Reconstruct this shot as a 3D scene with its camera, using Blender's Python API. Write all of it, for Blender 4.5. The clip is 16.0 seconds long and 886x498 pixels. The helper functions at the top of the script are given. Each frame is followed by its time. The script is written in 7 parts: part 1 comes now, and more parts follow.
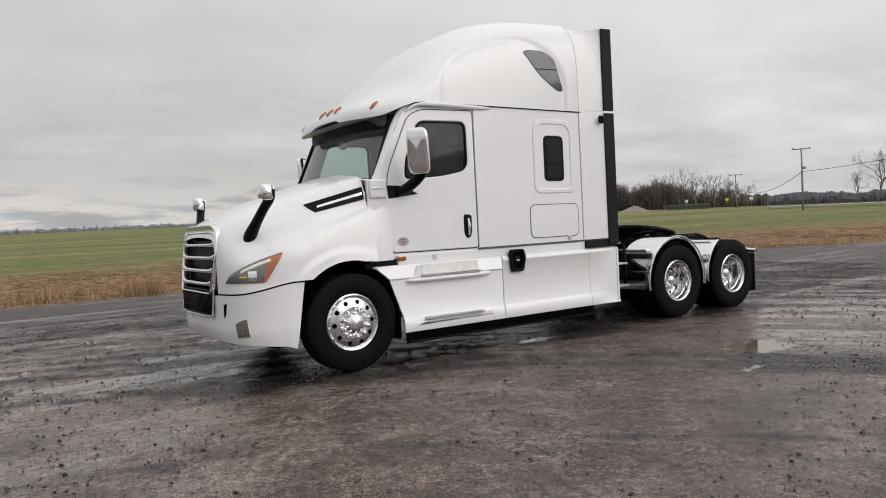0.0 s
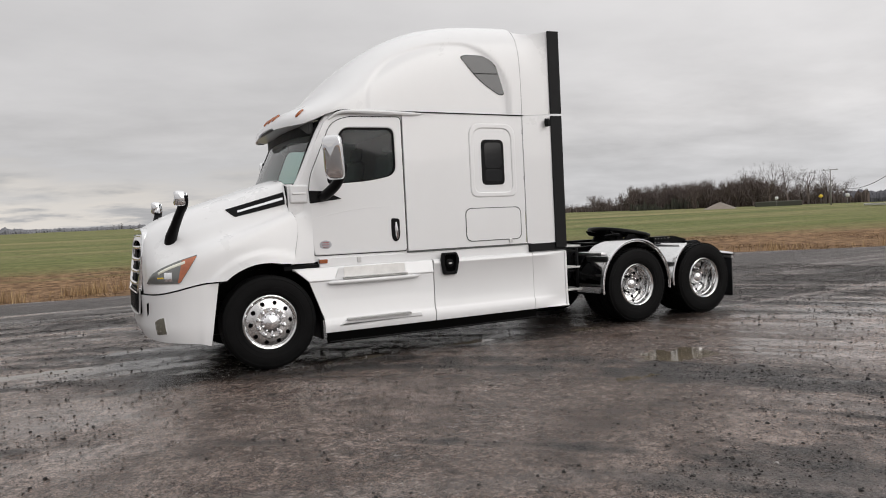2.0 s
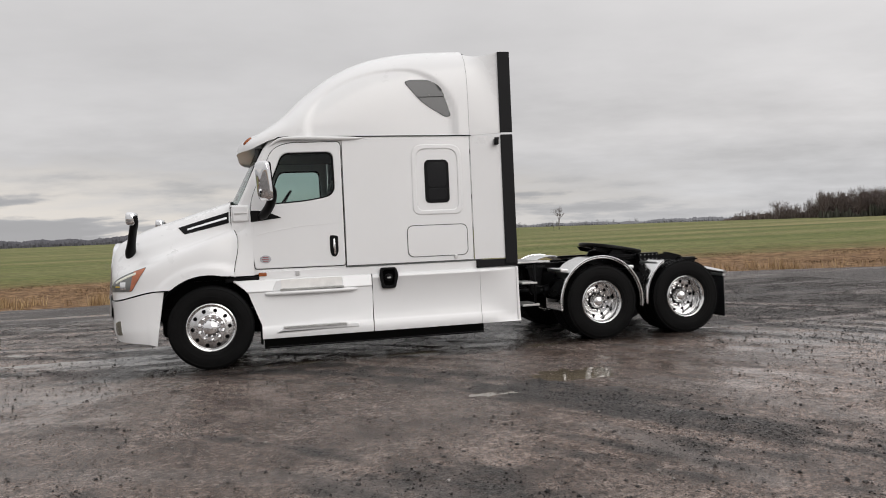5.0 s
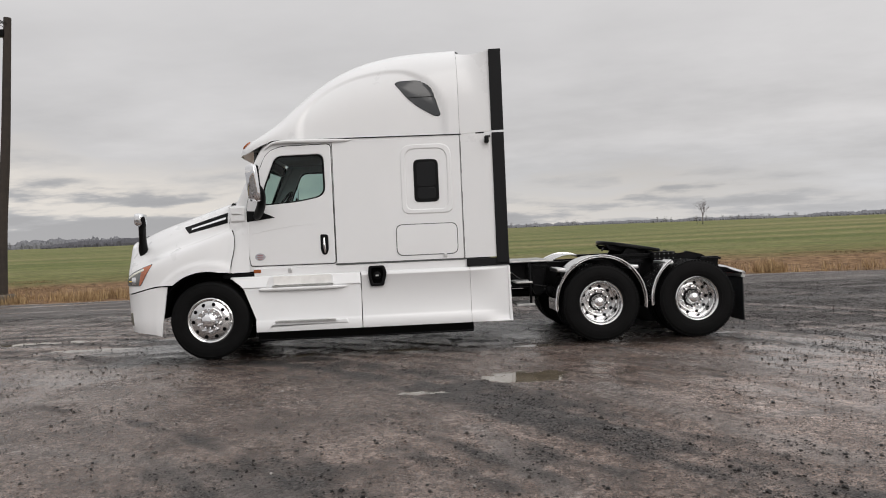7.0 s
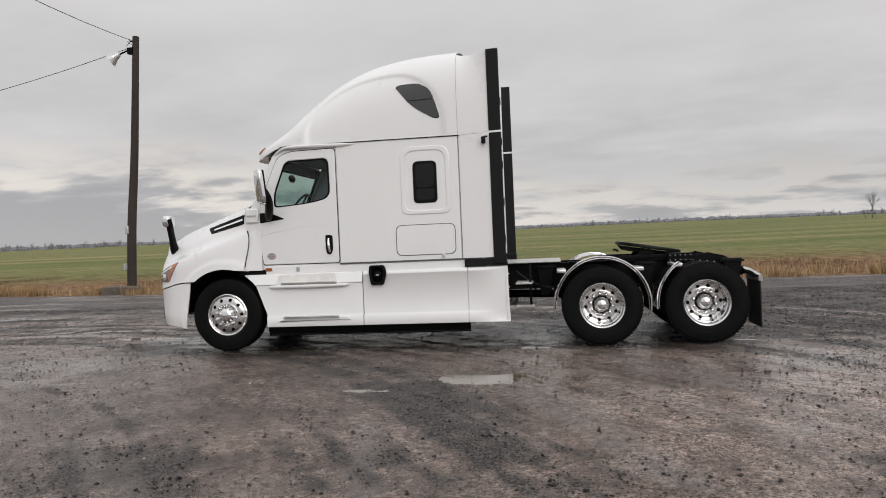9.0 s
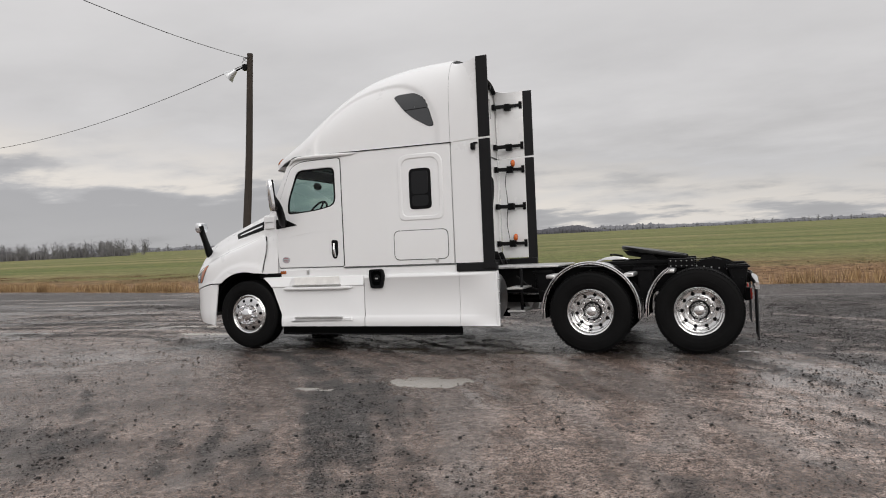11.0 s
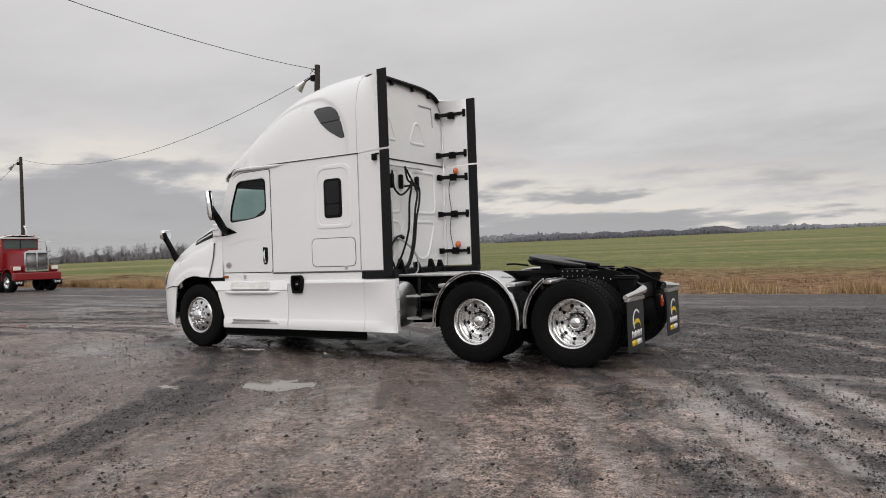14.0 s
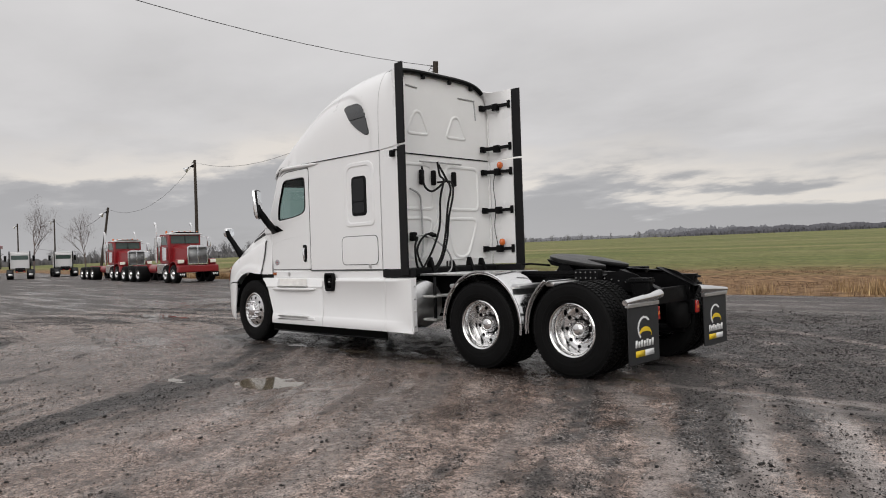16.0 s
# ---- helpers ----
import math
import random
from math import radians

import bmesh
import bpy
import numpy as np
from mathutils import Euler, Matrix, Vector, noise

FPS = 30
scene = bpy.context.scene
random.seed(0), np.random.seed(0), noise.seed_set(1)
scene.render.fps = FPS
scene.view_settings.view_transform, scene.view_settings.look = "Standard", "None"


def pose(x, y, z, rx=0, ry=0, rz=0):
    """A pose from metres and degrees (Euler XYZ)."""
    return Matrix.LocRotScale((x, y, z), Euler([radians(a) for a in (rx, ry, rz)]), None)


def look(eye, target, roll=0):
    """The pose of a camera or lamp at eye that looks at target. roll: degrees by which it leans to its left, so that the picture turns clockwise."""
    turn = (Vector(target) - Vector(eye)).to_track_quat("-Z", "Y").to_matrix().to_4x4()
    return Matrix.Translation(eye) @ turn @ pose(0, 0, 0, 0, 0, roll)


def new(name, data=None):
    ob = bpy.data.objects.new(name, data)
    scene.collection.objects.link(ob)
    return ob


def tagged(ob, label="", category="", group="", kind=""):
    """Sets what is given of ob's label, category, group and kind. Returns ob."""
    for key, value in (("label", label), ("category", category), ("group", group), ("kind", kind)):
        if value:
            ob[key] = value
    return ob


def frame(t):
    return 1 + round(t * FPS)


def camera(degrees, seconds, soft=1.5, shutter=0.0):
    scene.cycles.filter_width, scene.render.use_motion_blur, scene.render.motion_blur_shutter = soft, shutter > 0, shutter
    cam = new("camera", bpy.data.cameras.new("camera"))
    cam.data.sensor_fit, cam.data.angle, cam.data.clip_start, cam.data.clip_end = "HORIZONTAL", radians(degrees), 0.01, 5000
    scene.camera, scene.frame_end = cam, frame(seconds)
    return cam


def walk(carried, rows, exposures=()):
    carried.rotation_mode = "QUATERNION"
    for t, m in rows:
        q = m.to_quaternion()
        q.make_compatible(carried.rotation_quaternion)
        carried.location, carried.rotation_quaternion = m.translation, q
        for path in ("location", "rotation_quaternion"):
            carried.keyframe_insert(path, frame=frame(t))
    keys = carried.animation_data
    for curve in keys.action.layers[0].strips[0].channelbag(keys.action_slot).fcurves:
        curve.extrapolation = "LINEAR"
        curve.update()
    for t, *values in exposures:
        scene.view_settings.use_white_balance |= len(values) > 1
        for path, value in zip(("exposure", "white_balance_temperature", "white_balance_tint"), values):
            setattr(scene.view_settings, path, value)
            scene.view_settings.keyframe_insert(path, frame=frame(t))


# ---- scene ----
cam = camera(63.5, 16.0, soft=1.0)
METRES, EYE, TILT, LEAN, TURN = 15.806, 1.47, 0.0, 0.0, -34.0
ROWS = [
    (0.0, 0.0, 0.0, 0.0, -0.1, -2.0, 2.92),
    (0.5, 0.03, 0.0031, -0.0005, 2.13, -2.0, 2.89),
    (1.0, 0.0577, -0.0022, -0.0014, 3.38, -2.0, 2.85),
    (1.5, 0.0849, -0.0041, -0.0014, 4.86, -2.0, 2.79),
    (2.0, 0.1133, -0.0041, -0.0003, 6.56, -1.95, 2.77),
    (2.5, 0.1442, -0.0102, 0.0005, 9.06, -1.87, 2.75),
    (3.0, 0.1734, -0.0052, -0.0011, 11.11, -1.62, 2.7),
    (3.5, 0.2054, -0.0058, -0.0011, 13.48, -1.47, 2.67),
    (4.0, 0.235, -0.0054, -0.0007, 15.99, -1.32, 2.6),
    (4.5, 0.2657, 0.0018, -0.001, 18.01, -0.98, 2.56),
    (7.0, 0.4095, 0.0623, -0.0039, 31.49, -0.63, 2.53),
    (7.5, 0.4359, 0.077, -0.005, 34.39, -0.61, 2.51),
    (8.0, 0.4597, 0.0937, -0.0044, 37.74, -0.57, 2.5),
    (8.5, 0.4815, 0.1136, -0.0045, 40.3, -0.57, 2.46),
    (9.0, 0.5094, 0.1298, -0.0044, 42.93, -0.55, 2.45),
    (11.5, 0.6252, 0.2451, -0.0059, 57.85, 0.04, 2.42),
    (12.0, 0.6445, 0.2721, -0.0075, 60.68, 0.16, 2.36),
    (12.5, 0.664, 0.3005, -0.0075, 62.38, 0.26, 2.3),
    (13.0, 0.6839, 0.3261, -0.0056, 63.51, 0.29, 2.24),
    (13.5, 0.6987, 0.3562, -0.0058, 64.25, 0.32, 2.15),
    (14.0, 0.7138, 0.3843, -0.0064, 65.54, 0.37, 2.07),
    (14.5, 0.7213, 0.4122, -0.0074, 68.43, 0.38, 2.02),
    (15.0, 0.7244, 0.4419, -0.0069, 71.66, 0.36, 1.97),
    (15.5, 0.7299, 0.4729, -0.0052, 75.16, 0.35, 1.93),
    (16.0, 0.7286, 0.5069, -0.0067, 78.56, 0.35, 1.89),
]
walk(cam, [(t, pose(-3.26, -7.731, EYE, TILT, LEAN, TURN) @ pose(METRES * x, METRES * y, METRES * z, 90 + pitch, roll, yaw)) for t, x, y, z, yaw, pitch, roll in ROWS])



# ---- world and sun: overcast winter sky ----
world = bpy.data.worlds.new("overcast_sky")
scene.world = world
world.use_nodes = True


def link(nt, a, b):
    nt.links.new(a, b)


def mathn(nt, op, a, b=None, clamp=False):
    n = nt.nodes.new("ShaderNodeMath")
    n.operation, n.use_clamp = op, clamp
    for i, v in enumerate((a, b)):
        if v is None:
            continue
        if isinstance(v, (int, float)):
            n.inputs[i].default_value = v
        else:
            link(nt, v, n.inputs[i])
    return n.outputs[0]


def ramp(nt, fac, stops):
    n = nt.nodes.new("ShaderNodeValToRGB")
    e = n.color_ramp.elements
    while len(e) < len(stops):
        e.new(0.5)
    for el, (p, c) in zip(e, stops):
        el.position = p
        el.color = (*c, 1) if isinstance(c, tuple) else (c, c, c, 1)
    link(nt, fac, n.inputs[0])
    return n.outputs[0]


def mixc(nt, fac, a, b, kind="MIX"):
    n = nt.nodes.new("ShaderNodeMix")
    n.data_type, n.blend_type = "RGBA", kind
    for i, v in ((0, fac), (6, a), (7, b)):
        if isinstance(v, (int, float)):
            n.inputs[i].default_value = v
        elif isinstance(v, tuple):
            n.inputs[i].default_value = (*v, 1)
        else:
            link(nt, v, n.inputs[i])
    return n.outputs[2]


def noise_tex(nt, vec, scale, detail=4, rough=0.55, out=0):
    n = nt.nodes.new("ShaderNodeTexNoise")
    n.inputs["Scale"].default_value, n.inputs["Detail"].default_value, n.inputs["Roughness"].default_value = scale, detail, rough
    if vec is not None:
        link(nt, vec, n.inputs["Vector"])
    return n.outputs[out]


def mapping(nt, vec, scale=(1, 1, 1), rot=(0, 0, 0), loc=(0, 0, 0)):
    n = nt.nodes.new("ShaderNodeMapping")
    n.inputs["Scale"].default_value, n.inputs["Rotation"].default_value, n.inputs["Location"].default_value = scale, rot, loc
    link(nt, vec, n.inputs["Vector"])
    return n.outputs[0]


SUN_AZ, SUN_EL = radians(155), radians(30)   # hidden by cloud, high on the near side of the truck
wn = world.node_tree
wn.nodes.clear()
tc = wn.nodes.new("ShaderNodeTexCoord").outputs["Generated"]
sep = wn.nodes.new("ShaderNodeSeparateXYZ")
link(wn, tc, sep.inputs[0])
up = mathn(wn, "MAXIMUM", sep.outputs[2], 0.0)
# clouds on a flat sheet: direction divided by height
inv = mathn(wn, "DIVIDE", 1.0, mathn(wn, "ADD", up, 0.16))
flat = wn.nodes.new("ShaderNodeVectorMath")
flat.operation = "MULTIPLY"
link(wn, tc, flat.inputs[0])
comb = wn.nodes.new("ShaderNodeCombineXYZ")
link(wn, inv, comb.inputs[0]), link(wn, inv, comb.inputs[1]), link(wn, inv, comb.inputs[2])
link(wn, comb.outputs[0], flat.inputs[1])
cloud_a = noise_tex(wn, mapping(wn, flat.outputs[0], (0.55, 0.75, 1.3), (0, 0, 0.5)), 1.5, 7, 0.56)
cloud_b = noise_tex(wn, mapping(wn, flat.outputs[0], (0.55, 0.6, 1.9), (0, 0, 0.2), (4, 1, 0)), 3.2, 6, 0.55)
cloud = mathn(wn, "ADD", mathn(wn, "MULTIPLY", cloud_a, 0.7), mathn(wn, "MULTIPLY", cloud_b, 0.3))
base = ramp(wn, up, [(0.0, (0.50, 0.50, 0.515)), (0.06, (0.52, 0.515, 0.525)), (0.13, (0.60, 0.585, 0.585)), (0.32, (0.68, 0.665, 0.665)), (0.6, (0.92, 0.91, 0.91)), (1.0, (1.12, 1.11, 1.11))])
tone = ramp(wn, cloud, [(0.36, 0.80), (0.46, 0.95), (0.56, 1.08), (0.68, 1.22)])
calm = ramp(wn, up, [(0.10, 0.0), (0.26, 0.6)])
tone = mixc(wn, calm, tone, (1.0, 1.0, 1.0))
grey = mixc(wn, 1.0, base, tone, "MULTIPLY")
# the deck is thinner, and so brighter, to the east
grey = mixc(wn, 1.0, grey, ramp(wn, sep.outputs[0], [(0.25, 1.0), (0.85, 1.22)]), "MULTIPLY")
# warm thin band low in the sky, where the cloud deck breaks
side = mathn(wn, "ADD", mathn(wn, "MULTIPLY", sep.outputs[0], -0.62), mathn(wn, "MULTIPLY", sep.outputs[1], 0.78))
side = ramp(wn, side, [(0.2, 0.0), (0.85, 1.0)])
west = mathn(wn, "MULTIPLY", sep.outputs[0], -1.0)
edge = ramp(wn, west, [(0.0, 0.032), (0.26, 0.056), (0.55, 0.092), (0.84, 0.135), (1.0, 0.085)])
ragged = mathn(wn, "ADD", mathn(wn, "MULTIPLY", mathn(wn, "SUBTRACT", cloud_a, 0.5), 0.16), mathn(wn, "MULTIPLY", mathn(wn, "SUBTRACT", cloud_b, 0.5), 0.09))
over = mathn(wn, "ADD", mathn(wn, "SUBTRACT", mathn(wn, "ADD", up, ragged), edge), 0.5)
low = ramp(wn, over, [(0.492, 0.0), (0.506, 1.0), (0.525, 0.75), (0.57, 0.0)])
gap = mathn(wn, "MULTIPLY", mathn(wn, "MULTIPLY", low, side), ramp(wn, cloud_b, [(0.36, 0.15), (0.54, 1.0)]))
deck = ramp(wn, over, [(0.40, 0.5), (0.46, 0.9), (0.480, 1.0), (0.512, 0.0)])
grey = mixc(wn, mathn(wn, "MULTIPLY", mathn(wn, "MULTIPLY", deck, side), 0.8), grey, (0.385, 0.38, 0.395))
grey = mixc(wn, mathn(wn, "MULTIPLY", gap, 0.7), grey, (0.90, 0.83, 0.75))
sky = wn.nodes.new("ShaderNodeTexSky")
sky.sky_type, sky.sun_disc, sky.sun_elevation, sky.sun_rotation = "NISHITA", False, SUN_EL, SUN_AZ
bg1 = wn.nodes.new("ShaderNodeBackground")
bg1.inputs[1].default_value = 1.0
link(wn, grey, bg1.inputs[0])
bg2 = wn.nodes.new("ShaderNodeBackground")
bg2.inputs[1].default_value = 0.05
link(wn, sky.outputs[0], bg2.inputs[0])
mixs = wn.nodes.new("ShaderNodeMixShader")
mixs.inputs[0].default_value = 0.06
link(wn, bg1.outputs[0], mixs.inputs[1]), link(wn, bg2.outputs[0], mixs.inputs[2])
wout = wn.nodes.new("ShaderNodeOutputWorld")
link(wn, mixs.outputs[0], wout.inputs[0])

sun = new("sun", bpy.data.lights.new("sun", "SUN"))
sun.data.energy, sun.data.angle, sun.data.color = 1.2, radians(50), (1.0, 0.96, 0.92)
sun.matrix_world = look((math.sin(SUN_AZ) * 50, math.cos(SUN_AZ) * 50, 50 * math.tan(SUN_EL)), (0, 0, 0))


# ---- materials ----
def material(name, colour, rough=0.5, metal=0.0, coat=0.0, spread=0.08, scale=8.0, bump=0.0, bump_scale=60.0, vary=0.0, spec=0.5, rough_spread=0.08):
    m = bpy.data.materials.new(name)
    m.use_nodes = True
    nt = m.node_tree
    b = nt.nodes["Principled BSDF"]
    geo = nt.nodes.new("ShaderNodeTexCoord").outputs["Object"]
    n1 = noise_tex(nt, geo, scale, 5, 0.6)
    n2 = noise_tex(nt, geo, scale * 0.17, 3, 0.5)
    f = mathn(nt, "ADD", mathn(nt, "MULTIPLY", n1, 0.5), mathn(nt, "MULTIPLY", n2, 0.5))
    lo = tuple(c * (1 - spread) for c in colour)
    hi = tuple(min(1, c * (1 + spread)) for c in colour)
    col = ramp(nt, f, [(0.35, lo), (0.65, hi)])
    if vary:
        rnd = nt.nodes.new("ShaderNodeObjectInfo").outputs["Random"]
        col = mixc(nt, 1.0, col, ramp(nt, rnd, [(0, 1 - vary), (1, 1.0)]), "MULTIPLY")
    link(nt, col, b.inputs["Base Color"])
    link(nt, ramp(nt, f, [(0.35, max(0.02, rough - rough_spread)), (0.65, min(1, rough + rough_spread))]), b.inputs["Roughness"])
    b.inputs["Metallic"].default_value, b.inputs["Coat Weight"].default_value = metal, coat
    b.inputs["Coat Roughness"].default_value = 0.06
    b.inputs["Specular IOR Level"].default_value = spec
    if bump:
        bn = nt.nodes.new("ShaderNodeBump")
        bn.inputs["Strength"].default_value, bn.inputs["Distance"].default_value = bump, 0.01
        link(nt, noise_tex(nt, geo, bump_scale, 4, 0.6), bn.inputs["Height"])
        link(nt, bn.outputs[0], b.inputs["Normal"])
    return m


WHITE = material("white_paint", (0.785, 0.787, 0.795), 0.32, coat=0.6, spread=0.015, scale=2.0)
WHITE_BACK = material("white_painted_panel", (0.83, 0.83, 0.82), 0.4, coat=0.2, spread=0.03, scale=3.0)
CHROME = material("chrome", (0.82, 0.82, 0.83), 0.07, 1.0, spread=0.02, rough_spread=0.03)
ALU = material("polished_aluminium", (0.72, 0.72, 0.72), 0.13, 1.0, spread=0.05, scale=14, rough_spread=0.08)
ALU_DISC = material("wheel_disc_aluminium", (0.68, 0.68, 0.68), 0.2, 1.0, spread=0.08, scale=18, rough_spread=0.06)
ALU_DULL = material("brushed_aluminium", (0.62, 0.62, 0.62), 0.36, 1.0, spread=0.12, scale=20, bump=0.1)
ALU_TREAD = material("dirty_tread_plate", (0.55, 0.55, 0.54), 0.45, 0.8, spread=0.3, scale=30, bump=0.4, bump_scale=90)
RUBBER = material("black_tyre_rubber", (0.0048, 0.0048, 0.005), 0.6, spread=0.35, scale=12, bump=0.15, bump_scale=80, spec=0.09)
PLASTIC = material("black_plastic", (0.0045, 0.0045, 0.005), 0.4, spread=0.15, scale=10, spec=0.11)
BLACK_FLEX = material("black_rubber_edge", (0.008, 0.008, 0.009), 0.6, spread=0.2, scale=6, bump=0.1, spec=0.2)
STEEL_BLACK = material("black_chassis_steel", (0.005, 0.005, 0.0055), 0.38, 0.0, spread=0.4, scale=9, bump=0.15, bump_scale=40, spec=0.07)
GREASE = material("greasy_black_plate", (0.005, 0.005, 0.005), 0.34, 0.0, spread=0.5, scale=8, bump=0.3, bump_scale=25, spec=0.2)
SIGNAL = material("turn_signal_lens", (0.40, 0.115, 0.045), 0.15, coat=0.8, spread=0.25, scale=25)
AMBER = material("amber_lens", (0.62, 0.13, 0.02), 0.2, coat=0.6, spread=0.1)
ORANGE = material("dark_orange_marker_lens", (0.30, 0.075, 0.014), 0.25, coat=0.6, spread=0.1)
RED_LENS = material("red_lens", (0.32, 0.02, 0.015), 0.2, coat=0.5)
LAMP_GREY = material("headlight_reflector", (0.20, 0.205, 0.20), 0.15, 0.6, spread=0.2)
LAMP_WHITE = material("headlight_light_bar", (0.80, 0.80, 0.70), 0.2, coat=0.8)
FOG = material("fog_lamp_glass", (0.16, 0.15, 0.12), 0.25, 0.2, coat=0.8, spread=0.25, scale=30)
YELLOW = material("yellow_print", (0.75, 0.52, 0.02), 0.5)
WHITE_PRINT = material("white_print", (0.75, 0.75, 0.75), 0.5)
GREY_PRINT = material("grey_print", (0.25, 0.26, 0.28), 0.5)
EMBLEM = material("pale_grey_emblem", (0.42, 0.42, 0.45), 0.4, spread=0.3, scale=60)
RED_PRINT = material("dull_red_print", (0.35, 0.1, 0.1), 0.5)
INTERIOR = material("dark_grey_cab_trim", (0.09, 0.095, 0.095), 0.7, spread=0.15)
SEAM = material("grey_joint_sealer", (0.22, 0.22, 0.225), 0.7)
SEAT = material("grey_seat_cloth", (0.09, 0.095, 0.1), 0.8, spread=0.2, scale=40)
HOSE = material("black_hose", (0.006, 0.006, 0.006), 0.4, spec=0.2)
GREY_CABLE = material("grey_steel_tube", (0.45, 0.45, 0.45), 0.35, 0.7)
MIRROR = material("mirror_glass", (0.75, 0.78, 0.8), 0.03, 1.0, spread=0.0)
FLAP = material("black_rubber_mudflap", (0.015, 0.016, 0.018), 0.5, spread=0.25, scale=15)


def glass(name, tint, clear):
    m = bpy.data.materials.new(name)
    m.use_nodes = True
    nt = m.node_tree
    nt.nodes.clear()
    tr = nt.nodes.new("ShaderNodeBsdfTransparent")
    tr.inputs[0].default_value = (*tint, 1)
    gl = nt.nodes.new("ShaderNodeBsdfGlossy")
    gl.inputs["Roughness"].default_value = 0.03
    lw = nt.nodes.new("ShaderNodeLayerWeight")
    lw.inputs[0].default_value = 0.5
    gloss = mathn(nt, "ADD", clear, mathn(nt, "MULTIPLY", mathn(nt, "POWER", lw.outputs["Facing"], 5.0), 0.9))
    mx = nt.nodes.new("ShaderNodeMixShader")
    link(nt, gloss, mx.inputs[0]), link(nt, tr.outputs[0], mx.inputs[1]), link(nt, gl.outputs[0], mx.inputs[2])
    out = nt.nodes.new("ShaderNodeOutputMaterial")
    link(nt, mx.outputs[0], out.inputs[0])
    return m


GLASS = glass("tinted_window_glass", (0.58, 0.70, 0.67), 0.035)
GLASS_FRONT = glass("tinted_windshield_glass", (0.62, 0.74, 0.71), 0.11)
GRILLE_BLACK = material("grille_black", (0.002, 0.002, 0.002), 0.85, spec=0.03)
RISER = material("scuffed_pale_metal", (0.82, 0.81, 0.79), 0.4, 0.0, spread=0.15, scale=9)
GLASS_BLACK = material("black_tinted_glass", (0.006, 0.006, 0.007), 0.08, spread=0.05, rough_spread=0.02, spec=0.3)
GLASS_DARK = material("dark_tinted_glass", (0.035, 0.037, 0.04), 0.08, coat=0.5, spread=0.05, rough_spread=0.02)


# ---- mesh tools ----
def finish(bm, name, mat, smooth=True, angle=42):
    bmesh.ops.recalc_face_normals(bm, faces=bm.faces)
    if smooth:
        limit = radians(angle)
        for e in bm.edges:
            if len(e.link_faces) == 2 and e.calc_face_angle(0.0) > limit:
                e.smooth = False
    me = bpy.data.meshes.new(name)
    bm.to_mesh(me)
    bm.free()
    me.polygons.foreach_set("use_smooth", [smooth] * len(me.polygons))
    me.materials.append(mat)
    return me


def crisp(bm, axes=(0, 1, 2)):
    """Keeps the flat faces of a bevelled block flat in shading."""
    for f in bm.faces:
        f.normal_update()
        if any(abs(f.normal[k]) > 0.9995 for k in axes):
            for e in f.edges:
                e.smooth = False
    return bm


def part(name, bm, mat, parent, label="", angle=42):
    ob = new(name, finish(bm, name, mat, angle=angle))
    ob.parent = parent
    if label:
        ob["label"] = label
    return ob


def thing(name, label, category, group="", at=None):
    ob = new(name)
    ob.empty_display_size = 0.2
    if at is not None:
        ob.matrix_basis = at
    return tagged(ob, label, category, group)


def flipped(bm):
    c = bm.copy()
    bmesh.ops.scale(c, vec=(1, -1, 1), verts=c.verts)
    bmesh.ops.reverse_faces(c, faces=c.faces)
    return c


def pair(name, bm, mat, parent, label="", angle=42):
    other = flipped(bm)
    return part(name, bm, mat, parent, label, angle), part(name, other, mat, parent, label, angle)


def box(x0, x1, y0, y1, z0, z1, bevel=0.0, seg=2, bm=None):
    b = bmesh.new()
    bmesh.ops.create_cube(b, size=1.0)
    bmesh.ops.scale(b, vec=(abs(x1 - x0), abs(y1 - y0), abs(z1 - z0)), verts=b.verts)
    bmesh.ops.translate(b, vec=((x0 + x1) / 2, (y0 + y1) / 2, (z0 + z1) / 2), verts=b.verts)
    if bevel:
        bmesh.ops.bevel(b, geom=b.edges[:], offset=bevel, segments=seg, profile=0.5, affect="EDGES")
        crisp(b)
    return b if bm is None else merge(bm, b)


def merge(bm, other, m=None):
    """Adds other to bm, at m."""
    if m is not None:
        bmesh.ops.transform(other, matrix=m, verts=other.verts)
    me = bpy.data.meshes.new("tmp")
    other.to_mesh(me)
    other.free()
    bm.from_mesh(me)
    bpy.data.meshes.remove(me)
    return bm


def moved(bm, m):
    bmesh.ops.transform(bm, matrix=m, verts=bm.verts)
    return bm


def grid(fn, nu, nv, wrap_u=False, wrap_v=False):
    bm = bmesh.new()
    mu, mv = (nu if wrap_u else nu + 1), (nv if wrap_v else nv + 1)
    vs = [[bm.verts.new(fn(i / nu, j / nv)) for j in range(mv)] for i in range(mu)]
    for i in range(nu):
        for j in range(nv):
            a, b = vs[i][j], vs[(i + 1) % mu][j]
            c, d = vs[(i + 1) % mu][(j + 1) % mv], vs[i][(j + 1) % mv]
            if len({a, b, c, d}) == 4:
                bm.faces.new((a, b, c, d))
    return bm


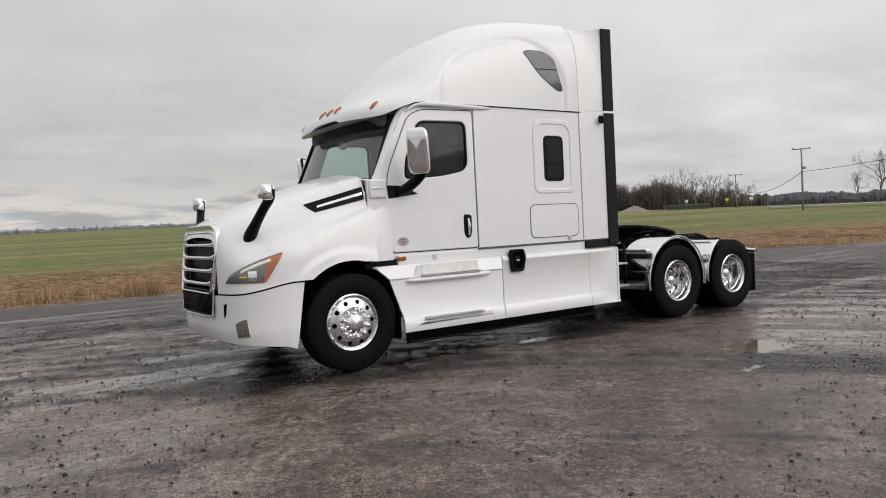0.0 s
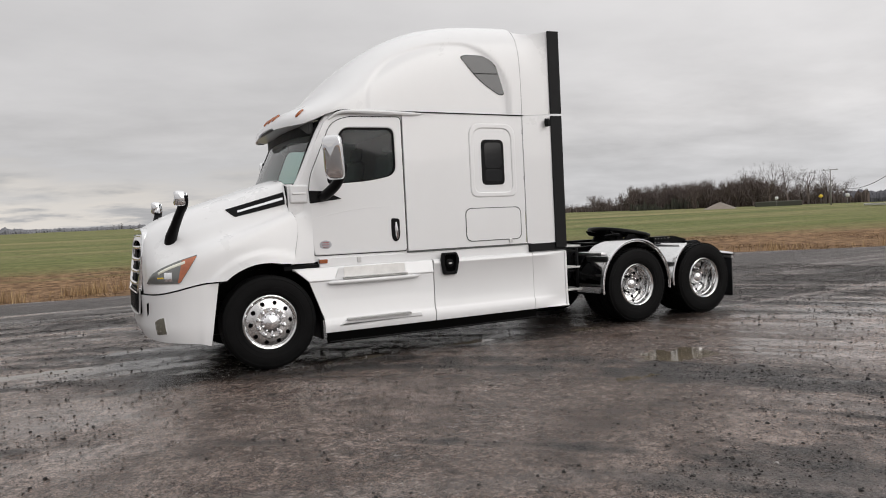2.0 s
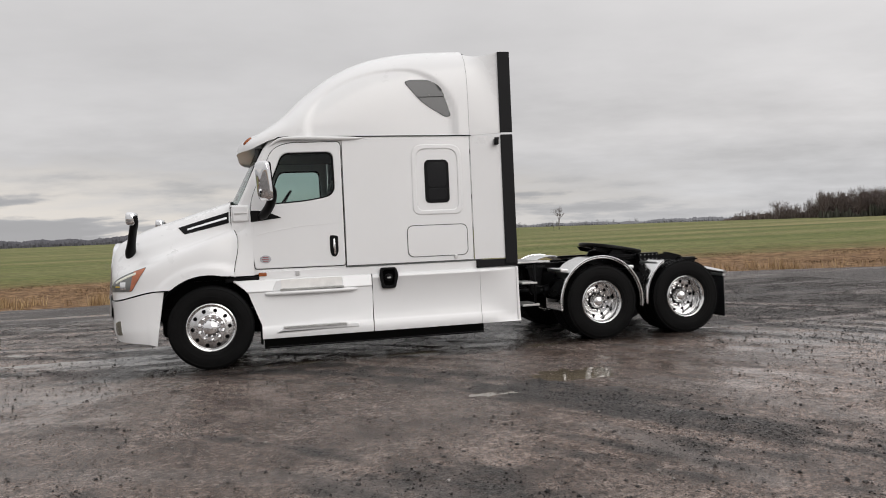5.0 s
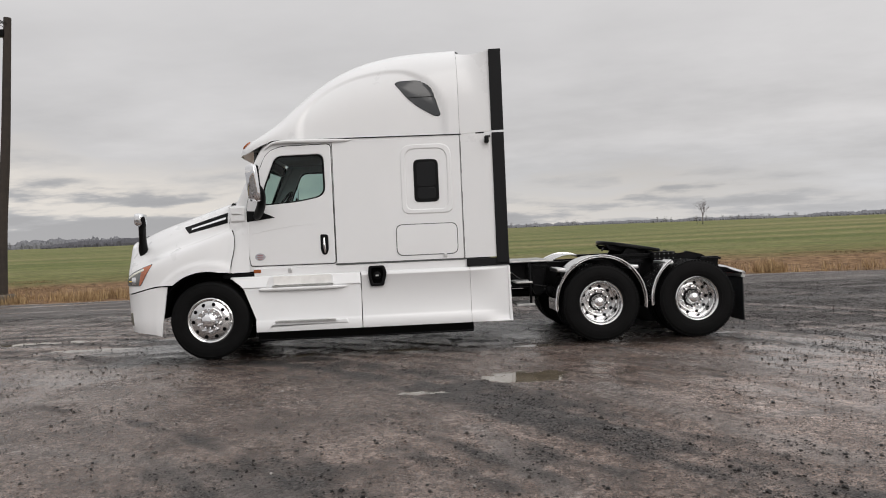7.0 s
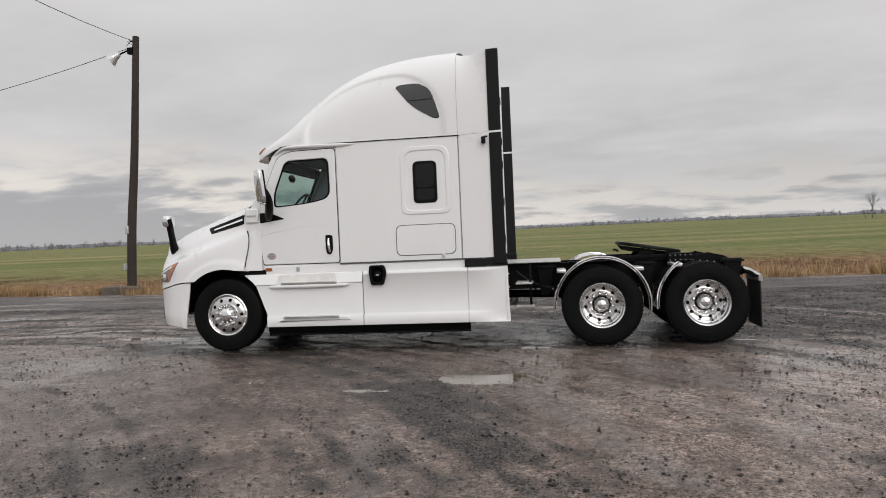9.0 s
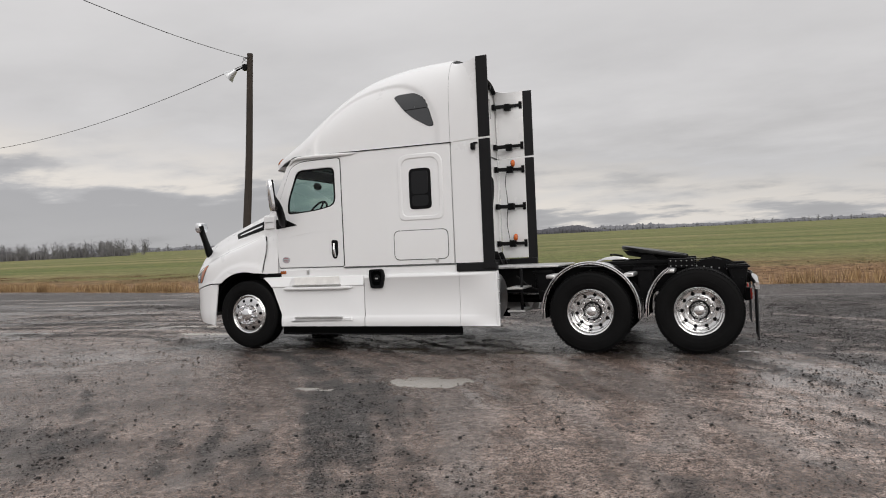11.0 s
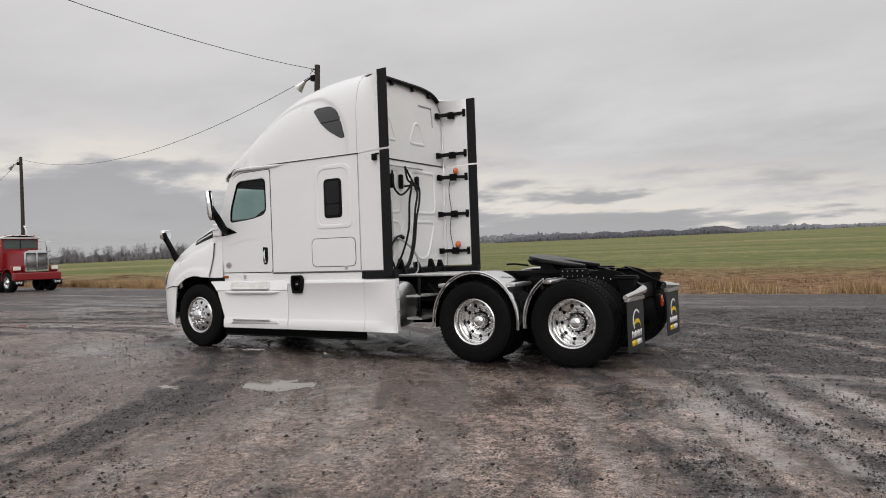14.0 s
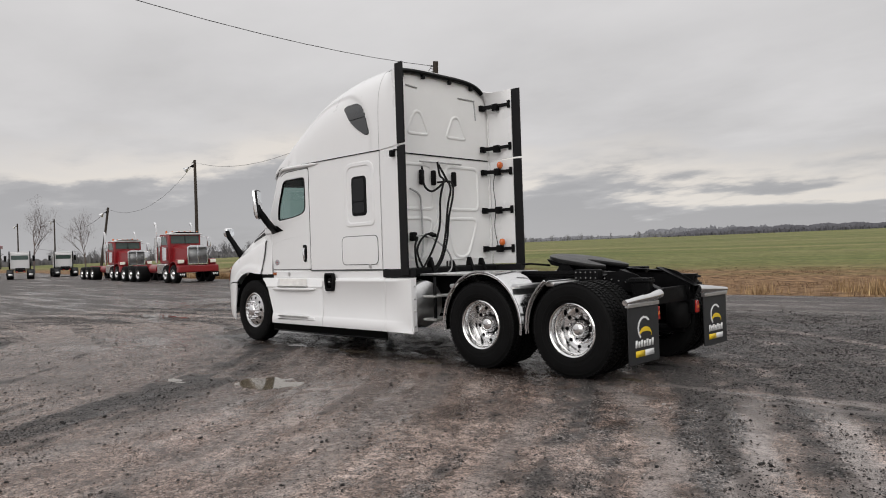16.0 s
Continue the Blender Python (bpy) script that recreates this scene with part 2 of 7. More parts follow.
def thick(bm, t):
    """Gives an open sheet its thickness, on the side that faces the middle of the thing."""
    t = abs(t)
    bmesh.ops.recalc_face_normals(bm, faces=bm.faces)
    n = len(bm.verts)
    mid = sum((v.co for v in bm.verts), Vector()) / n
    if abs(mid.y) > 0.35:
        mid.y *= 0.3
    if sum((f.calc_center_median() - mid).dot(f.normal) * f.calc_area() for f in bm.faces) < 0:
        bmesh.ops.reverse_faces(bm, faces=bm.faces)
    bm.normal_update()
    faces, rim = bm.faces[:], [e for e in bm.edges if e.is_boundary]
    back = {v: bm.verts.new(v.co - v.normal * t) for v in bm.verts[:]}
    for f in faces:
        bm.faces.new([back[v] for v in reversed(f.verts)])
    for e in rim:
        p, q = e.verts
        bm.faces.new((p, q, back[q], back[p]))
    return bm


def revolve(profile, n=48, bm=None):
    """Turns (radius, y) pairs about the y axis."""
    k = len(profile) - 1
    b = grid(lambda u, v: (profile[round(u * k)][0] * math.sin(2 * math.pi * v), profile[round(u * k)][1], profile[round(u * k)][0] * math.cos(2 * math.pi * v)), k, n, wrap_v=True)
    bmesh.ops.remove_doubles(b, verts=b.verts, dist=1e-5)
    return b if bm is None else merge(bm, b)


def spline(points, t):
    """A smooth curve through control tuples, t from 0 to 1."""
    n = len(points) - 1
    f = min(max(t, 0.0), 1.0) * n
    i = min(int(f), n - 1)
    f -= i
    p1, p2 = points[i], points[i + 1]
    p0 = points[i - 1] if i else tuple(2 * a - b for a, b in zip(p1, p2))
    p3 = points[i + 2] if i + 2 <= n else tuple(2 * b - a for a, b in zip(p1, p2))
    return tuple(0.5 * (2 * b + (c - a) * f + (2 * a - 5 * b + 4 * c - d) * f * f + (3 * b - a - 3 * c + d) * f ** 3) for a, b, c, d in zip(p0, p1, p2, p3))


def table(rows, x):
    """Smooth interpolation in rows of (x, value, ...)."""
    if x <= rows[0][0]:
        return rows[0][1:]
    for i in range(len(rows) - 1):
        if x <= rows[i + 1][0]:
            a, b = rows[i], rows[i + 1]
            p0, p3 = rows[max(i - 1, 0)], rows[min(i + 2, len(rows) - 1)]
            h = b[0] - a[0]
            f = (x - a[0]) / h
            out = []
            for k in range(1, len(a)):
                m0 = (b[k] - p0[k]) / (b[0] - p0[0]) * h if i else b[k] - a[k]
                m1 = (p3[k] - a[k]) / (p3[0] - a[0]) * h if i + 2 < len(rows) else b[k] - a[k]
                out.append((2 * f ** 3 - 3 * f * f + 1) * a[k] + (f ** 3 - 2 * f * f + f) * m0 + (-2 * f ** 3 + 3 * f * f) * b[k] + (f ** 3 - f * f) * m1)
            return tuple(out)
    return rows[-1][1:]


def smoothstep(a, b, x):
    k = min(1.0, max(0.0, (x - a) / (b - a)))
    return k * k * (3 - 2 * k)


def tube(points, r, seg=8, smooth_steps=0, closed=False, bm=None):
    """A round bar along points; r may be a number or one radius a point."""
    pts = [Vector(p) for p in points]
    if smooth_steps:
        k = (len(pts) - 1) * smooth_steps
        raw = [tuple(p) for p in points]
        if not isinstance(r, (int, float)):
            rr = [(q,) for q in r]
            r = [spline(rr, i / k)[0] for i in range(k + 1)]
        pts = [Vector(spline(raw, i / k)) for i in range(k + 1)]
    rs = [r] * len(pts) if isinstance(r, (int, float)) else list(r)
    b = bmesh.new()
    rings, up_v = [], None
    n = len(pts)
    for i, p in enumerate(pts):
        if closed:
            d = pts[(i + 1) % n] - pts[i - 1]
        else:
            d = pts[min(i + 1, n - 1)] - pts[max(i - 1, 0)]
        d.normalize()
        if up_v is None:
            up_v = Vector((0, 0, 1)) if abs(d.z) < 0.9 else Vector((1, 0, 0))
        s = d.cross(up_v).normalized()
        up_v = s.cross(d).normalized()
        rings.append([b.verts.new(p + rs[i] * (math.cos(2 * math.pi * k / seg) * s + math.sin(2 * math.pi * k / seg) * up_v)) for k in range(seg)])
    for i in range(n if closed else n - 1):
        q = rings[(i + 1) % n]
        for k in range(seg):
            b.faces.new((rings[i][k], rings[i][(k + 1) % seg], q[(k + 1) % seg], q[k]))
    if not closed:
        b.faces.new(rings[0][::-1]), b.faces.new(rings[-1])
    return b if bm is None else merge(bm, b)


def rounded(points, r, steps=5):
    """A polygon with rounded corners; r a number or one a corner."""
    out, n = [], len(points)
    rr = [r] * n if isinstance(r, (int, float)) else r
    for i, p in enumerate(points):
        p, a, b = Vector(p), Vector(points[i - 1]), Vector(points[(i + 1) % n])
        da, db = a - p, b - p
        k = min(rr[i], da.length * 0.49, db.length * 0.49)
        s, e = p + da.normalized() * k, p + db.normalized() * k
        if k < 1e-4:
            out.append(tuple(p))
            continue
        for j in range(steps + 1):
            f = j / steps
            out.append(tuple(s * (1 - f) ** 2 + p * 2 * f * (1 - f) + e * f * f))
    return out


def plate(outline, thickness, holes=(), bevel=0.0, m=None):
    """A flat plate with holes, its outline in (a, b), centred on its middle plane."""
    cu = bpy.data.curves.new("tmp", "CURVE")
    cu.dimensions, cu.fill_mode = "2D", "BOTH"
    cu.extrude, cu.bevel_depth, cu.bevel_resolution = thickness / 2 - bevel, bevel, 1
    cu.offset = -bevel
    for loop in (outline, *holes):
        sp = cu.splines.new("POLY")
        sp.points.add(len(loop) - 1)
        for q, (a, b) in zip(sp.points, loop):
            q.co = (a, b, 0, 1)
        sp.use_cyclic_u = True
    ob = bpy.data.objects.new("tmp", cu)
    scene.collection.objects.link(ob)
    me = bpy.data.meshes.new_from_object(ob.evaluated_get(bpy.context.evaluated_depsgraph_get()))
    bm = bmesh.new()
    bm.from_mesh(me)
    bpy.data.objects.remove(ob)
    bpy.data.curves.remove(cu)
    bpy.data.meshes.remove(me)
    bmesh.ops.remove_doubles(bm, verts=bm.verts, dist=1e-5)
    crisp(bm, (2,))
    return bm if m is None else moved(bm, m)


def pane(outline):
    """A single sheet with that outline."""
    bm = bmesh.new()
    bm.faces.new([bm.verts.new((a, b, 0)) for a, b in outline])
    return bm


def on_side(y, shear=0.0, x_ref=0.0):
    """Places a plate drawn in (x, z) upright at that y; shear leans it in plan."""
    m = Matrix(((1, 0, 0, 0), (0, 0, -1, y), (0, 1, 0, 0), (0, 0, 0, 1)))
    return Matrix(((1, 0, 0, 0), (-shear, 1, 0, shear * x_ref), (0, 0, 1, 0), (0, 0, 0, 1))) @ m


def across(x, lean=0.0):
    """Places a plate drawn in (y, z) upright across the truck at that x."""
    return Matrix(((0, lean, 1, x), (1, 0, 0, 0), (0, 1, 0, 0), (0, 0, 0, 1)))


def rect(a0, a1, b0, b1):
    return [(a0, b0), (a1, b0), (a1, b1), (a0, b1)]


def ring(outline, width):
    """The outline drawn in by width, towards its middle."""
    ca = sum(p[0] for p in outline) / len(outline)
    cb = sum(p[1] for p in outline) / len(outline)
    ra = max(abs(p[0] - ca) for p in outline)
    rb = max(abs(p[1] - cb) for p in outline)
    return [(ca + (a - ca) * (1 - width / ra), cb + (b - cb) * (1 - width / rb)) for a, b in outline]


# ---- the white tractor unit: x runs to its rear, y to its right side, z = 0 on the lot ----
def build_truck():
    truck = thing("semi_truck", "white sleeper-cab highway tractor with chrome wheels, parked on wet gravel", "truck")

    # hood and fenders: half sections along x, from the middle of the top to the lower edge of the side
    sections = [
        # x, zc, y1, y2, z2, y3, z3, ledge y, ledge z, y4, z4, y5
        (-1.17, 1.46, 0.30, 0.52, 1.42, 0.57, 1.34, 0.60, 1.25, 0.62, 1.12, 0.62),
        (-1.13, 1.56, 0.30, 0.54, 1.50, 0.67, 1.37, 0.76, 1.24, 0.81, 1.12, 0.82),
        (-1.05, 1.62, 0.32, 0.56, 1.565, 0.74, 1.42, 0.88, 1.27, 0.96, 1.14, 0.99),
        (-0.90, 1.70, 0.34, 0.60, 1.64, 0.82, 1.48, 0.98, 1.30, 1.08, 1.16, 1.11),
        (-0.70, 1.775, 0.38, 0.66, 1.71, 0.885, 1.535, 1.02, 1.372, 1.165, 1.245, 1.185),
        (-0.40, 1.87, 0.42, 0.75, 1.80, 0.945, 1.63, 1.045, 1.475, 1.185, 1.365, 1.21),
        (0.00, 1.995, 0.45, 0.86, 1.925, 1.01, 1.755, 1.065, 1.60, 1.175, 1.505, 1.215),
        (0.30, 2.085, 0.48, 0.93, 2.015, 1.05, 1.865, 1.07, 1.71, 1.145, 1.59, 1.20),
    ]
    R_ARCH = 0.645

    def seam_z(x):
        """Height of the joint between hood and bumper: it falls towards the nose."""
        return 0.992 - 0.098 * smoothstep(0.55, 1.15, -x)

    def low_edge(x):
        return max(seam_z(x), 0.505 + math.sqrt(max(R_ARCH ** 2 - x * x, 0.0))) if x < 0.16 else 1.13 - 0.05 * (x - 0.16)

    def hood_end(z):
        """Rear edge of the hood side: it kicks back over the fender."""
        return 0.29 + 0.075 * smoothstep(1.78, 1.56, z) - 0.055 * smoothstep(1.50, 1.16, z)

    def hood_half(x, v):
        zc, y1, y2, z2, y3, z3, yl, zl, y4, z4, y5 = table(sections, x)
        zb = low_edge(x)
        z4 = max(z4, zb + 0.08)
        return spline([(0, zc), (y1, zc - 0.012), (y2, z2), (y3, z3), (yl, zl), (y4, z4), (y5, zb)], v)

    def hood_fn(u, v):
        k = abs(v - 0.5) * 2
        zt = hood_half(0.29, k)[1]
        x = -1.17 + (1.17 + hood_end(zt)) * u ** 1.25
        s = 1 if v > 0.5 else -1
        y, z = hood_half(x, k)
        # pressed lip round the wheel arch, and a crease along the fender's shoulder
        ring_d = math.hypot(x, z - 0.505) - R_ARCH
        y += 0.018 * smoothstep(0.135, 0.095, ring_d) * smoothstep(-0.85, -0.62, x)
        shoulder = table(sections, x)[7] - 0.02
        y += 0.012 * smoothstep(shoulder + 0.025, shoulder - 0.02, z) * smoothstep(-0.85, -0.5, x)
        return (x, s * y, z)

    hood = part("hood", thick(grid(hood_fn, 100, 160), -0.014), WHITE, truck, angle=50)
    # nose panel behind the grille closes the front of the hood
    part("nose_panel", plate([(s * y, z) for s, y, z in [(-1, 0.6, 0.99), (1, 0.6, 0.99), (1, 0.6, 1.2), (1, 0.5, 1.42), (-1, 0.5, 1.42), (-1, 0.6, 1.2)]], 0.02, m=across(-1.09)), PLASTIC, truck)

    # bumper: wraps round the front
    plan = [(-1.215, 0.0), (-1.205, 0.45), (-1.155, 0.74), (-1.06, 0.96), (-0.88, 1.12), (-0.68, 1.19), (-0.50, 1.205)]

    def bumper_fn(u, v):
        s = 1 if u > 0.5 else -1
        k = abs(u - 0.5) * 2
        x, y = spline(plan, k)
        top = seam_z(x) - 0.018
        bot = table([(0, 0.43), (0.4, 0.405), (0.8, 0.365), (1.0, 0.335)], k)[0]
        z = bot + (top - bot) * v
        tuck = 0.055 * max(0.0, 0.30 - v) ** 1.5 / 0.30 ** 1.5 + 0.012 * math.sin(math.pi * v)
        if k > 0.8:
            x = min(x + 0.0, x) - 0.10 * (1 - v) * (k - 0.8) / 0.2
        return (x + tuck * (1 - k) * 1.0, s * (y - tuck * 0.45 * min(1, k * 1.4)), z)

    bumper = part("bumper", thick(grid(bumper_fn, 80, 18), -0.02), WHITE, truck, angle=50)
    part("air_intake", plate(rounded([(-0.52, 0.665), (0.52, 0.665), (0.575, 0.93), (-0.575, 0.93)], 0.05), 0.05, bevel=0.008, m=across(-1.192)), PLASTIC, bumper, "black mesh lower air intake")
    mesh_bm = bmesh.new()
    for i in range(25):
        y = -0.5 + i / 24
        box(-1.226, -1.216, y - 0.004, y + 0.004, 0.685, 0.91, bm=mesh_bm)
    for i in range(9):
        z = 0.695 + i * 0.026
        box(-1.228, -1.218, -0.51, 0.51, z - 0.003, z + 0.003, bm=mesh_bm)
    part("intake_mesh", mesh_bm, PLASTIC, bumper)
    part("intake_trim", tube([(-1.20, -0.578, 0.94), (-1.214, -0.558, 0.72), (-1.220, -0.50, 0.668), (-1.228, 0.0, 0.655), (-1.220, 0.50, 0.668), (-1.214, 0.558, 0.72), (-1.20, 0.578, 0.94)], 0.009, 8, 4), ALU_DULL, bumper, "dull silver U-shaped trim")
    def on_bumper(k, v, out):
        p = Vector(bumper_fn(0.5 - 0.5 * k, v))
        a = Vector(bumper_fn(0.5 - 0.5 * (k + 0.02), v)) - Vector(bumper_fn(0.5 - 0.5 * (k - 0.02), v))
        b = Vector(bumper_fn(0.5 - 0.5 * k, v + 0.03)) - Vector(bumper_fn(0.5 - 0.5 * k, v - 0.03))
        n = a.cross(b).normalized()
        return p + n * (out if n.x < 0 else -out)

    def fog_patch(grow, out):
        def fn(u, v):
            k = 0.440 + 0.016 * (1 - v) - grow + (0.097 + 2 * grow) * u
            lo, hi = 0.155 - 1.6 * grow + 0.03 * u, 0.52 + 1.6 * grow - 0.10 * (1 - u) ** 2
            return on_bumper(k, lo + (hi - lo) * v, out + 0.004 * (1 - (2 * v - 1) ** 4) * (1 - (2 * u - 1) ** 4))
        return thick(grid(fn, 10, 10), 0.01)
    fa, fb = pair("fog_lamp", fog_patch(0.0, 0.006), FOG, bumper, "square fog lamp in the bumper corner")
    rim_bm = fog_patch(0.007, 0.002)
    other = flipped(rim_bm)
    part("lamp_surround", rim_bm, WHITE, fa), part("lamp_surround", other, WHITE, fb)
    slot = thick(grid(lambda u, v: on_bumper(0.322 + 0.022 * v * (0.4 + u) * 0.6 + 0.02 * u, 0.53 + (0.28 + 0.03 * u) * v + 0.06 * u * (1 - v), 0.004), 4, 6), 0.008)
    pair("bumper_slot", slot, GRILLE_BLACK, bumper)

    part("bumper_gap", thick(grid(lambda u, v: (lambda p: (p[0] + 0.02, (1 if u > 0.5 else -1) * (p[1] - 0.018), seam_z(p[0]) - 0.037 + 0.06 * v))(spline(plan, abs(u - 0.5) * 2)), 60, 1), 0.01), PLASTIC, truck)

    # grille
    grille = new("grille")
    grille.parent = truck
    outer = rounded([(-0.53, 0.885), (0.53, 0.885), (0.60, 1.30), (0.55, 1.53), (0.40, 1.585), (-0.40, 1.585), (-0.55, 1.53), (-0.60, 1.30)], 0.05)
    inner = rounded([(-0.50, 0.905), (0.50, 0.905), (0.565, 1.30), (0.525, 1.465), (0.40, 1.49), (-0.40, 1.49), (-0.525, 1.465), (-0.565, 1.30)], 0.04)
    GX = across(-1.215, 0.13) @ Matrix.Translation((0, 0, 0))

    def g(bm):   # leans back towards the top and bows forward in the middle
        for v in bm.verts:
            v.co.x += -0.13 * 0.93 - 0.025 * (1 - (v.co.y / 0.6) ** 2) + 0.03
            v.co.y *= 1.05
        return bm

    part("grille_backing", g(plate(inner, 0.01, m=across(-1.115, 0.13))), GRILLE_BLACK, grille, "black grille backing")
    frame_bm = plate(outer, 0.07, [inner], 0.012, m=GX)
    part("grille_frame", g(frame_bm), CHROME, grille, "chrome grille surround")
    for i, z in enumerate((1.375, 1.245, 1.115, 0.985)):
        w = table([(0.9, 0.49), (1.3, 0.55), (1.47, 0.50)], z)[0]

        def slat_fn(u, v, z=z, w=w):
            a = 2 * math.pi * v
            y = -w + 2 * w * u
            edge = 1 if abs(u - 0.5) < 0.38 else 1 + 0.7 * (abs(u - 0.5) - 0.38) / 0.12
            return (-1.197 + 0.13 * (z - 0.93) - 0.025 * (1 - (y / 0.6) ** 2) + 0.022 * math.cos(a), 1.05 * y, z + 0.021 * edge * math.sin(a) + 0.016 * (edge - 1))
        part("grille_slat", grid(slat_fn, 24, 12, wrap_v=True), CHROME, grille, "thick chrome grille bar")
    badge = plate([(0.125 * math.cos(a * math.pi / 16), 1.535 + 0.034 * math.sin(a * math.pi / 16)) for a in range(32)], 0.03, bevel=0.006, m=across(-1.19, 0.13))
    badge = part("grille_badge", g(badge), CHROME, grille, "oval chrome badge")
    bars = bmesh.new()
    for i in range(5):
        merge(bars, plate(rect(-0.085 + i * 0.036, -0.06 + i * 0.036, 1.525, 1.547), 0.006, m=across(-1.21, 0.13)))
    part("badge_print", g(bars), GREY_PRINT, badge)

    # headlights lie on the rounded fender corner
    def on_hood(x, z, out=0.0):
        lo, hi = 0.05, 1.0
        for _ in range(30):
            mid = (lo + hi) / 2
            if hood_half(x, mid)[1] > z:
                lo = mid
            else:
                hi = mid
        y = hood_half(x, lo)[0]
        e = 0.03
        ya, yb = hood_half(x - e, lo)[0], hood_half(x + e, lo)[0]
        nx, ny = -(yb - ya), 2 * e
        n = math.hypot(nx, ny)
        return (x + out * nx / n, -(y + out * ny / n), z)

    def lamp_piece(x0, x1, lower, upper, out, nu=22, nv=8):
        def fn(u, v):
            x = x0 + (x1 - x0) * u
            a, b = lower(u), upper(u)
            dome = 0.006 * (1 - (2 * v - 1) ** 4)
            return on_hood(x, a + (b - a) * v, out + dome)
        return thick(grid(fn, nu, nv), -0.012)

    low = lambda u: 0.998 + 0.27 * max(0, u - 0.62) / 0.38
    high = lambda u: 1.01 + 0.27 * min(1, u) ** 0.46
    for s in (0, 1):
        sides = lambda bm: flipped(bm) if s else bm
        lamp = part("headlight", sides(lamp_piece(-1.135, -0.69, low, high, 0.008)), LAMP_GREY, truck, "swept headlight with amber turn signal")

        def amber_fn(u, v):
            start = 0.575 + 0.12 * v
            k = start + (0.985 - start) * u
            return on_hood(-1.135 + 0.445 * k, low(k) + 0.006 + (high(k) - low(k) - 0.014) * v, 0.016)
        part("turn_signal", sides(thick(grid(amber_fn, 12, 8), 0.012)), SIGNAL, lamp, "amber turn signal lens")
        part("light_bar", sides(lamp_piece(-1.04, -0.80, lambda u: high(0.21 + 0.54 * u) - 0.05, lambda u: high(0.21 + 0.54 * u) - 0.022, 0.016, 14, 3)), LAMP_WHITE, lamp, "pale light strip")
        part("reflector", sides(lamp_piece(-0.99, -0.925, lambda u: 1.02, lambda u: 1.115, 0.013, 6, 5)), CHROME, lamp)
        part("sticker", sides(lamp_piece(-1.05, -1.0, lambda u: 1.05, lambda u: 1.065, 0.0135, 4, 2)), YELLOW, lamp)

    # hood side vents

    def vent_piece(x0, x1, lo, hi, out, nv=4):
        return thick(grid(lambda u, v: on_hood(x0 + (x1 - x0) * u, lo(u) + (hi(u) - lo(u)) * v, out), 16, nv), -0.012)
    vl = lambda u: 1.655 + 0.115 * max(0, (u - 0.12)) / 0.88 + 0.075 * max(0, 0.12 - u) / 0.12
    vh = lambda u: 1.74 + 0.165 * u
    v_bm = vent_piece(-0.33, 0.27, vl, vh, 0.008)
    va, vb = pair("side_vent", v_bm, PLASTIC, truck, "black hood side vent with a chrome strip")
    strip = vent_piece(-0.22, 0.25, lambda u: 1.70 + 0.12 * u, lambda u: 1.722 + 0.125 * u, 0.016, 2)
    other = flipped(strip)
    part("vent_strip", strip, CHROME, va), part("vent_strip", other, CHROME, vb)

    # hood mirrors on black arms
    for s in (-1, 1):
        hm = part("hood_mirror_arm", tube([(-0.905, s * 0.82, 1.385), (-0.895, s * 0.88, 1.46), (-0.865, s * 0.97, 1.57), (-0.825, s * 1.08, 1.70), (-0.790, s * 1.17, 1.80), (-0.780, s * 1.20, 1.89)], [0.055, 0.062, 0.05, 0.046, 0.046, 0.034], 10, 4), PLASTIC, truck, "black hood mirror arm")

        def bowl(u, v):     # rounded box, open to the rear
            a, b = math.pi * (u - 0.5), 2 * math.pi * v
            soft = lambda c, p: math.copysign(abs(c) ** p, c)
            r = abs(math.cos(a)) ** 0.5
            return (-0.822 + 0.06 * soft(math.sin(a), 0.6), s * 1.145 + 0.088 * r * soft(math.cos(b), 0.55), 1.855 + 0.082 * r * soft(math.sin(b), 0.55) - 0.10 * 0.06 * math.sin(a))
        part("hood_mirror_head", grid(bowl, 16, 28, wrap_v=True), CHROME, hm, "chrome hood mirror bowl")
        part("mirror_glass", moved(plate(rounded(rect(-0.07, 0.07, -0.064, 0.064), 0.035), 0.004), Matrix.Translation((-0.762, s * 1.145, 1.855)) @ across(0)), MIRROR, hm)

    # cab: side frames, doors, cowl, windshield
    win = rounded([(0.745, 1.972), (1.25, 2.005), (1.565, 2.07), (1.558, 2.61), (0.935, 2.605), (0.755, 2.17)], [0.06, 0.35, 0.12, 0.09, 0.09, 0.2], 6)
    win_in = ring(win, 0.022)
    door_line = rounded([(0.56, 1.19), (1.66, 1.185), (1.655, 2.735), (1.0, 2.73), (0.815, 2.655), (0.535, 2.03), (0.53, 1.75), (0.535, 1.35)], [0.03, 0.04, 0.06, 0.12, 0.15, 0.15, 0.1, 0.1])
    cab_line = [(0.30, 1.10), (0.70, 1.13), (1.668, 1.15), (1.668, 2.80), (0.93, 2.795), (0.75, 2.68), (0.42, 1.99), (0.30, 1.95)]
    TAPER = dict(shear=0.04, x_ref=1.66)
    pair("cab_side", plate(cab_line, 0.03, [rounded([(0.60, 1.24), (1.62, 1.24), (1.61, 2.69), (1.02, 2.69), (0.90, 2.60), (0.66, 2.02), (0.585, 1.75)], 0.08)], 0.004, m=on_side(-1.135, **TAPER)), WHITE, truck)
    pair("door_gap", plate(ring(door_line, -0.008), 0.012, [ring(door_line, 0.03)], m=on_side(-1.151, **TAPER)), PLASTIC, truck)
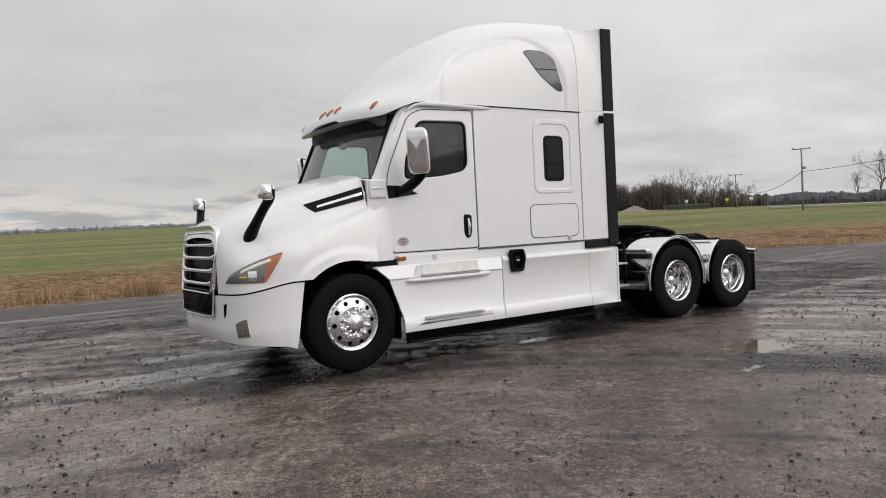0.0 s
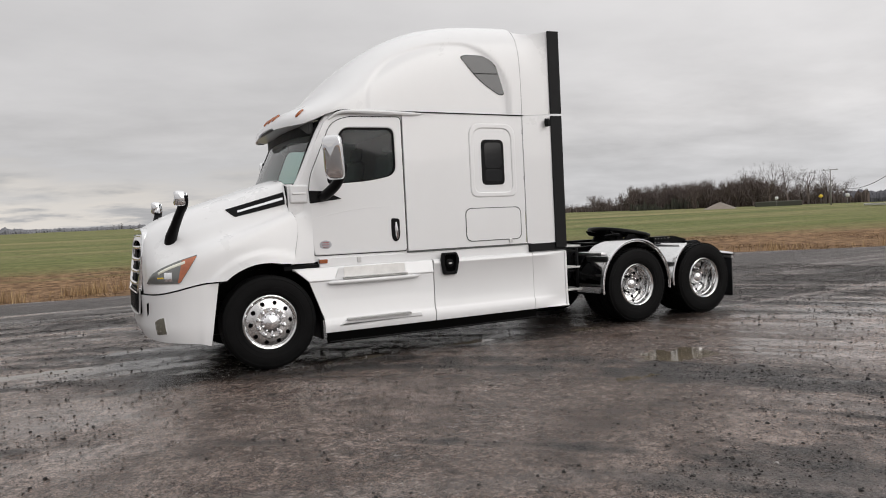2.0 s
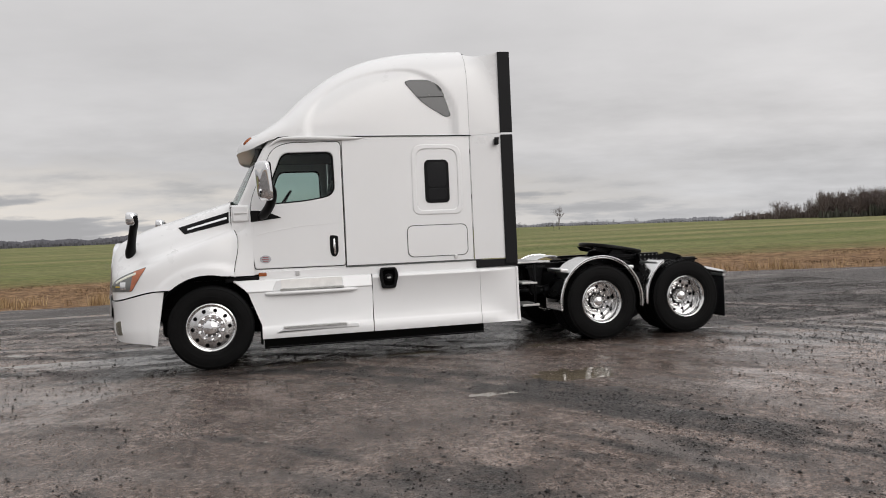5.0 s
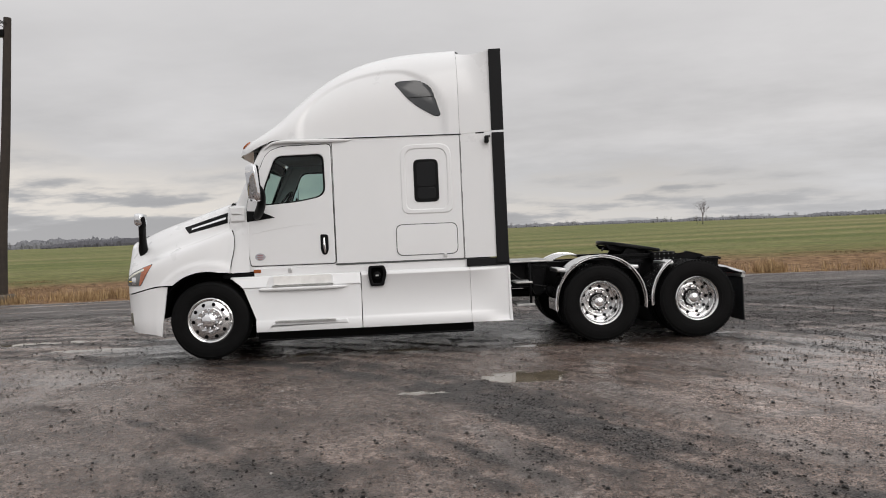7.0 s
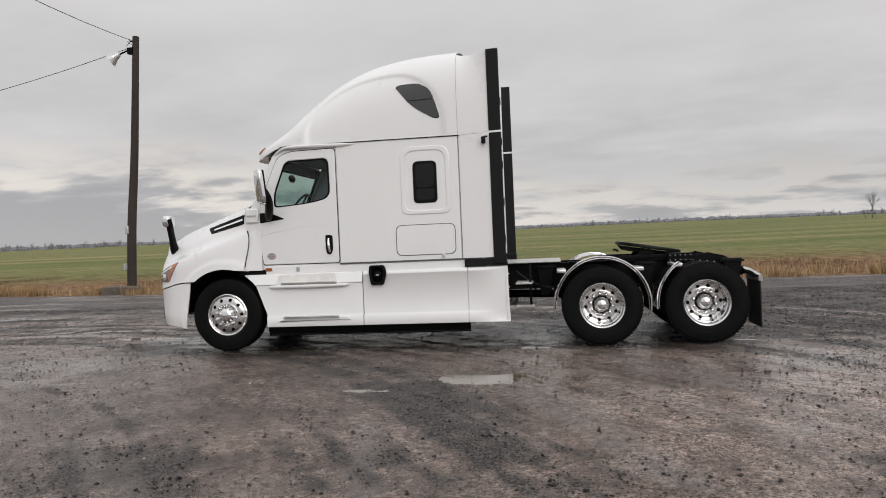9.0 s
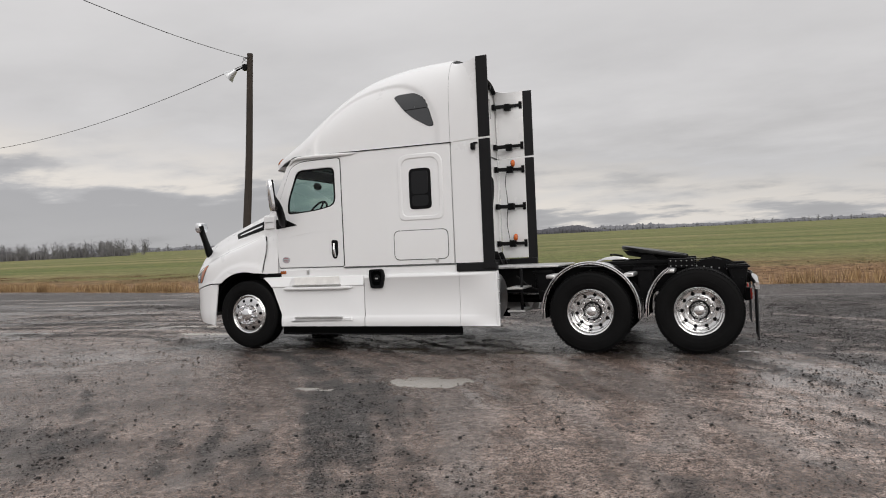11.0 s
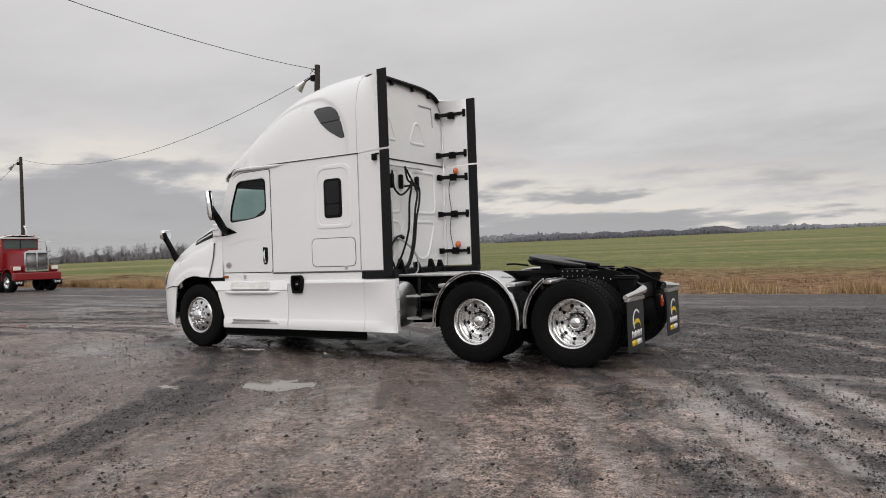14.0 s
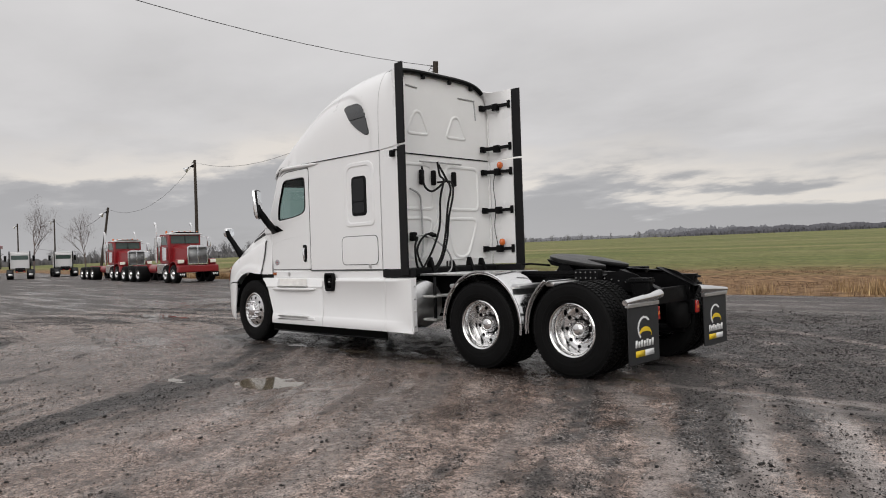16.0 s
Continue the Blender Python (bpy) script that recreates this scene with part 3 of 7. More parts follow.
    for s in (0, 1):
        sides = lambda bm: flipped(bm) if s else bm
        door = part("cab_door", sides(plate(door_line, 0.05, [win], 0.012, m=on_side(-1.143, **TAPER))), WHITE, truck, "white cab door, closed")
        # pressed crease across the door
        part("door_crease", sides(tube([(0.56, -1.128, 1.60), (0.85, -1.136, 1.655), (1.2, -1.150, 1.70), (1.62, -1.166, 1.715)], [0.002, 0.0035, 0.003, 0.001], 10, 5)), WHITE, door)
        part("window_seal", sides(plate(win, 0.03, [win_in], 0.006, m=on_side(-1.156, **TAPER))), PLASTIC, door, "black rubber window seal")
        gl = part("window_glass", sides(moved(pane(win_in), on_side(-1.152, **TAPER))), GLASS, door, "tinted side window")
        gl.visible_shadow = False
        h = part("door_handle", sides(plate(rounded([(1.475, 1.36), (1.50, 1.30), (1.55, 1.30), (1.578, 1.36), (1.578, 1.56), (1.475, 1.57)], 0.03), 0.03, bevel=0.008, m=on_side(-1.166, **TAPER))), PLASTIC, door, "black recessed door handle")
        part("handle_grip", sides(tube([(1.535, -1.18, 1.33), (1.53, -1.192, 1.38), (1.525, -1.195, 1.45), (1.525, -1.18, 1.52)], [0.012, 0.017, 0.017, 0.011], 8, 3)), CHROME, h, "chrome pull handle")
        em = part("door_emblem", sides(plate([(0.685 + 0.068 * math.cos(a * math.pi / 14), 1.305 + 0.048 * math.sin(a * math.pi / 14)) for a in range(28)], 0.006, bevel=0.001, m=on_side(-1.170, **TAPER))), EMBLEM, door, "small oval grey emblem")
        em_bm = bmesh.new()
        for i, w in enumerate((0.035, 0.04, 0.03)):
            merge(em_bm, plate(rect(0.685 - w, 0.685 + w, 1.325 - i * 0.025, 1.333 - i * 0.025), 0.003, m=on_side(-1.174, **TAPER)))
        part("emblem_print", sides(em_bm), RED_PRINT, em)
        # door mirror
        y = -1.49
        arm = tube([(0.66, -1.13, 1.83), (0.70, -1.21, 1.86), (0.765, -1.34, 1.95), (0.80, -1.44, 2.05), (0.80, -1.50, 2.13), (0.76, -1.50, 2.22)], [0.045, 0.056, 0.056, 0.052, 0.046, 0.03], 12, 5)
        merge(arm, plate(rounded([(0.53, 1.765), (0.90, 1.81), (0.86, 1.83), (0.70, 1.90), (0.53, 1.91)], 0.015), 0.05, bevel=0.006, m=on_side(-1.15, **TAPER)))
        arm_ob = part("door_mirror_arm", sides(arm), PLASTIC, truck, "black door mirror arm")

        def head_fn(u, v):
            a = 2 * math.pi * v
            ca, sa = math.cos(a), math.sin(a)
            k = math.sin(math.pi * min(u, 0.995)) ** 0.35 if u < 0.5 else 1.0 - 0.10 * max(0, u - 0.9) / 0.1
            ey = 0.115 * math.copysign(abs(ca) ** 0.42, ca) * k
            ez = 0.235 * math.copysign(abs(sa) ** 0.35, sa) * k
            x = 0.655 + 0.085 * u
            return (x - 0.02 * ez / 0.2, y + ey, 2.235 + ez)
        TOE = Matrix.Translation((0.70, y, 0)) @ Matrix.Rotation(radians(40), 4, "Z") @ Matrix.Translation((-0.70, -y, 0))
        part("door_mirror_shell", sides(moved(grid(head_fn, 16, 40, wrap_v=True), TOE)), CHROME, arm_ob, "chrome mirror shell")
        part("door_mirror_frame", sides(moved(plate(rounded(rect(-0.108, 0.108, -0.228, 0.228), 0.05), 0.02, bevel=0.004), TOE @ Matrix.Translation((0.745, y, 2.235)) @ across(0, -0.08))), PLASTIC, arm_ob)
        part("mirror_glass", sides(moved(plate(rounded(rect(-0.09, 0.09, -0.07, 0.21), 0.04), 0.006), TOE @ Matrix.Translation((0.757, y, 2.235)) @ across(0, -0.08))), MIRROR, arm_ob)
        part("wide_angle_glass", sides(moved(plate(rounded(rect(-0.09, 0.09, -0.21, -0.085), 0.04), 0.006), TOE @ Matrix.Translation((0.757, y, 2.235)) @ across(0, -0.08))), MIRROR, arm_ob)
        # cowl panel between hood and door
        def cowl_fn(u, v):
            z = 1.115 + v * 0.875
            low = min(1.0, max(0.0, (1.56 - z) / 0.45))
            low = low * low * (3 - 2 * low)
            x0 = hood_end(z) - 0.035
            x = x0 + (0.545 - x0) * u
            yh = -on_hood(min(x, 0.28), max(z, 1.14))[1] - 0.017 - 0.012 * (1 - low)
            yd = 1.130 + 0.016 * low - 0.03 * max(0, v - 0.75) / 0.25
            w = min(1.0, max(0.0, (u - 0.12) / 0.88)) ** 0.8
            return (x, -(yh + (yd - yh) * w), z)
        part("cowl_side", sides(thick(grid(cowl_fn, 10, 30), 0.012)), WHITE, truck, "white cowl panel")
        gap_zs = [2.035, 1.95, 1.86, 1.77, 1.70, 1.63, 1.56, 1.46, 1.36, 1.26, 1.17]
        part("hood_gap", sides(tube([Vector(on_hood(min(hood_end(z), 0.36), z, -0.006)) + Vector((0.004, 0, 0)) for z in gap_zs], [0.008, 0.010, 0.010, 0.009, 0.008, 0.007, 0.006, 0.005, 0.0045, 0.004, 0.004], 8, 2)), PLASTIC, truck)
        part("cowl_shelf", sides(moved(box(-0.10, 0.10, -0.03, 0.02, -0.10, 0.10, 0.02, 3), Matrix.Translation((0.415, -1.10, 1.875)) @ Matrix.Rotation(radians(-4), 4, "Z"))), WHITE, truck)
        part("cowl_grab", sides(box(0.34, 0.49, -1.141, -1.120, 1.872, 1.886, 0.004)), ALU_DULL, truck)
        part("marker_light", sides(box(0.595, 0.69, -1.165, -1.13, 1.10, 1.145, 0.008)), ORANGE, truck, "small amber side marker")

    # windshield in one bowed sheet
    def shield(u, v, grow=0.0, out=0.0):
        y = (-1 + 2 * u) * (1.03 + grow - 0.05 * v)
        bow = (0.17 - 0.05 * v) * (1 - (abs(y) / 1.06) ** 2.4)
        x = 0.42 + 0.31 * v - bow
        return (x - out, y, 1.975 + 0.03 * (1 - abs(2 * u - 1) ** 2) + 0.70 * v)
    ws = part("windshield", grid(shield, 28, 10), GLASS_FRONT, truck, "tinted bowed windshield")
    ws.visible_shadow = False
    part("windshield_seal", tube([Vector(shield(i / 30, 0, 0.01, 0.004)) for i in range(31)] + [Vector(shield(1, j / 8, 0.01, 0.004)) for j in range(1, 9)], 0.024, 6), PLASTIC, truck)
    part("windshield_seal", tube([Vector(shield(0, j / 8, 0.01, 0.004)) for j in range(9)], 0.024, 6), PLASTIC, truck)
    # black upper band of the windshield, under the visor
    part("windshield_band", thick(grid(lambda u, v: shield(u, 0.80 + 0.2 * v, 0.005, 0.006), 28, 3), 0.003), PLASTIC, truck)
    pod = bmesh.new()
    bmesh.ops.create_uvsphere(pod, u_segments=20, v_segments=12, radius=1, matrix=Matrix.Translation((0.60, 0.0, 2.47)) @ Matrix.Diagonal((0.035, 0.12, 0.06, 1)))
    part("sensor_pod", pod, INTERIOR, truck, "dark rounded pod behind the windshield")
    for s in (-1, 1):
        part("a_pillar", tube([(0.36, s * 1.06, 1.93), (0.44, s * 1.06, 2.02), (0.75, s * 1.045, 2.66), (0.93, s * 1.06, 2.79)], [0.034, 0.036, 0.04, 0.05], 10, 4), WHITE, truck)
        part("wiper", tube([(0.235, s * 0.10, 2.025), (0.245, s * 0.45, 2.04), (0.275, s * 0.75, 2.04)], 0.009, 6, 3), PLASTIC, truck)
    part("cowl_top", thick(grid(lambda u, v: (0.27 + (shield(u, 0)[0] + 0.03 - 0.27) * v if abs(2*u-1) > 2 else 0.28 + (shield(u, 0)[0] - 0.28) * v, (-1 + 2 * u) * 1.06, 2.03 - 0.06 * abs(2 * u - 1) ** 3 - 0.05 * v), 24, 4), 0.015), WHITE, truck)
    part("firewall", box(0.32, 0.35, -0.92, 0.92, 0.75, 1.90), PLASTIC, truck)
    part("cab_floor", box(0.33, 3.30, -1.10, 1.10, 1.10, 1.16), PLASTIC, truck)

    # interior seen through the glass
    dash = box(0.36, 0.78, -1.05, 1.05, 1.55, 1.98, 0.06, 3)
    dash = part("dashboard", dash, INTERIOR, truck, "dark dashboard")
    wheel_m = Matrix.Translation((0.92, -0.58, 2.0)) @ Matrix.Rotation(radians(-55), 4, "Y")
    sw = tube([(0.21 * math.cos(a * math.pi / 12), 0.21 * math.sin(a * math.pi / 12), 0) for a in range(24)], 0.016, 8, closed=True)
    tube([(-0.2, 0, 0), (0, 0, -0.02), (0.2, 0, 0)], 0.014, 6, bm=sw)
    tube([(0, 0, -0.02), (0, 0, -0.30)], 0.025, 8, bm=sw)
    part("steering_wheel", moved(sw, wheel_m), PLASTIC, truck, "black steering wheel")
    for y in (-0.58, 0.58):
        seat = part("seat", box(1.15, 1.66, y - 0.26, y + 0.26, 1.60, 1.78, 0.06, 3), SEAT, truck, "grey cab seat")
        back = moved(box(-0.07, 0.07, -0.25, 0.25, 0, 0.62, 0.05, 3), Matrix.Translation((1.62, y, 1.76)) @ Matrix.Rotation(radians(10), 4, "Y"))
        part("backrest", back, SEAT, seat)
        part("headrest", moved(box(-0.05, 0.05, -0.14, 0.14, 0.64, 0.82, 0.04, 3), Matrix.Translation((1.62, y, 1.76)) @ Matrix.Rotation(radians(10), 4, "Y")), SEAT, seat)
        part("pedestal", box(1.25, 1.55, y - 0.18, y + 0.18, 1.16, 1.60), INTERIOR, seat)
    part("sleeper_curtain", box(1.95, 1.99, -1.10, 1.10, 1.16, 2.80), INTERIOR, truck, "dark sleeper bulkhead")
    part("headliner", box(0.75, 1.97, -1.05, 1.05, 2.70, 2.74), INTERIOR, truck)
    part("sun_shade", box(0.62, 0.68, -0.95, 0.95, 2.56, 2.70, 0.02), INTERIOR, truck)

    # sleeper box
    swin = rounded(rect(2.735, 3.03, 1.945, 2.475), [0.06, 0.06, 0.07, 0.07])
    sleeper = part("sleeper_side", plate([(1.676, 1.178), (3.335, 1.178), (3.335, 2.792), (1.676, 2.792)], 0.04, [swin], 0.005, m=on_side(-1.145)), WHITE, truck)
    part("sleeper_side", flipped(plate([(1.676, 1.178), (3.335, 1.178), (3.335, 2.792), (1.676, 2.792)], 0.04, [swin], 0.005, m=on_side(-1.145))), WHITE, truck)
    for s in (0, 1):
        sides = lambda bm: flipped(bm) if s else bm
        raised = rounded(rect(2.55, 3.22, 1.78, 2.69), [0.11, 0.11, 0.17, 0.17], 7)
        part("window_surround", sides(plate(raised, 0.030, [ring(raised, 0.065)], 0.014, m=on_side(-1.161))), WHITE, truck, "pressed window surround")
        sw_ob = part("sleeper_window", sides(plate(ring(swin, -0.014), 0.02, bevel=0.006, m=on_side(-1.165))), PLASTIC, truck, "dark tinted sleeper window")
        part("upper_pane", sides(plate(rounded(rect(2.76, 3.005, 2.135, 2.45), 0.05), 0.006, bevel=0.002, m=on_side(-1.175))), GLASS_BLACK, sw_ob)
        part("lower_pane", sides(plate(rounded(rect(2.76, 3.005, 1.97, 2.122), 0.05), 0.006, bevel=0.002, m=on_side(-1.175))), GLASS_BLACK, sw_ob)
        hatch = rounded(rect(2.465, 3.26, 1.245, 1.645), 0.09, 7)
        part("hatch_gap", sides(plate(ring(hatch, -0.006), 0.01, [ring(hatch, 0.02)], m=on_side(-1.1645))), INTERIOR, truck)
        hob = part("luggage_hatch", sides(plate(hatch, 0.018, bevel=0.005, m=on_side(-1.161))), WHITE, truck, "white luggage hatch, closed")
        part("hatch_lock", sides(box(3.07, 3.115, -1.185, -1.16, 1.20, 1.25, 0.006)), ALU_DULL, hob)
        part("body_seam", sides(box(1.66, 3.36, -1.162, -1.14, 1.158, 1.176, 0.003)), INTERIOR, truck)
        part("body_sill", sides(box(0.60, 3.38, -1.15, -1.05, 1.055, 1.157, 0.008)), WHITE, truck)
        part("sill_latch", sides(box(1.04, 1.085, -1.165, -1.14, 1.085, 1.15, 0.006)), ALU_DULL, truck)

    # roof: rounded sections from the visor to the back of the sleeper
    shape = [
        # x, top, base, half width, power
        (0.37, 2.715, 2.675, 0.36, 2.4),
        (0.40, 2.785, 2.66, 0.68, 2.5),
        (0.46, 2.845, 2.655, 0.89, 2.6),
        (0.55, 2.895, 2.665, 1.02, 2.7),
        (0.67, 2.945, 2.71, 1.10, 2.7),
        (0.80, 3.03, 2.765, 1.135, 2.6),
        (0.95, 3.14, 2.797, 1.155, 2.7),
        (1.20, 3.385, 2.80, 1.165, 2.9),
        (1.60, 3.69, 2.80, 1.168, 3.2),
        (2.00, 3.88, 2.80, 1.168, 3.5),
        (2.40, 3.98, 2.80, 1.168, 3.7),
        (2.80, 4.02, 2.80, 1.168, 4.1),
        (3.345, 4.03, 2.80, 1.168, 4.7),
    ]

    def roof_at(x, v):
        top, lo, w, p = table(shape, x)
        a = math.pi * v
        c, s = math.cos(a), math.sin(a)
        y = -w * math.copysign(abs(c) ** (2 / p), c)
        z = lo + (top - lo) * abs(s) ** (2 / p)
        # pressed arch over the upper window: the panel inside it lies deeper
        if x > 1.0:
            e = ((x - 2.52) / 0.68) ** 2 if x > 2.52 else ((x - 2.52) / 1.3) ** 2
            inside = 1 - e - ((z - 2.9) / 0.80) ** 2
            k = min(1, max(0, inside * 7))
            y -= math.copysign(0.030 * k * k * (3 - 2 * k) * min(1.0, abs(y)), y)
        return Vector((x, y, z))

    def roof_fn(u, v):
        x = 0.37 + 2.975 * u ** 1.3
        k = v + 0.055 * math.sin(4 * math.pi * v) / 2
        return roof_at(x, k)
    part("roof_fairing", thick(grid(roof_fn, 96, 96), -0.02), WHITE, truck, "tall white raised roof fairing", angle=50)
    part("visor_underside", grid(lambda u, v: (0.38 + 0.32 * v, (-1 + 2 * u) * (table(shape, 0.38 + 0.32 * v)[2] - 0.03), 2.668 + 0.025 * v), 24, 10), WHITE, truck)
    seam = bmesh.new()
    tube([(0.86, -1.150, 2.775), (0.95, -1.165, 2.797), (1.3, -1.172, 2.80), (3.36, -1.172, 2.797)], 0.007, 6, 4, bm=seam)
    pair("roof_seam", seam, PLASTIC, truck)
    pair("rain_gutter", tube([(0.80, -1.12, 2.70), (0.93, -1.155, 2.775), (1.2, -1.176, 2.785), (1.75, -1.176, 2.775), (1.95, -1.168, 2.778)], [0.012, 0.02, 0.024, 0.024, 0.004], 8, 5), WHITE, truck)

    # marker lamps on the brow
    for y in (-0.92, -0.2, 0.0, 0.2, 0.92):
        x = 0.53 if abs(y) > 0.5 else 0.45
        t = 0.5 + math.copysign(0.0, y)
        lo, hi = 0.02, 0.98
        for _ in range(30):
            t = (lo + hi) / 2
            if roof_at(x, t).y < y:
                lo = t
            else:
                hi = t
        p = roof_at(x, t)
        lampm = Matrix.Translation(p + Vector((0, 0, 0.004))) @ Matrix.Rotation(radians(-42), 4, "Y") @ Matrix.Diagonal((0.068, 0.021, 0.02, 1))
        b = bmesh.new()
        bmesh.ops.create_uvsphere(b, u_segments=14, v_segments=8, radius=1, matrix=lampm)
        part("roof_marker", b, ORANGE, truck, "amber roof marker lamp")

    # upper windows
    tw = rounded([(2.525, 3.495), (2.59, 3.525), (2.85, 3.53), (3.0, 3.43), (3.11, 3.06), (3.03, 3.055), (2.74, 3.225)], [0.03, 0.04, 0.12, 0.16, 0.04, 0.05, 0.3], 6)

    def hug(bm, out):
        for v in bm.verts:
            off = v.co.y
            x, z = v.co.x, v.co.z
            lo, hi = 0.0, 0.5
            for _ in range(26):
                mid = (lo + hi) / 2
                if roof_at(x, mid).z < z:
                    lo = mid
                else:
                    hi = mid
            v.co.y = roof_at(x, lo).y - out + off
        return bm

    def dense(outline, inset, out, thickness):
        """A patch that follows the roof side, filled from its middle in rings."""
        ca, cb = sum(p[0] for p in outline) / len(outline), sum(p[1] for p in outline) / len(outline)
        n = len(outline)
        bm = grid(lambda u, v: (ca + (outline[round(v * n) % n][0] - ca) * (0.02 + 0.98 * u), 0, cb + (outline[round(v * n) % n][1] - cb) * (0.02 + 0.98 * u)), 8, n, wrap_v=True)
        return thick(hug(bm, out), thickness)
    pair("upper_window_frame", dense(ring(tw, -0.008), 0, 0.004, 0.008), PLASTIC, truck)
    ua, ub = pair("upper_window", dense(tw, 0, 0.010, 0.006), GLASS_DARK, truck, "dark tinted teardrop roof window")
    line = tube([hugp for hugp in [Vector((x, 0.0, z)) for x, z in ((2.68, 3.30), (2.85, 3.305), (3.02, 3.31))]], 0.004, 5)
    line = hug(line, 0.014)
    other = flipped(line)
    part("pane_joint", line, PLASTIC, ua), part("pane_joint", other, PLASTIC, ub)

    # side extenders behind the sleeper
    def roof_edge(v):
        return roof_at(3.345, v)
    v_top = 0.0
    for i in range(200):
        if roof_at(3.345, i / 400).y > -0.96:
            v_top = i / 400
            break

    def upper_ext(u, v, s=-1):
        a = roof_edge(v_top * v)
        b = Vector((3.775, -1.195, 2.825 + 1.06 * v))
        k = u ** 1.0
        p = a.lerp(b, k)
        if v > 0.5:
            p.z -= 0.035 * math.sin(math.pi * k ** 0.8) * ((v - 0.5) * 2) ** 2
        return (p.x, p.y, p.z)
    for s in (0, 1):
        sides = lambda bm: flipped(bm) if s else bm
        up_ext = part("upper_side_extender", sides(thick(grid(lambda u, v: upper_ext(u * 1.0 + 0.0, v), 10, 40), 0.018)), WHITE, truck)
        part("rubber_edge", sides(moved(box(-0.085, 0.075, -0.012, 0.012, 0, 1.058, 0.005), Matrix.Translation((3.845, -1.212, 2.828)) @ Matrix.Rotation(radians(-6), 4, "Z"))), BLACK_FLEX, up_ext, "black rubber trailing edge")
        low_ext = part("lower_side_extender", sides(thick(grid(lambda u, v: (3.352 + 0.423 * u, -1.160 - 0.037 * u, 1.178 + 1.618 * v), 6, 4), 0.018)), WHITE, truck)
        part("rubber_edge", sides(moved(box(-0.085, 0.075, -0.012, 0.012, 0, 1.70, 0.005), Matrix.Translation((3.845, -1.212, 1.10)) @ Matrix.Rotation(radians(-6), 4, "Z"))), BLACK_FLEX, low_ext, "black rubber trailing edge")
        part("lower_gap", sides(box(3.37, 3.93, -1.19, -1.10, 1.065, 1.165, 0.006)), BLACK_FLEX, low_ext)
        # bracket lamp near the extender
        lamp = part("work_lamp", sides(box(3.66, 3.715, -1.275, -1.20, 2.66, 2.75, 0.015)), PLASTIC, truck, "small black work lamp")
        part("lamp_stay", sides(box(3.68, 3.74, -1.21, -1.185, 2.745, 2.765)), PLASTIC, lamp)
        part("rear_seam", sides(tube([(3.348, -1.167, 1.18), (3.345, -1.169, 2.79)], 0.0016, 5)), SEAM, truck)
        part("roof_rear_seam", sides(tube([roof_edge(v_top * i / 20) + Vector((0, -0.001, 0.001)) for i in range(21)], 0.002, 5)), SEAM, truck)
        # folding brackets inside the extender
        for z, dz in ((3.62, 0.035), (2.97, 0.03), (2.61, 0.005), (2.01, 0.005), (1.41, 0.0)):
            br = bmesh.new()
            for k0, k1, h in ((0.0, 0.62, 0.030), (0.45, 1.0, 0.024)):
                p, q = Vector((3.35, -0.97, z)).lerp(Vector((3.755, -1.16, z + dz)), k0), Vector((3.35, -0.97, z)).lerp(Vector((3.755, -1.16, z + dz)), k1)
                d = q - p
                bar = box(0, d.length, -0.010 - h / 3, 0.010, -h, h, 0.004)
                merge(br, bar, Matrix.Translation(p) @ Matrix.Rotation(math.atan2(d.y, d.x), 4, "Z") @ Matrix.Rotation(-math.atan2(d.z, math.hypot(d.x, d.y)), 4, "Y"))
            box(3.50, 3.60, -1.115, -1.035, z - 0.055, z + 0.055, 0.010, bm=br)
            box(3.72, 3.77, -1.175, -1.145, z + dz - 0.06, z + dz + 0.06, 0.006, bm=br)
            box(3.325, 3.375, -1.03, -0.93, z - 0.045, z + 0.045, 0.006, bm=br)
            bmesh.ops.create_uvsphere(br, u_segments=8, v_segments=6, radius=0.02, matrix=Matrix.Translation((3.60, -1.06, z + 0.02)))
            part("extender_bracket", sides(br), STEEL_BLACK, truck, "black folding extender bracket")
        for z in (2.71, 1.51):
            disc = revolve([(0.001, 0.0), (0.052, 0.0), (0.055, 0.008), (0.055, 0.028), (0.046, 0.042), (0.030, 0.048), (0.001, 0.05)], 24)
            lamp_ob = part("amber_lamp", sides(moved(disc, Matrix.Translation((3.585, -1.075, z)) @ Matrix.Rotation(radians(-90), 4, "Z"))), AMBER, truck, "round amber lamp")
            part("lamp_base", sides(moved(revolve([(0.001, -0.012), (0.04, -0.012), (0.04, 0.002), (0.001, 0.002)], 16), Matrix.Translation((3.585, -1.075, z)) @ Matrix.Rotation(radians(-90), 4, "Z"))), PLASTIC, lamp_ob)
        part("extender_cable", sides(tube([(3.50, -1.10, 2.66), (3.47, -1.06, 2.4), (3.49, -1.08, 2.05), (3.47, -1.06, 1.75), (3.50, -1.09, 1.46)], 0.006, 5, 4)), HOSE, truck)

    # back wall
    arch = [(y, z) for y, z in [tuple(roof_at(3.30, i / 60))[1:] for i in range(0, 61)]]
    back = [(a * 0.985, 2.8 + (b - 2.8) * 0.985) for a, b in arch]
    part("upper_back_panel", plate([(a, b) for a, b in back[::-1]], 0.03, m=across(3.305)), WHITE_BACK, truck)
    part("lower_back_panel", plate(rect(-1.15, 1.15, 1.175, 2.795), 0.03, bevel=0.005, m=across(3.30)), WHITE_BACK, truck)
    part("back_seam", box(3.315, 3.328, -1.12, 1.12, 2.795, 2.81), PLASTIC, truck)
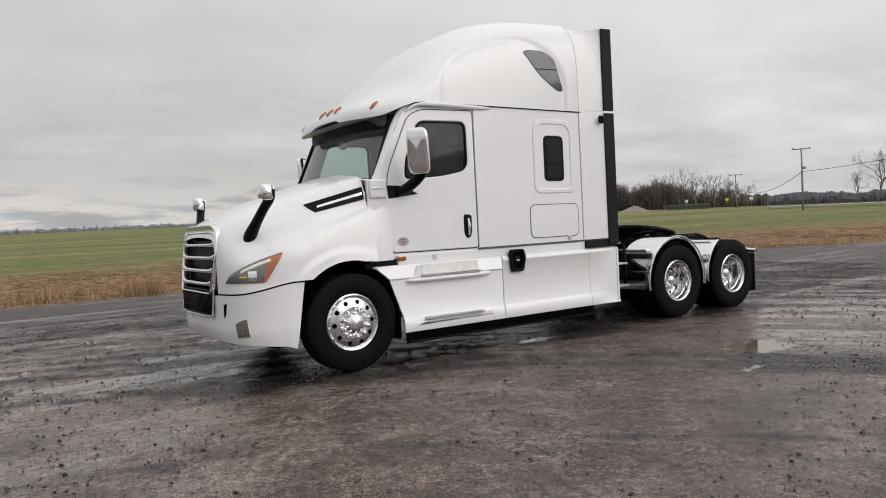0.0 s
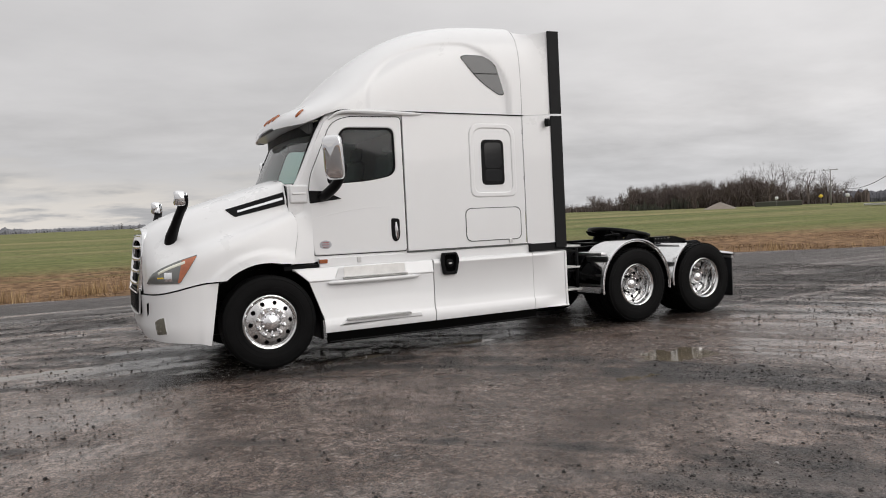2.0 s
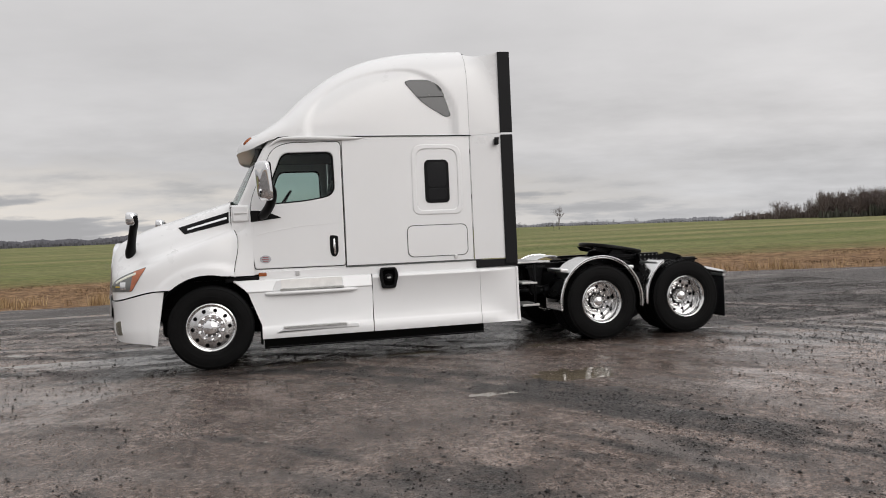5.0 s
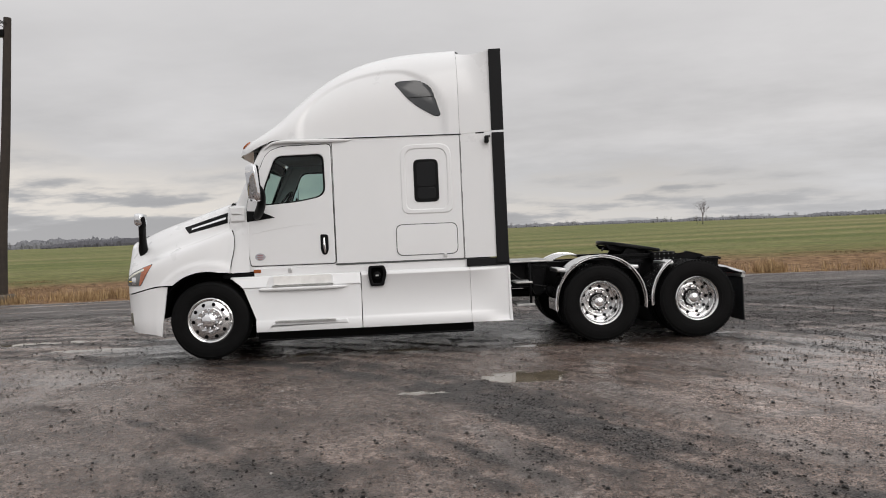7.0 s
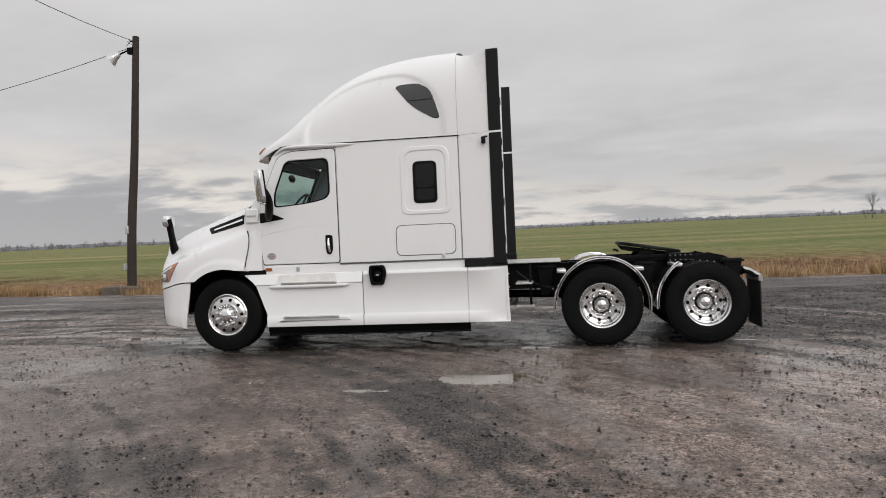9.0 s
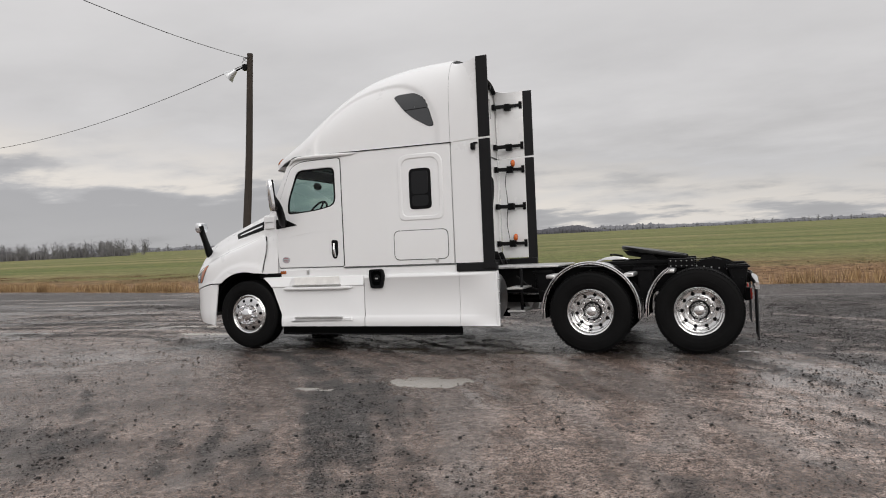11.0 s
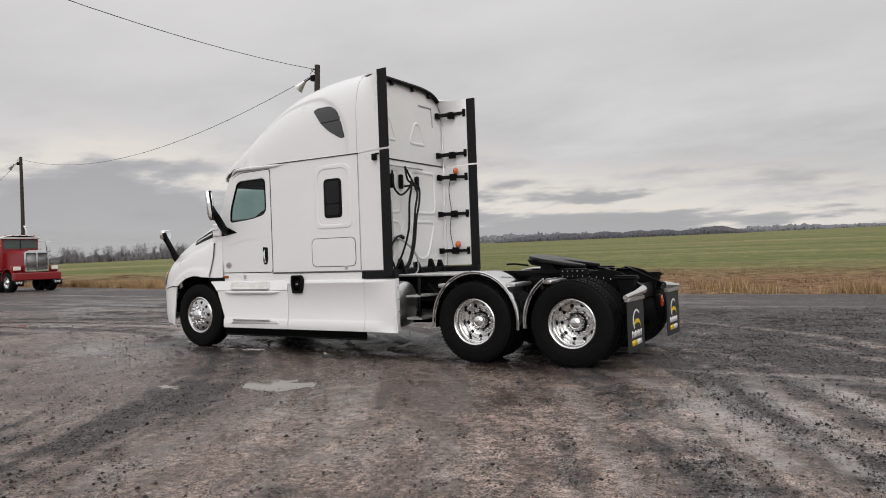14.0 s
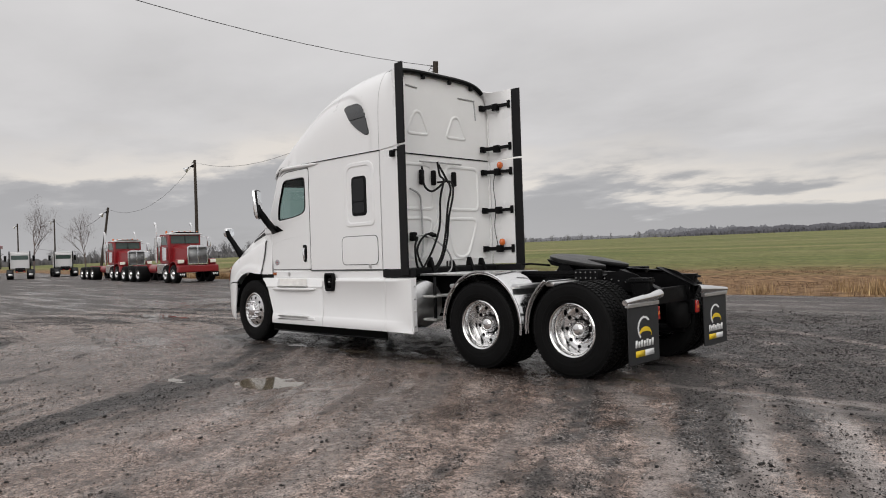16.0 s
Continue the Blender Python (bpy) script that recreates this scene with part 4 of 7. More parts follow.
    edge_pts = [roof_at(3.345, v_top * 0.97 + (1 - 1.94 * v_top) * i / 24) + Vector((0.015, 0, -0.05)) for i in range(25)]
    gut = tube(edge_pts, 0.036, 8, 2)
    gut = part("roof_trailing_edge", gut, PLASTIC, truck, "black trailing edge of the roof")
    for y in (-0.72, -0.3, 0.25, 0.72):
        zc = min(edge_pts, key=lambda p: abs(p.y - y)).z
        part("edge_clip", box(3.335, 3.385, y - 0.025, y + 0.025, zc - 0.085, zc - 0.02, 0.008), PLASTIC, gut)
    for s in (-1, 1):
        line = [(3.338, s * 1.135, 1.19), (3.338, s * 1.135, 2.0), (3.338, s * 1.13, 2.80)] + [roof_at(3.34, v_top * i / 8) * 0.0 + Vector((3.34, s * (abs(roof_at(3.34, v_top * i / 8).y) - 0.03), roof_at(3.34, v_top * i / 8).z - 0.01)) for i in range(2, 9)]
        part("corner_seal", tube(line, 0.010, 6, 2), ALU_DULL, truck, "grey corner seal")

    def relief(points, r, rad=0.028, sign=1):
        pts = rounded(points, r, 6)
        bm = tube([(3.317, a, b) for a, b in pts], rad, 8, closed=True)
        bmesh.ops.scale(bm, vec=(0.55, 1, 1), verts=bm.verts, space=Matrix.Translation((-3.317, 0, 0)))
        return bm
    for s in (-1, 1):
        f = lambda pts: [(s * a, b) for a, b in pts]
        part("pressing", relief(f([(0.18, 3.10), (0.62, 3.10), (0.46, 3.42), (0.34, 3.42)]), 0.08), WHITE_BACK, truck)
        part("pressing", relief(f([(0.12, 2.02), (0.86, 2.02), (0.86, 2.66), (0.16, 2.66)]), 0.10), WHITE_BACK, truck)
        part("pressing", relief(f([(0.30, 1.30), (0.60, 1.30), (0.84, 1.88), (0.14, 1.88)]), 0.14), WHITE_BACK, truck)
        part("pressing", tube([(3.315, s * 0.14, 1.70), (3.318, s * 0.05, 1.86), (3.318, s * 0.05, 2.0)], 0.016, 8, 4), WHITE_BACK, truck)
    part("pressing", box(3.312, 3.326, -1.05, 1.05, 1.265, 1.28, 0.004), WHITE_BACK, truck)
    part("corner_trim", tube([(3.325, 0.46, 3.72), (3.325, 0.80, 3.72), (3.325, 0.82, 3.70), (3.325, 0.85, 3.42)], 0.012, 6, 3), GREY_CABLE, truck)
    part("corner_trim", tube([(3.325, -0.62, 3.78), (3.325, -0.40, 3.76)], 0.012, 6), GREY_CABLE, truck)

    # air hoses and cables on the back wall
    part("hose_rail", tube([(3.36, -0.42, 2.70), (3.36, 0.45, 2.70)], 0.012, 6), GREY_CABLE, truck)
    for y in (-0.40, -0.16, 0.27):
        part("grab_block", box(3.335, 3.40, y - 0.035, y + 0.035, 2.36, 2.58, 0.02), PLASTIC, truck)
    hose_runs = [
        [(3.38, -0.40, 2.62), (3.42, -0.41, 2.36), (3.46, -0.30, 2.26), (3.46, -0.10, 2.36), (3.44, 0.0, 2.45)],
        [(3.42, 0.0, 2.70), (3.46, 0.0, 2.50), (3.52, 0.02, 2.42), (3.54, -0.06, 2.15), (3.52, -0.04, 1.75), (3.50, -0.16, 1.40), (3.46, -0.32, 1.12), (3.5, -0.4, 1.05)],
        [(3.44, 0.0, 2.66), (3.50, 0.10, 2.44), (3.54, 0.15, 2.30), (3.54, 0.10, 2.05), (3.52, 0.08, 1.6), (3.50, 0.02, 1.30), (3.46, -0.12, 1.10), (3.5, -0.25, 1.02)],
        [(3.42, -0.02, 2.40), (3.54, 0.16, 2.40), (3.56, 0.18, 2.2), (3.55, 0.12, 1.9), (3.53, 0.1, 1.5), (3.5, -0.02, 1.18), (3.5, -0.3, 1.03)],
        [(3.40, -0.55, 1.60), (3.46, -0.66, 1.45), (3.46, -0.60, 1.15), (3.5, -0.35, 1.02), (3.5, -0.1, 1.06), (3.46, -0.02, 1.25)],
        [(3.38, -0.20, 1.62), (3.44, -0.30, 1.66), (3.46, -0.50, 1.60), (3.46, -0.62, 1.40), (3.48, -0.5, 1.1)],
    ]
    for n, run in enumerate(hose_runs):
        if n in (1, 2, 3):      # the bundle hangs towards the driver's side
            run = [(x, y - 0.12 - 0.08 * max(0.0, 2.5 - z), z) for x, y, z in run]
        part("air_hose", tube(run, 0.016, 7, 5), HOSE, truck, "black coiled air line")
    part("steel_pipe", tube([(3.35, -0.62, 2.30), (3.36, -0.46, 2.22), (3.36, -0.42, 2.05), (3.36, -0.42, 1.40), (3.36, -0.55, 1.25)], 0.014, 7, 4), GREY_CABLE, truck, "grey steel pipe")
    part("grey_hose", tube([(3.40, -0.62, 1.62), (3.46, -0.40, 1.62), (3.5, -0.05, 1.40), (3.5, 0.02, 1.15), (3.52, -0.2, 1.02)], 0.013, 7, 5), GREY_CABLE, truck)
    gl_b = box(3.34, 3.42, -0.66, -0.56, 1.55, 1.68, 0.02)
    box(3.34, 3.42, -0.36, -0.18, 1.60, 1.66, 0.015, bm=gl_b)
    part("gladhand_holder", gl_b, STEEL_BLACK, truck)

    # side skirts
    prof = [(1.06, 1.09), (1.055, 1.165), (1.04, 1.18), (0.945, 1.188), (0.93, 1.200), (0.915, 1.200), (0.90, 1.186), (0.50, 1.186), (0.475, 1.196), (0.455, 1.207), (0.36, 1.212), (0.335, 1.205)]

    tank_prof = [(1.06, 1.09), (1.057, 1.165), (1.05, 1.18), (1.035, 1.188), (1.02, 1.198), (1.004, 1.198), (0.99, 1.187)] + prof[7:]

    def skirt(x0, x1, lift, nx=24, prof=prof):
        k = len(prof) - 1

        def fn(u, v):
            z, y = prof[round(v * k)]
            x = x0(z) + (x1(z) - x0(z)) * u
            fade = smoothstep(3.42, 3.90, x)
            if 0.34 < z < 1.03:
                y += (1.187 - y) * fade
            return (x, -y, z + lift(x) * (1 - (z - 0.335) / 0.725))
        return thick(grid(fn, nx, k), 0.02)
    arch_x = lambda z: math.sqrt(max(0.70 ** 2 - (z - 0.47) ** 2, 0.0)) - 0.09 if z > 0.47 else 0.61
    for s in (0, 1):
        sides = lambda bm: flipped(bm) if s else bm
        fs = part("front_skirt", sides(skirt(arch_x, lambda z: 1.972, lambda x: 0)), WHITE, truck, "white step fairing")
        rs = part("rear_skirt", sides(skirt(lambda z: 1.984, lambda z: 3.40, lambda x: 0, 24, tank_prof)), WHITE, truck, "white fuel tank fairing")
        part("rear_skirt", sides(skirt(lambda z: 3.405, lambda z: 3.945 - 0.03 * (z - 0.335), lambda x: 0, 20, tank_prof)), WHITE, truck)
        part("skirt_end_cap", sides(box(3.90, 3.93, -1.20, -1.10, 0.35, 1.05, 0.006)), WHITE, truck)
        fl = part("rubber_skirt", sides(box(0.63, 3.42, -1.20, -1.175, 0.215, 0.345, 0.004)), GRILLE_BLACK, truck, "black rubber ground skirt")
        part("skirt_lip", sides(tube([(0.66, -1.20, 0.232), (1.9, -1.20, 0.226), (3.42, -1.20, 0.232)], 0.008, 6)), PLASTIC, fl)
        # fuel filler pocket
        rim_line = rounded([(2.085, 1.13), (2.072, 1.03), (2.10, 0.865), (2.275, 0.865), (2.315, 1.03), (2.305, 1.07), (2.285, 1.13)], 0.03)
        hole = rounded([(2.118, 1.10), (2.112, 1.02), (2.132, 0.90), (2.243, 0.90), (2.27, 1.02), (2.262, 1.10)], 0.03)
        fu = part("filler_pocket", sides(plate(rim_line, 0.05, [hole], 0.010, m=on_side(-1.207))), PLASTIC, truck, "black fuel filler pocket")
        part("filler_hollow", sides(plate(ring(rim_line, 0.012), 0.008, m=on_side(-1.196))), GRILLE_BLACK, fu)
        part("filler_cap", sides(moved(revolve([(0.052, 0.0), (0.052, -0.014), (0.046, -0.018), (0.001, -0.018)], 24), Matrix.Translation((2.19, -1.199, 1.0)))), STEEL_BLACK, fu)
        part("filler_latch", sides(box(2.17, 2.215, -1.224, -1.216, 0.99, 1.01, 0.003)), GREY_CABLE, fu)
        # steps
        st = part("upper_step", sides(plate(rounded([(0.74, 0.905), (1.69, 0.90), (1.62, 0.93), (1.61, 1.045), (0.80, 1.045)], 0.02), 0.03, bevel=0.01, m=on_side(-1.187))), WHITE, fs, "upper cab step")
        part("riser", sides(plate(rect(0.855, 1.595, 0.938, 1.048), 0.012, bevel=0.002, m=on_side(-1.203))), RISER, st, "dull aluminium riser plate")
        part("ledge", sides(tube([(0.66, -1.195, 0.885), (0.78, -1.218, 0.885), (1.64, -1.218, 0.885), (1.80, -1.19, 0.888)], [0.006, 0.024, 0.024, 0.005], 10, 4)), WHITE, st)
        tr = box(0.84, 1.62, -1.245, -1.19, 0.913, 0.936, 0.004)
        st2 = part("tread", sides(tr), ALU_TREAD, st, "serrated aluminium tread")
        teeth = bmesh.new()
        for i in range(38):
            x = 0.855 + i * 0.02
            box(x, x + 0.011, -1.249, -1.20, 0.926, 0.941, bm=teeth)
        part("tread_teeth", sides(teeth), ALU_DULL, st)
        st = part("lower_step", sides(plate(rounded([(0.77, 0.405), (1.80, 0.41), (1.78, 0.465), (0.86, 0.455)], 0.02), 0.04, bevel=0.012, m=on_side(-1.205))), WHITE, fs, "lower cab step")
        part("tread", sides(box(0.86, 1.64, -1.255, -1.19, 0.45, 0.472, 0.004)), ALU_TREAD, st, "serrated aluminium tread")
        teeth = bmesh.new()
        for i in range(38):
            x = 0.875 + i * 0.02
            box(x, x + 0.011, -1.259, -1.20, 0.463, 0.478, bm=teeth)
        part("tread_teeth", sides(teeth), ALU_DULL, st)
        for z in (0.95, 0.78, 0.62, 0.42):
            b = bmesh.new()
            bmesh.ops.create_uvsphere(b, u_segments=8, v_segments=6, radius=0.014, matrix=Matrix.Translation((3.935, -1.14, z)))
            part("bolt", sides(b), ALU_DULL, rs)
        # inner wheel arch of the front wheel
        part("wheel_arch_liner", sides(thick(grid(lambda u, v: (0.655 * math.cos(math.pi * (0.02 + 0.96 * u)), -1.12 + 0.45 * v, 0.505 + 0.655 * math.sin(math.pi * (0.02 + 0.96 * u))), 30, 2), 0.012)), PLASTIC, truck)
        part("splash_panel", sides(box(0.585, 0.615, -1.12, -0.45, 0.26, 1.08, 0.01)), PLASTIC, truck)
        part("splash_panel", sides(box(0.20, 0.60, -1.13, -0.60, 1.04, 1.10, 0.01)), PLASTIC, truck)

    # chassis
    for s in (-1, 1):
        y = s * 0.43
        rail = plate([(-0.9, 0.70), (6.5, 0.70), (6.93, 0.79), (6.98, 0.90), (6.72, 1.05), (-0.9, 1.05)], 0.012, m=on_side(y - s * 0.04))
        box(-0.9, 6.72, y - s * 0.04, y + s * 0.04, 1.035, 1.05, bm=rail)
        box(-0.9, 6.5, y - s * 0.04, y + s * 0.04, 0.70, 0.715, bm=rail)
        part("frame_rail", rail, STEEL_BLACK, truck, "black steel frame rail")
        # tapered rail ends with a raised inner flange
        ramp_side = plate([(6.30, 0.98), (6.98, 0.79), (7.03, 0.81), (7.04, 0.88), (6.94, 0.965), (6.78, 1.065), (6.60, 1.11), (6.44, 1.09)], 0.014, bevel=0.003, m=on_side(s * 0.475))
        part("rail_ramp", ramp_side, STEEL_BLACK, truck, "tapered black rail end")
        part("rail_flange", moved(box(-0.26, 0.26, -0.055, 0.055, -0.006, 0.006, 0.003), Matrix.Translation((6.80, s * 0.42, 1.005)) @ Matrix.Rotation(radians(25), 4, "Y")), STEEL_BLACK, truck)
        part("rail_flange", moved(box(-0.30, 0.30, -0.06, 0.06, -0.006, 0.006, 0.003), Matrix.Translation((6.34, s * 0.415, 1.095)) @ Matrix.Rotation(radians(4), 4, "Y")), STEEL_BLACK, truck)
        for k in range(5):
            b = bmesh.new()
            bmesh.ops.create_uvsphere(b, u_segments=8, v_segments=6, radius=0.009, matrix=Matrix.Translation((6.38 + k * 0.09, s * 0.487, 1.02 - 0.012 * k)))
            part("bolt", b, ALU_DULL, truck)
        # spring hangers bolted outside the rail
        for hx in (4.40, 5.74, 6.86):
            hb = plate([(hx - 0.13, 1.03), (hx + 0.13, 1.03), (hx + 0.11, 0.90), (hx + 0.075, 0.64), (hx + 0.03, 0.60), (hx - 0.03, 0.60), (hx - 0.065, 0.64), (hx - 0.09, 0.90)], 0.10, bevel=0.012, m=on_side(s * 0.53))
            box(hx - 0.15, hx + 0.15, s * 0.50, s * 0.60, 0.985, 1.01, 0.005, bm=hb)
            hg_ob = part("spring_hanger", hb, STEEL_BLACK, truck, "black bolted spring hanger")
            for dx, z in ((-0.07, 0.96), (0.07, 0.96), (-0.05, 0.86), (0.05, 0.86)):
                b = bmesh.new()
                bmesh.ops.create_uvsphere(b, u_segments=8, v_segments=6, radius=0.010, matrix=Matrix.Translation((hx + dx, s * 0.584, z)))
                part("bolt", b, STEEL_BLACK, hg_ob)
        can = revolve([(0.001, -0.09), (0.07, -0.09), (0.085, -0.06), (0.085, -0.01), (0.095, -0.005), (0.095, 0.01), (0.085, 0.015), (0.08, 0.07), (0.05, 0.09), (0.001, 0.09)], 20)
        part("brake_chamber", moved(can, Matrix.Translation((4.60, s * 0.60, 0.66)) @ Matrix.Rotation(radians(70), 4, "Z")), STEEL_BLACK, truck, "black brake chamber")
        part("air_line", tube([(4.0, s * 0.48, 0.95), (4.2, s * 0.52, 0.80), (4.45, s * 0.60, 0.72), (4.60, s * 0.60, 0.72)], 0.012, 6, 4), HOSE, truck)
    for x in (3.5, 4.3, 5.08, 5.74, 6.4):
        part("cross_member", box(x - 0.05, x + 0.05, -0.42, 0.42, 0.76, 0.98, 0.01), STEEL_BLACK, truck)
    part("rear_cross_member", box(6.86, 6.92, -0.43, 0.43, 0.72, 0.90, 0.01), STEEL_BLACK, truck)
    deck = box(3.42, 4.62, -0.62, 0.62, 1.062, 1.085, 0.006)
    dk = part("deck_plate", deck, ALU_TREAD, truck, "aluminium tread deck plate")
    ribs = bmesh.new()
    for i in range(30):
        box(3.45 + i * 0.039, 3.468 + i * 0.039, -0.61, 0.61, 1.084, 1.088, bm=ribs)
    part("deck_ribs", ribs, ALU_DULL, dk)
    for y, h in ((-0.35, 1.32), (0.10, 1.26), (0.48, 1.30), (0.75, 1.28)):
        part("cab_mount", plate(rounded([(3.36, 1.06), (3.55, 1.06), (3.46, h), (3.41, h)], 0.02), 0.05, bevel=0.006, m=on_side(y)), STEEL_BLACK, truck)
    part("cab_mount_beam", box(3.32, 3.50, -1.05, 1.05, 1.06, 1.17, 0.02), STEEL_BLACK, truck)
    for s in (-1, 1):
        y = s * 0.86
        tank = moved(revolve([(0.001, -1.0), (0.24, -1.0), (0.30, -0.96), (0.31, -0.9), (0.31, 0.9), (0.30, 0.96), (0.24, 1.0), (0.001, 1.0)], 32), Matrix.Translation((2.90, y, 0.70)) @ Matrix.Rotation(radians(90), 4, "Z"))
        tk = part("fuel_tank", tank, ALU_DULL, truck, "aluminium cylinder fuel tank")
        for x in (2.3, 3.0, 3.78):
            part("tank_strap", moved(revolve([(0.314, -0.03), (0.322, -0.03), (0.322, 0.03), (0.314, 0.03)], 32), Matrix.Translation((x, y, 0.70)) @ Matrix.Rotation(radians(90), 4, "Z")), STEEL_BLACK, tk)
        part("deck_step", box(4.02, 4.24, s * 1.08, s * 0.60, 0.80, 0.825, 0.005), ALU_TREAD, truck, "aluminium access step")
        part("deck_step", box(4.02, 4.26, s * 1.08, s * 0.60, 0.50, 0.53, 0.005), ALU_TREAD, truck, "aluminium access step")
        part("step_hanger", box(4.20, 4.23, s * 1.06, s * 1.03, 0.50, 1.06), STEEL_BLACK, truck)
    # drums, springs and axles
    for x in (5.12, 6.405):
        part("rear_axle", tube([(x, -0.95, 0.505), (x, 0.95, 0.505)], 0.075, 12), STEEL_BLACK, truck, "black drive axle")
        b = bmesh.new()
        bmesh.ops.create_uvsphere(b, u_segments=20, v_segments=12, radius=0.25, matrix=Matrix.Translation((x, 0, 0.54)))
        part("differential", b, STEEL_BLACK, truck)
        for s in (-1, 1):
            bag = revolve([(0.001, -0.16), (0.10, -0.16), (0.14, -0.10), (0.145, 0.0), (0.14, 0.10), (0.10, 0.16), (0.001, 0.16)], 20)
            part("air_spring", moved(bag, Matrix.Translation((x + 0.38, s * 0.45, 0.56)) @ Matrix.Rotation(radians(90), 4, "X")), RUBBER, truck)
            part("suspension_arm", tube([(x - 0.55, s * 0.45, 0.62), (x, s * 0.45, 0.40), (x + 0.45, s * 0.45, 0.40)], 0.05, 8, 3), STEEL_BLACK, truck)
    part("front_axle", tube([(0, -1.0, 0.48), (0, -0.5, 0.40), (0, 0.5, 0.40), (0, 1.0, 0.48)], 0.06, 10, 3), STEEL_BLACK, truck)
    # underbody masses added to block light that passes below the truck
    part("oil_pan", box(-0.65, 0.85, -0.38, 0.38, 0.33, 0.62, 0.06), STEEL_BLACK, truck, "black oil pan")
    part("gearbox", tube([(0.85, 0, 0.66), (2.0, 0, 0.66), (2.5, 0, 0.64)], [0.34, 0.30, 0.16], 14), STEEL_BLACK, truck, "black gearbox")
    part("drive_shaft", tube([(2.5, 0, 0.64), (4.85, 0, 0.58)], 0.06, 10), STEEL_BLACK, truck)
    part("engine_block", box(-0.75, 0.25, -0.45, 0.45, 0.55, 1.35, 0.06), STEEL_BLACK, truck)
    # fenders over the drive wheels
    for s in (0, 1):
        sides = lambda bm: flipped(bm) if s else bm

        def fender(cx, a0, a1, n=26, r=0.60, squash=1.0):
            def fn(u, v):
                a = radians(a0 + (a1 - a0) * u)
                lip = 0.016 * max(0, 0.08 - v) / 0.08 + 0.016 * max(0, v - 0.92) / 0.08
                return (cx - (r - lip) * math.cos(a), -1.20 + 0.60 * v, 0.505 + (r - lip) * math.sin(a) * squash)
            return thick(grid(fn, n, 14), 0.006)
        fd = part("fender", sides(fender(5.125, -8, 188, 34, 0.60, 1.03)), ALU, truck, "polished aluminium fender")
        part("fender_bead", sides(tube([(5.125 - 0.605 * math.cos(radians(a)), -1.205, 0.505 + 0.605 * 1.03 * math.sin(radians(a))) for a in range(-8, 190, 7)], 0.013, 7)), CHROME, fd)
        qf = part("quarter_fender", sides(fender(6.405, -6, 58, 16, 0.60, 1.03)), ALU, truck, "polished aluminium quarter fender")
        part("fender_bead", sides(tube([(6.405 - 0.605 * math.cos(radians(a)), -1.205, 0.505 + 0.605 * 1.03 * math.sin(radians(a))) for a in range(-6, 60, 7)], 0.013, 7)), CHROME, qf)
        for x, z in ((4.62, 0.93), (5.60, 0.93)):
            part("fender_clamp", sides(box(x - 0.06, x + 0.06, -1.13, -0.62, z, z + 0.05, 0.015)), ALU_DULL, fd)
            part("fender_tube", sides(tube([(x, -0.62, z + 0.02), (x, -0.42, z + 0.02)], 0.03, 8)), STEEL_BLACK, fd)
        part("fender_clamp", sides(box(6.02, 6.14, -1.12, -0.62, 0.96, 1.01, 0.015)), ALU_DULL, qf)
        # mudflaps
        hang = tube([(7.03, -0.46, 0.855), (7.05, -0.60, 0.845), (7.045, -1.20, 0.81)], [0.052, 0.05, 0.028], 12)
        hg = part("mudflap_hanger", sides(hang), ALU, truck, "polished tapered mudflap hanger")
        part("hanger_clamp", sides(box(7.025, 7.075, -1.17, -0.55, 0.755, 0.795, 0.004)), ALU_DULL, hg)
        flap = part("mudflap", sides(plate(rounded(rect(-1.16, -0.545, 0.175, 0.77), 0.03), 0.012, bevel=0.002, m=across(7.05))), FLAP, truck, "black rubber mudflap with yellow and white print")
        cen = -0.85 if s == 0 else 0.85
        bars = plate(rect(cen - 0.185, cen, 0.245, 0.307), 0.004, m=across(7.0585))
        part("print_bar", bars, YELLOW, flap, "yellow bar")
        part("print_bar", plate(rect(cen + 0.004, cen + 0.185, 0.245, 0.307), 0.004, m=across(7.0585)), WHITE_PRINT, flap, "white bar")
        letters = bmesh.new()
        for i in range(7):
            merge(letters, plate([(cen - 0.188 + i * 0.055, 0.34), (cen - 0.151 + i * 0.055, 0.34), (cen - 0.145 + i * 0.055, 0.415 - 0.012 * (i % 2)), (cen - 0.182 + i * 0.055, 0.415 - 0.012 * (i % 2))], 0.004, m=across(7.0585)))
        part("print_lettering", letters, WHITE_PRINT, flap, "row of plain white print marks")
        swoosh = [(cen + 0.135 * math.cos(radians(a)) * k, 0.53 + 0.125 * math.sin(radians(a)) * k) for k, seq in ((1.0, range(35, 245, 14)), (0.82, range(231, 35, -14))) for a in seq]
        part("print_swoosh", plate(swoosh, 0.004, m=across(7.0585)), WHITE_PRINT, flap, "white curved mark")
        swirl = [(cen + 0.02 + 0.125 * math.cos(radians(a)) * k, 0.46 + 0.085 * math.sin(radians(a)) * k * h) for k, h, seq in ((1.0, 1.0, range(-10, 171, 15)), (1.0, 0.45, range(160, -11, -15))) for a in seq]
        part("print_swirl", plate(swirl, 0.005, m=across(7.0588)), YELLOW, flap, "yellow curved mark")
        tl = part("tail_lamp", sides(box(6.99, 7.025, -0.505, -0.435, 0.58, 0.725, 0.012)), RED_LENS, truck, "dark red tail lamp")
        part("lamp_bezel", sides(box(6.93, 7.002, -0.515, -0.425, 0.57, 0.735, 0.012)), PLASTIC, tl)
        part("lamp_strip", sides(box(7.022, 7.029, -0.49, -0.45, 0.635, 0.67, 0.003)), AMBER, tl, "amber lamp strip")
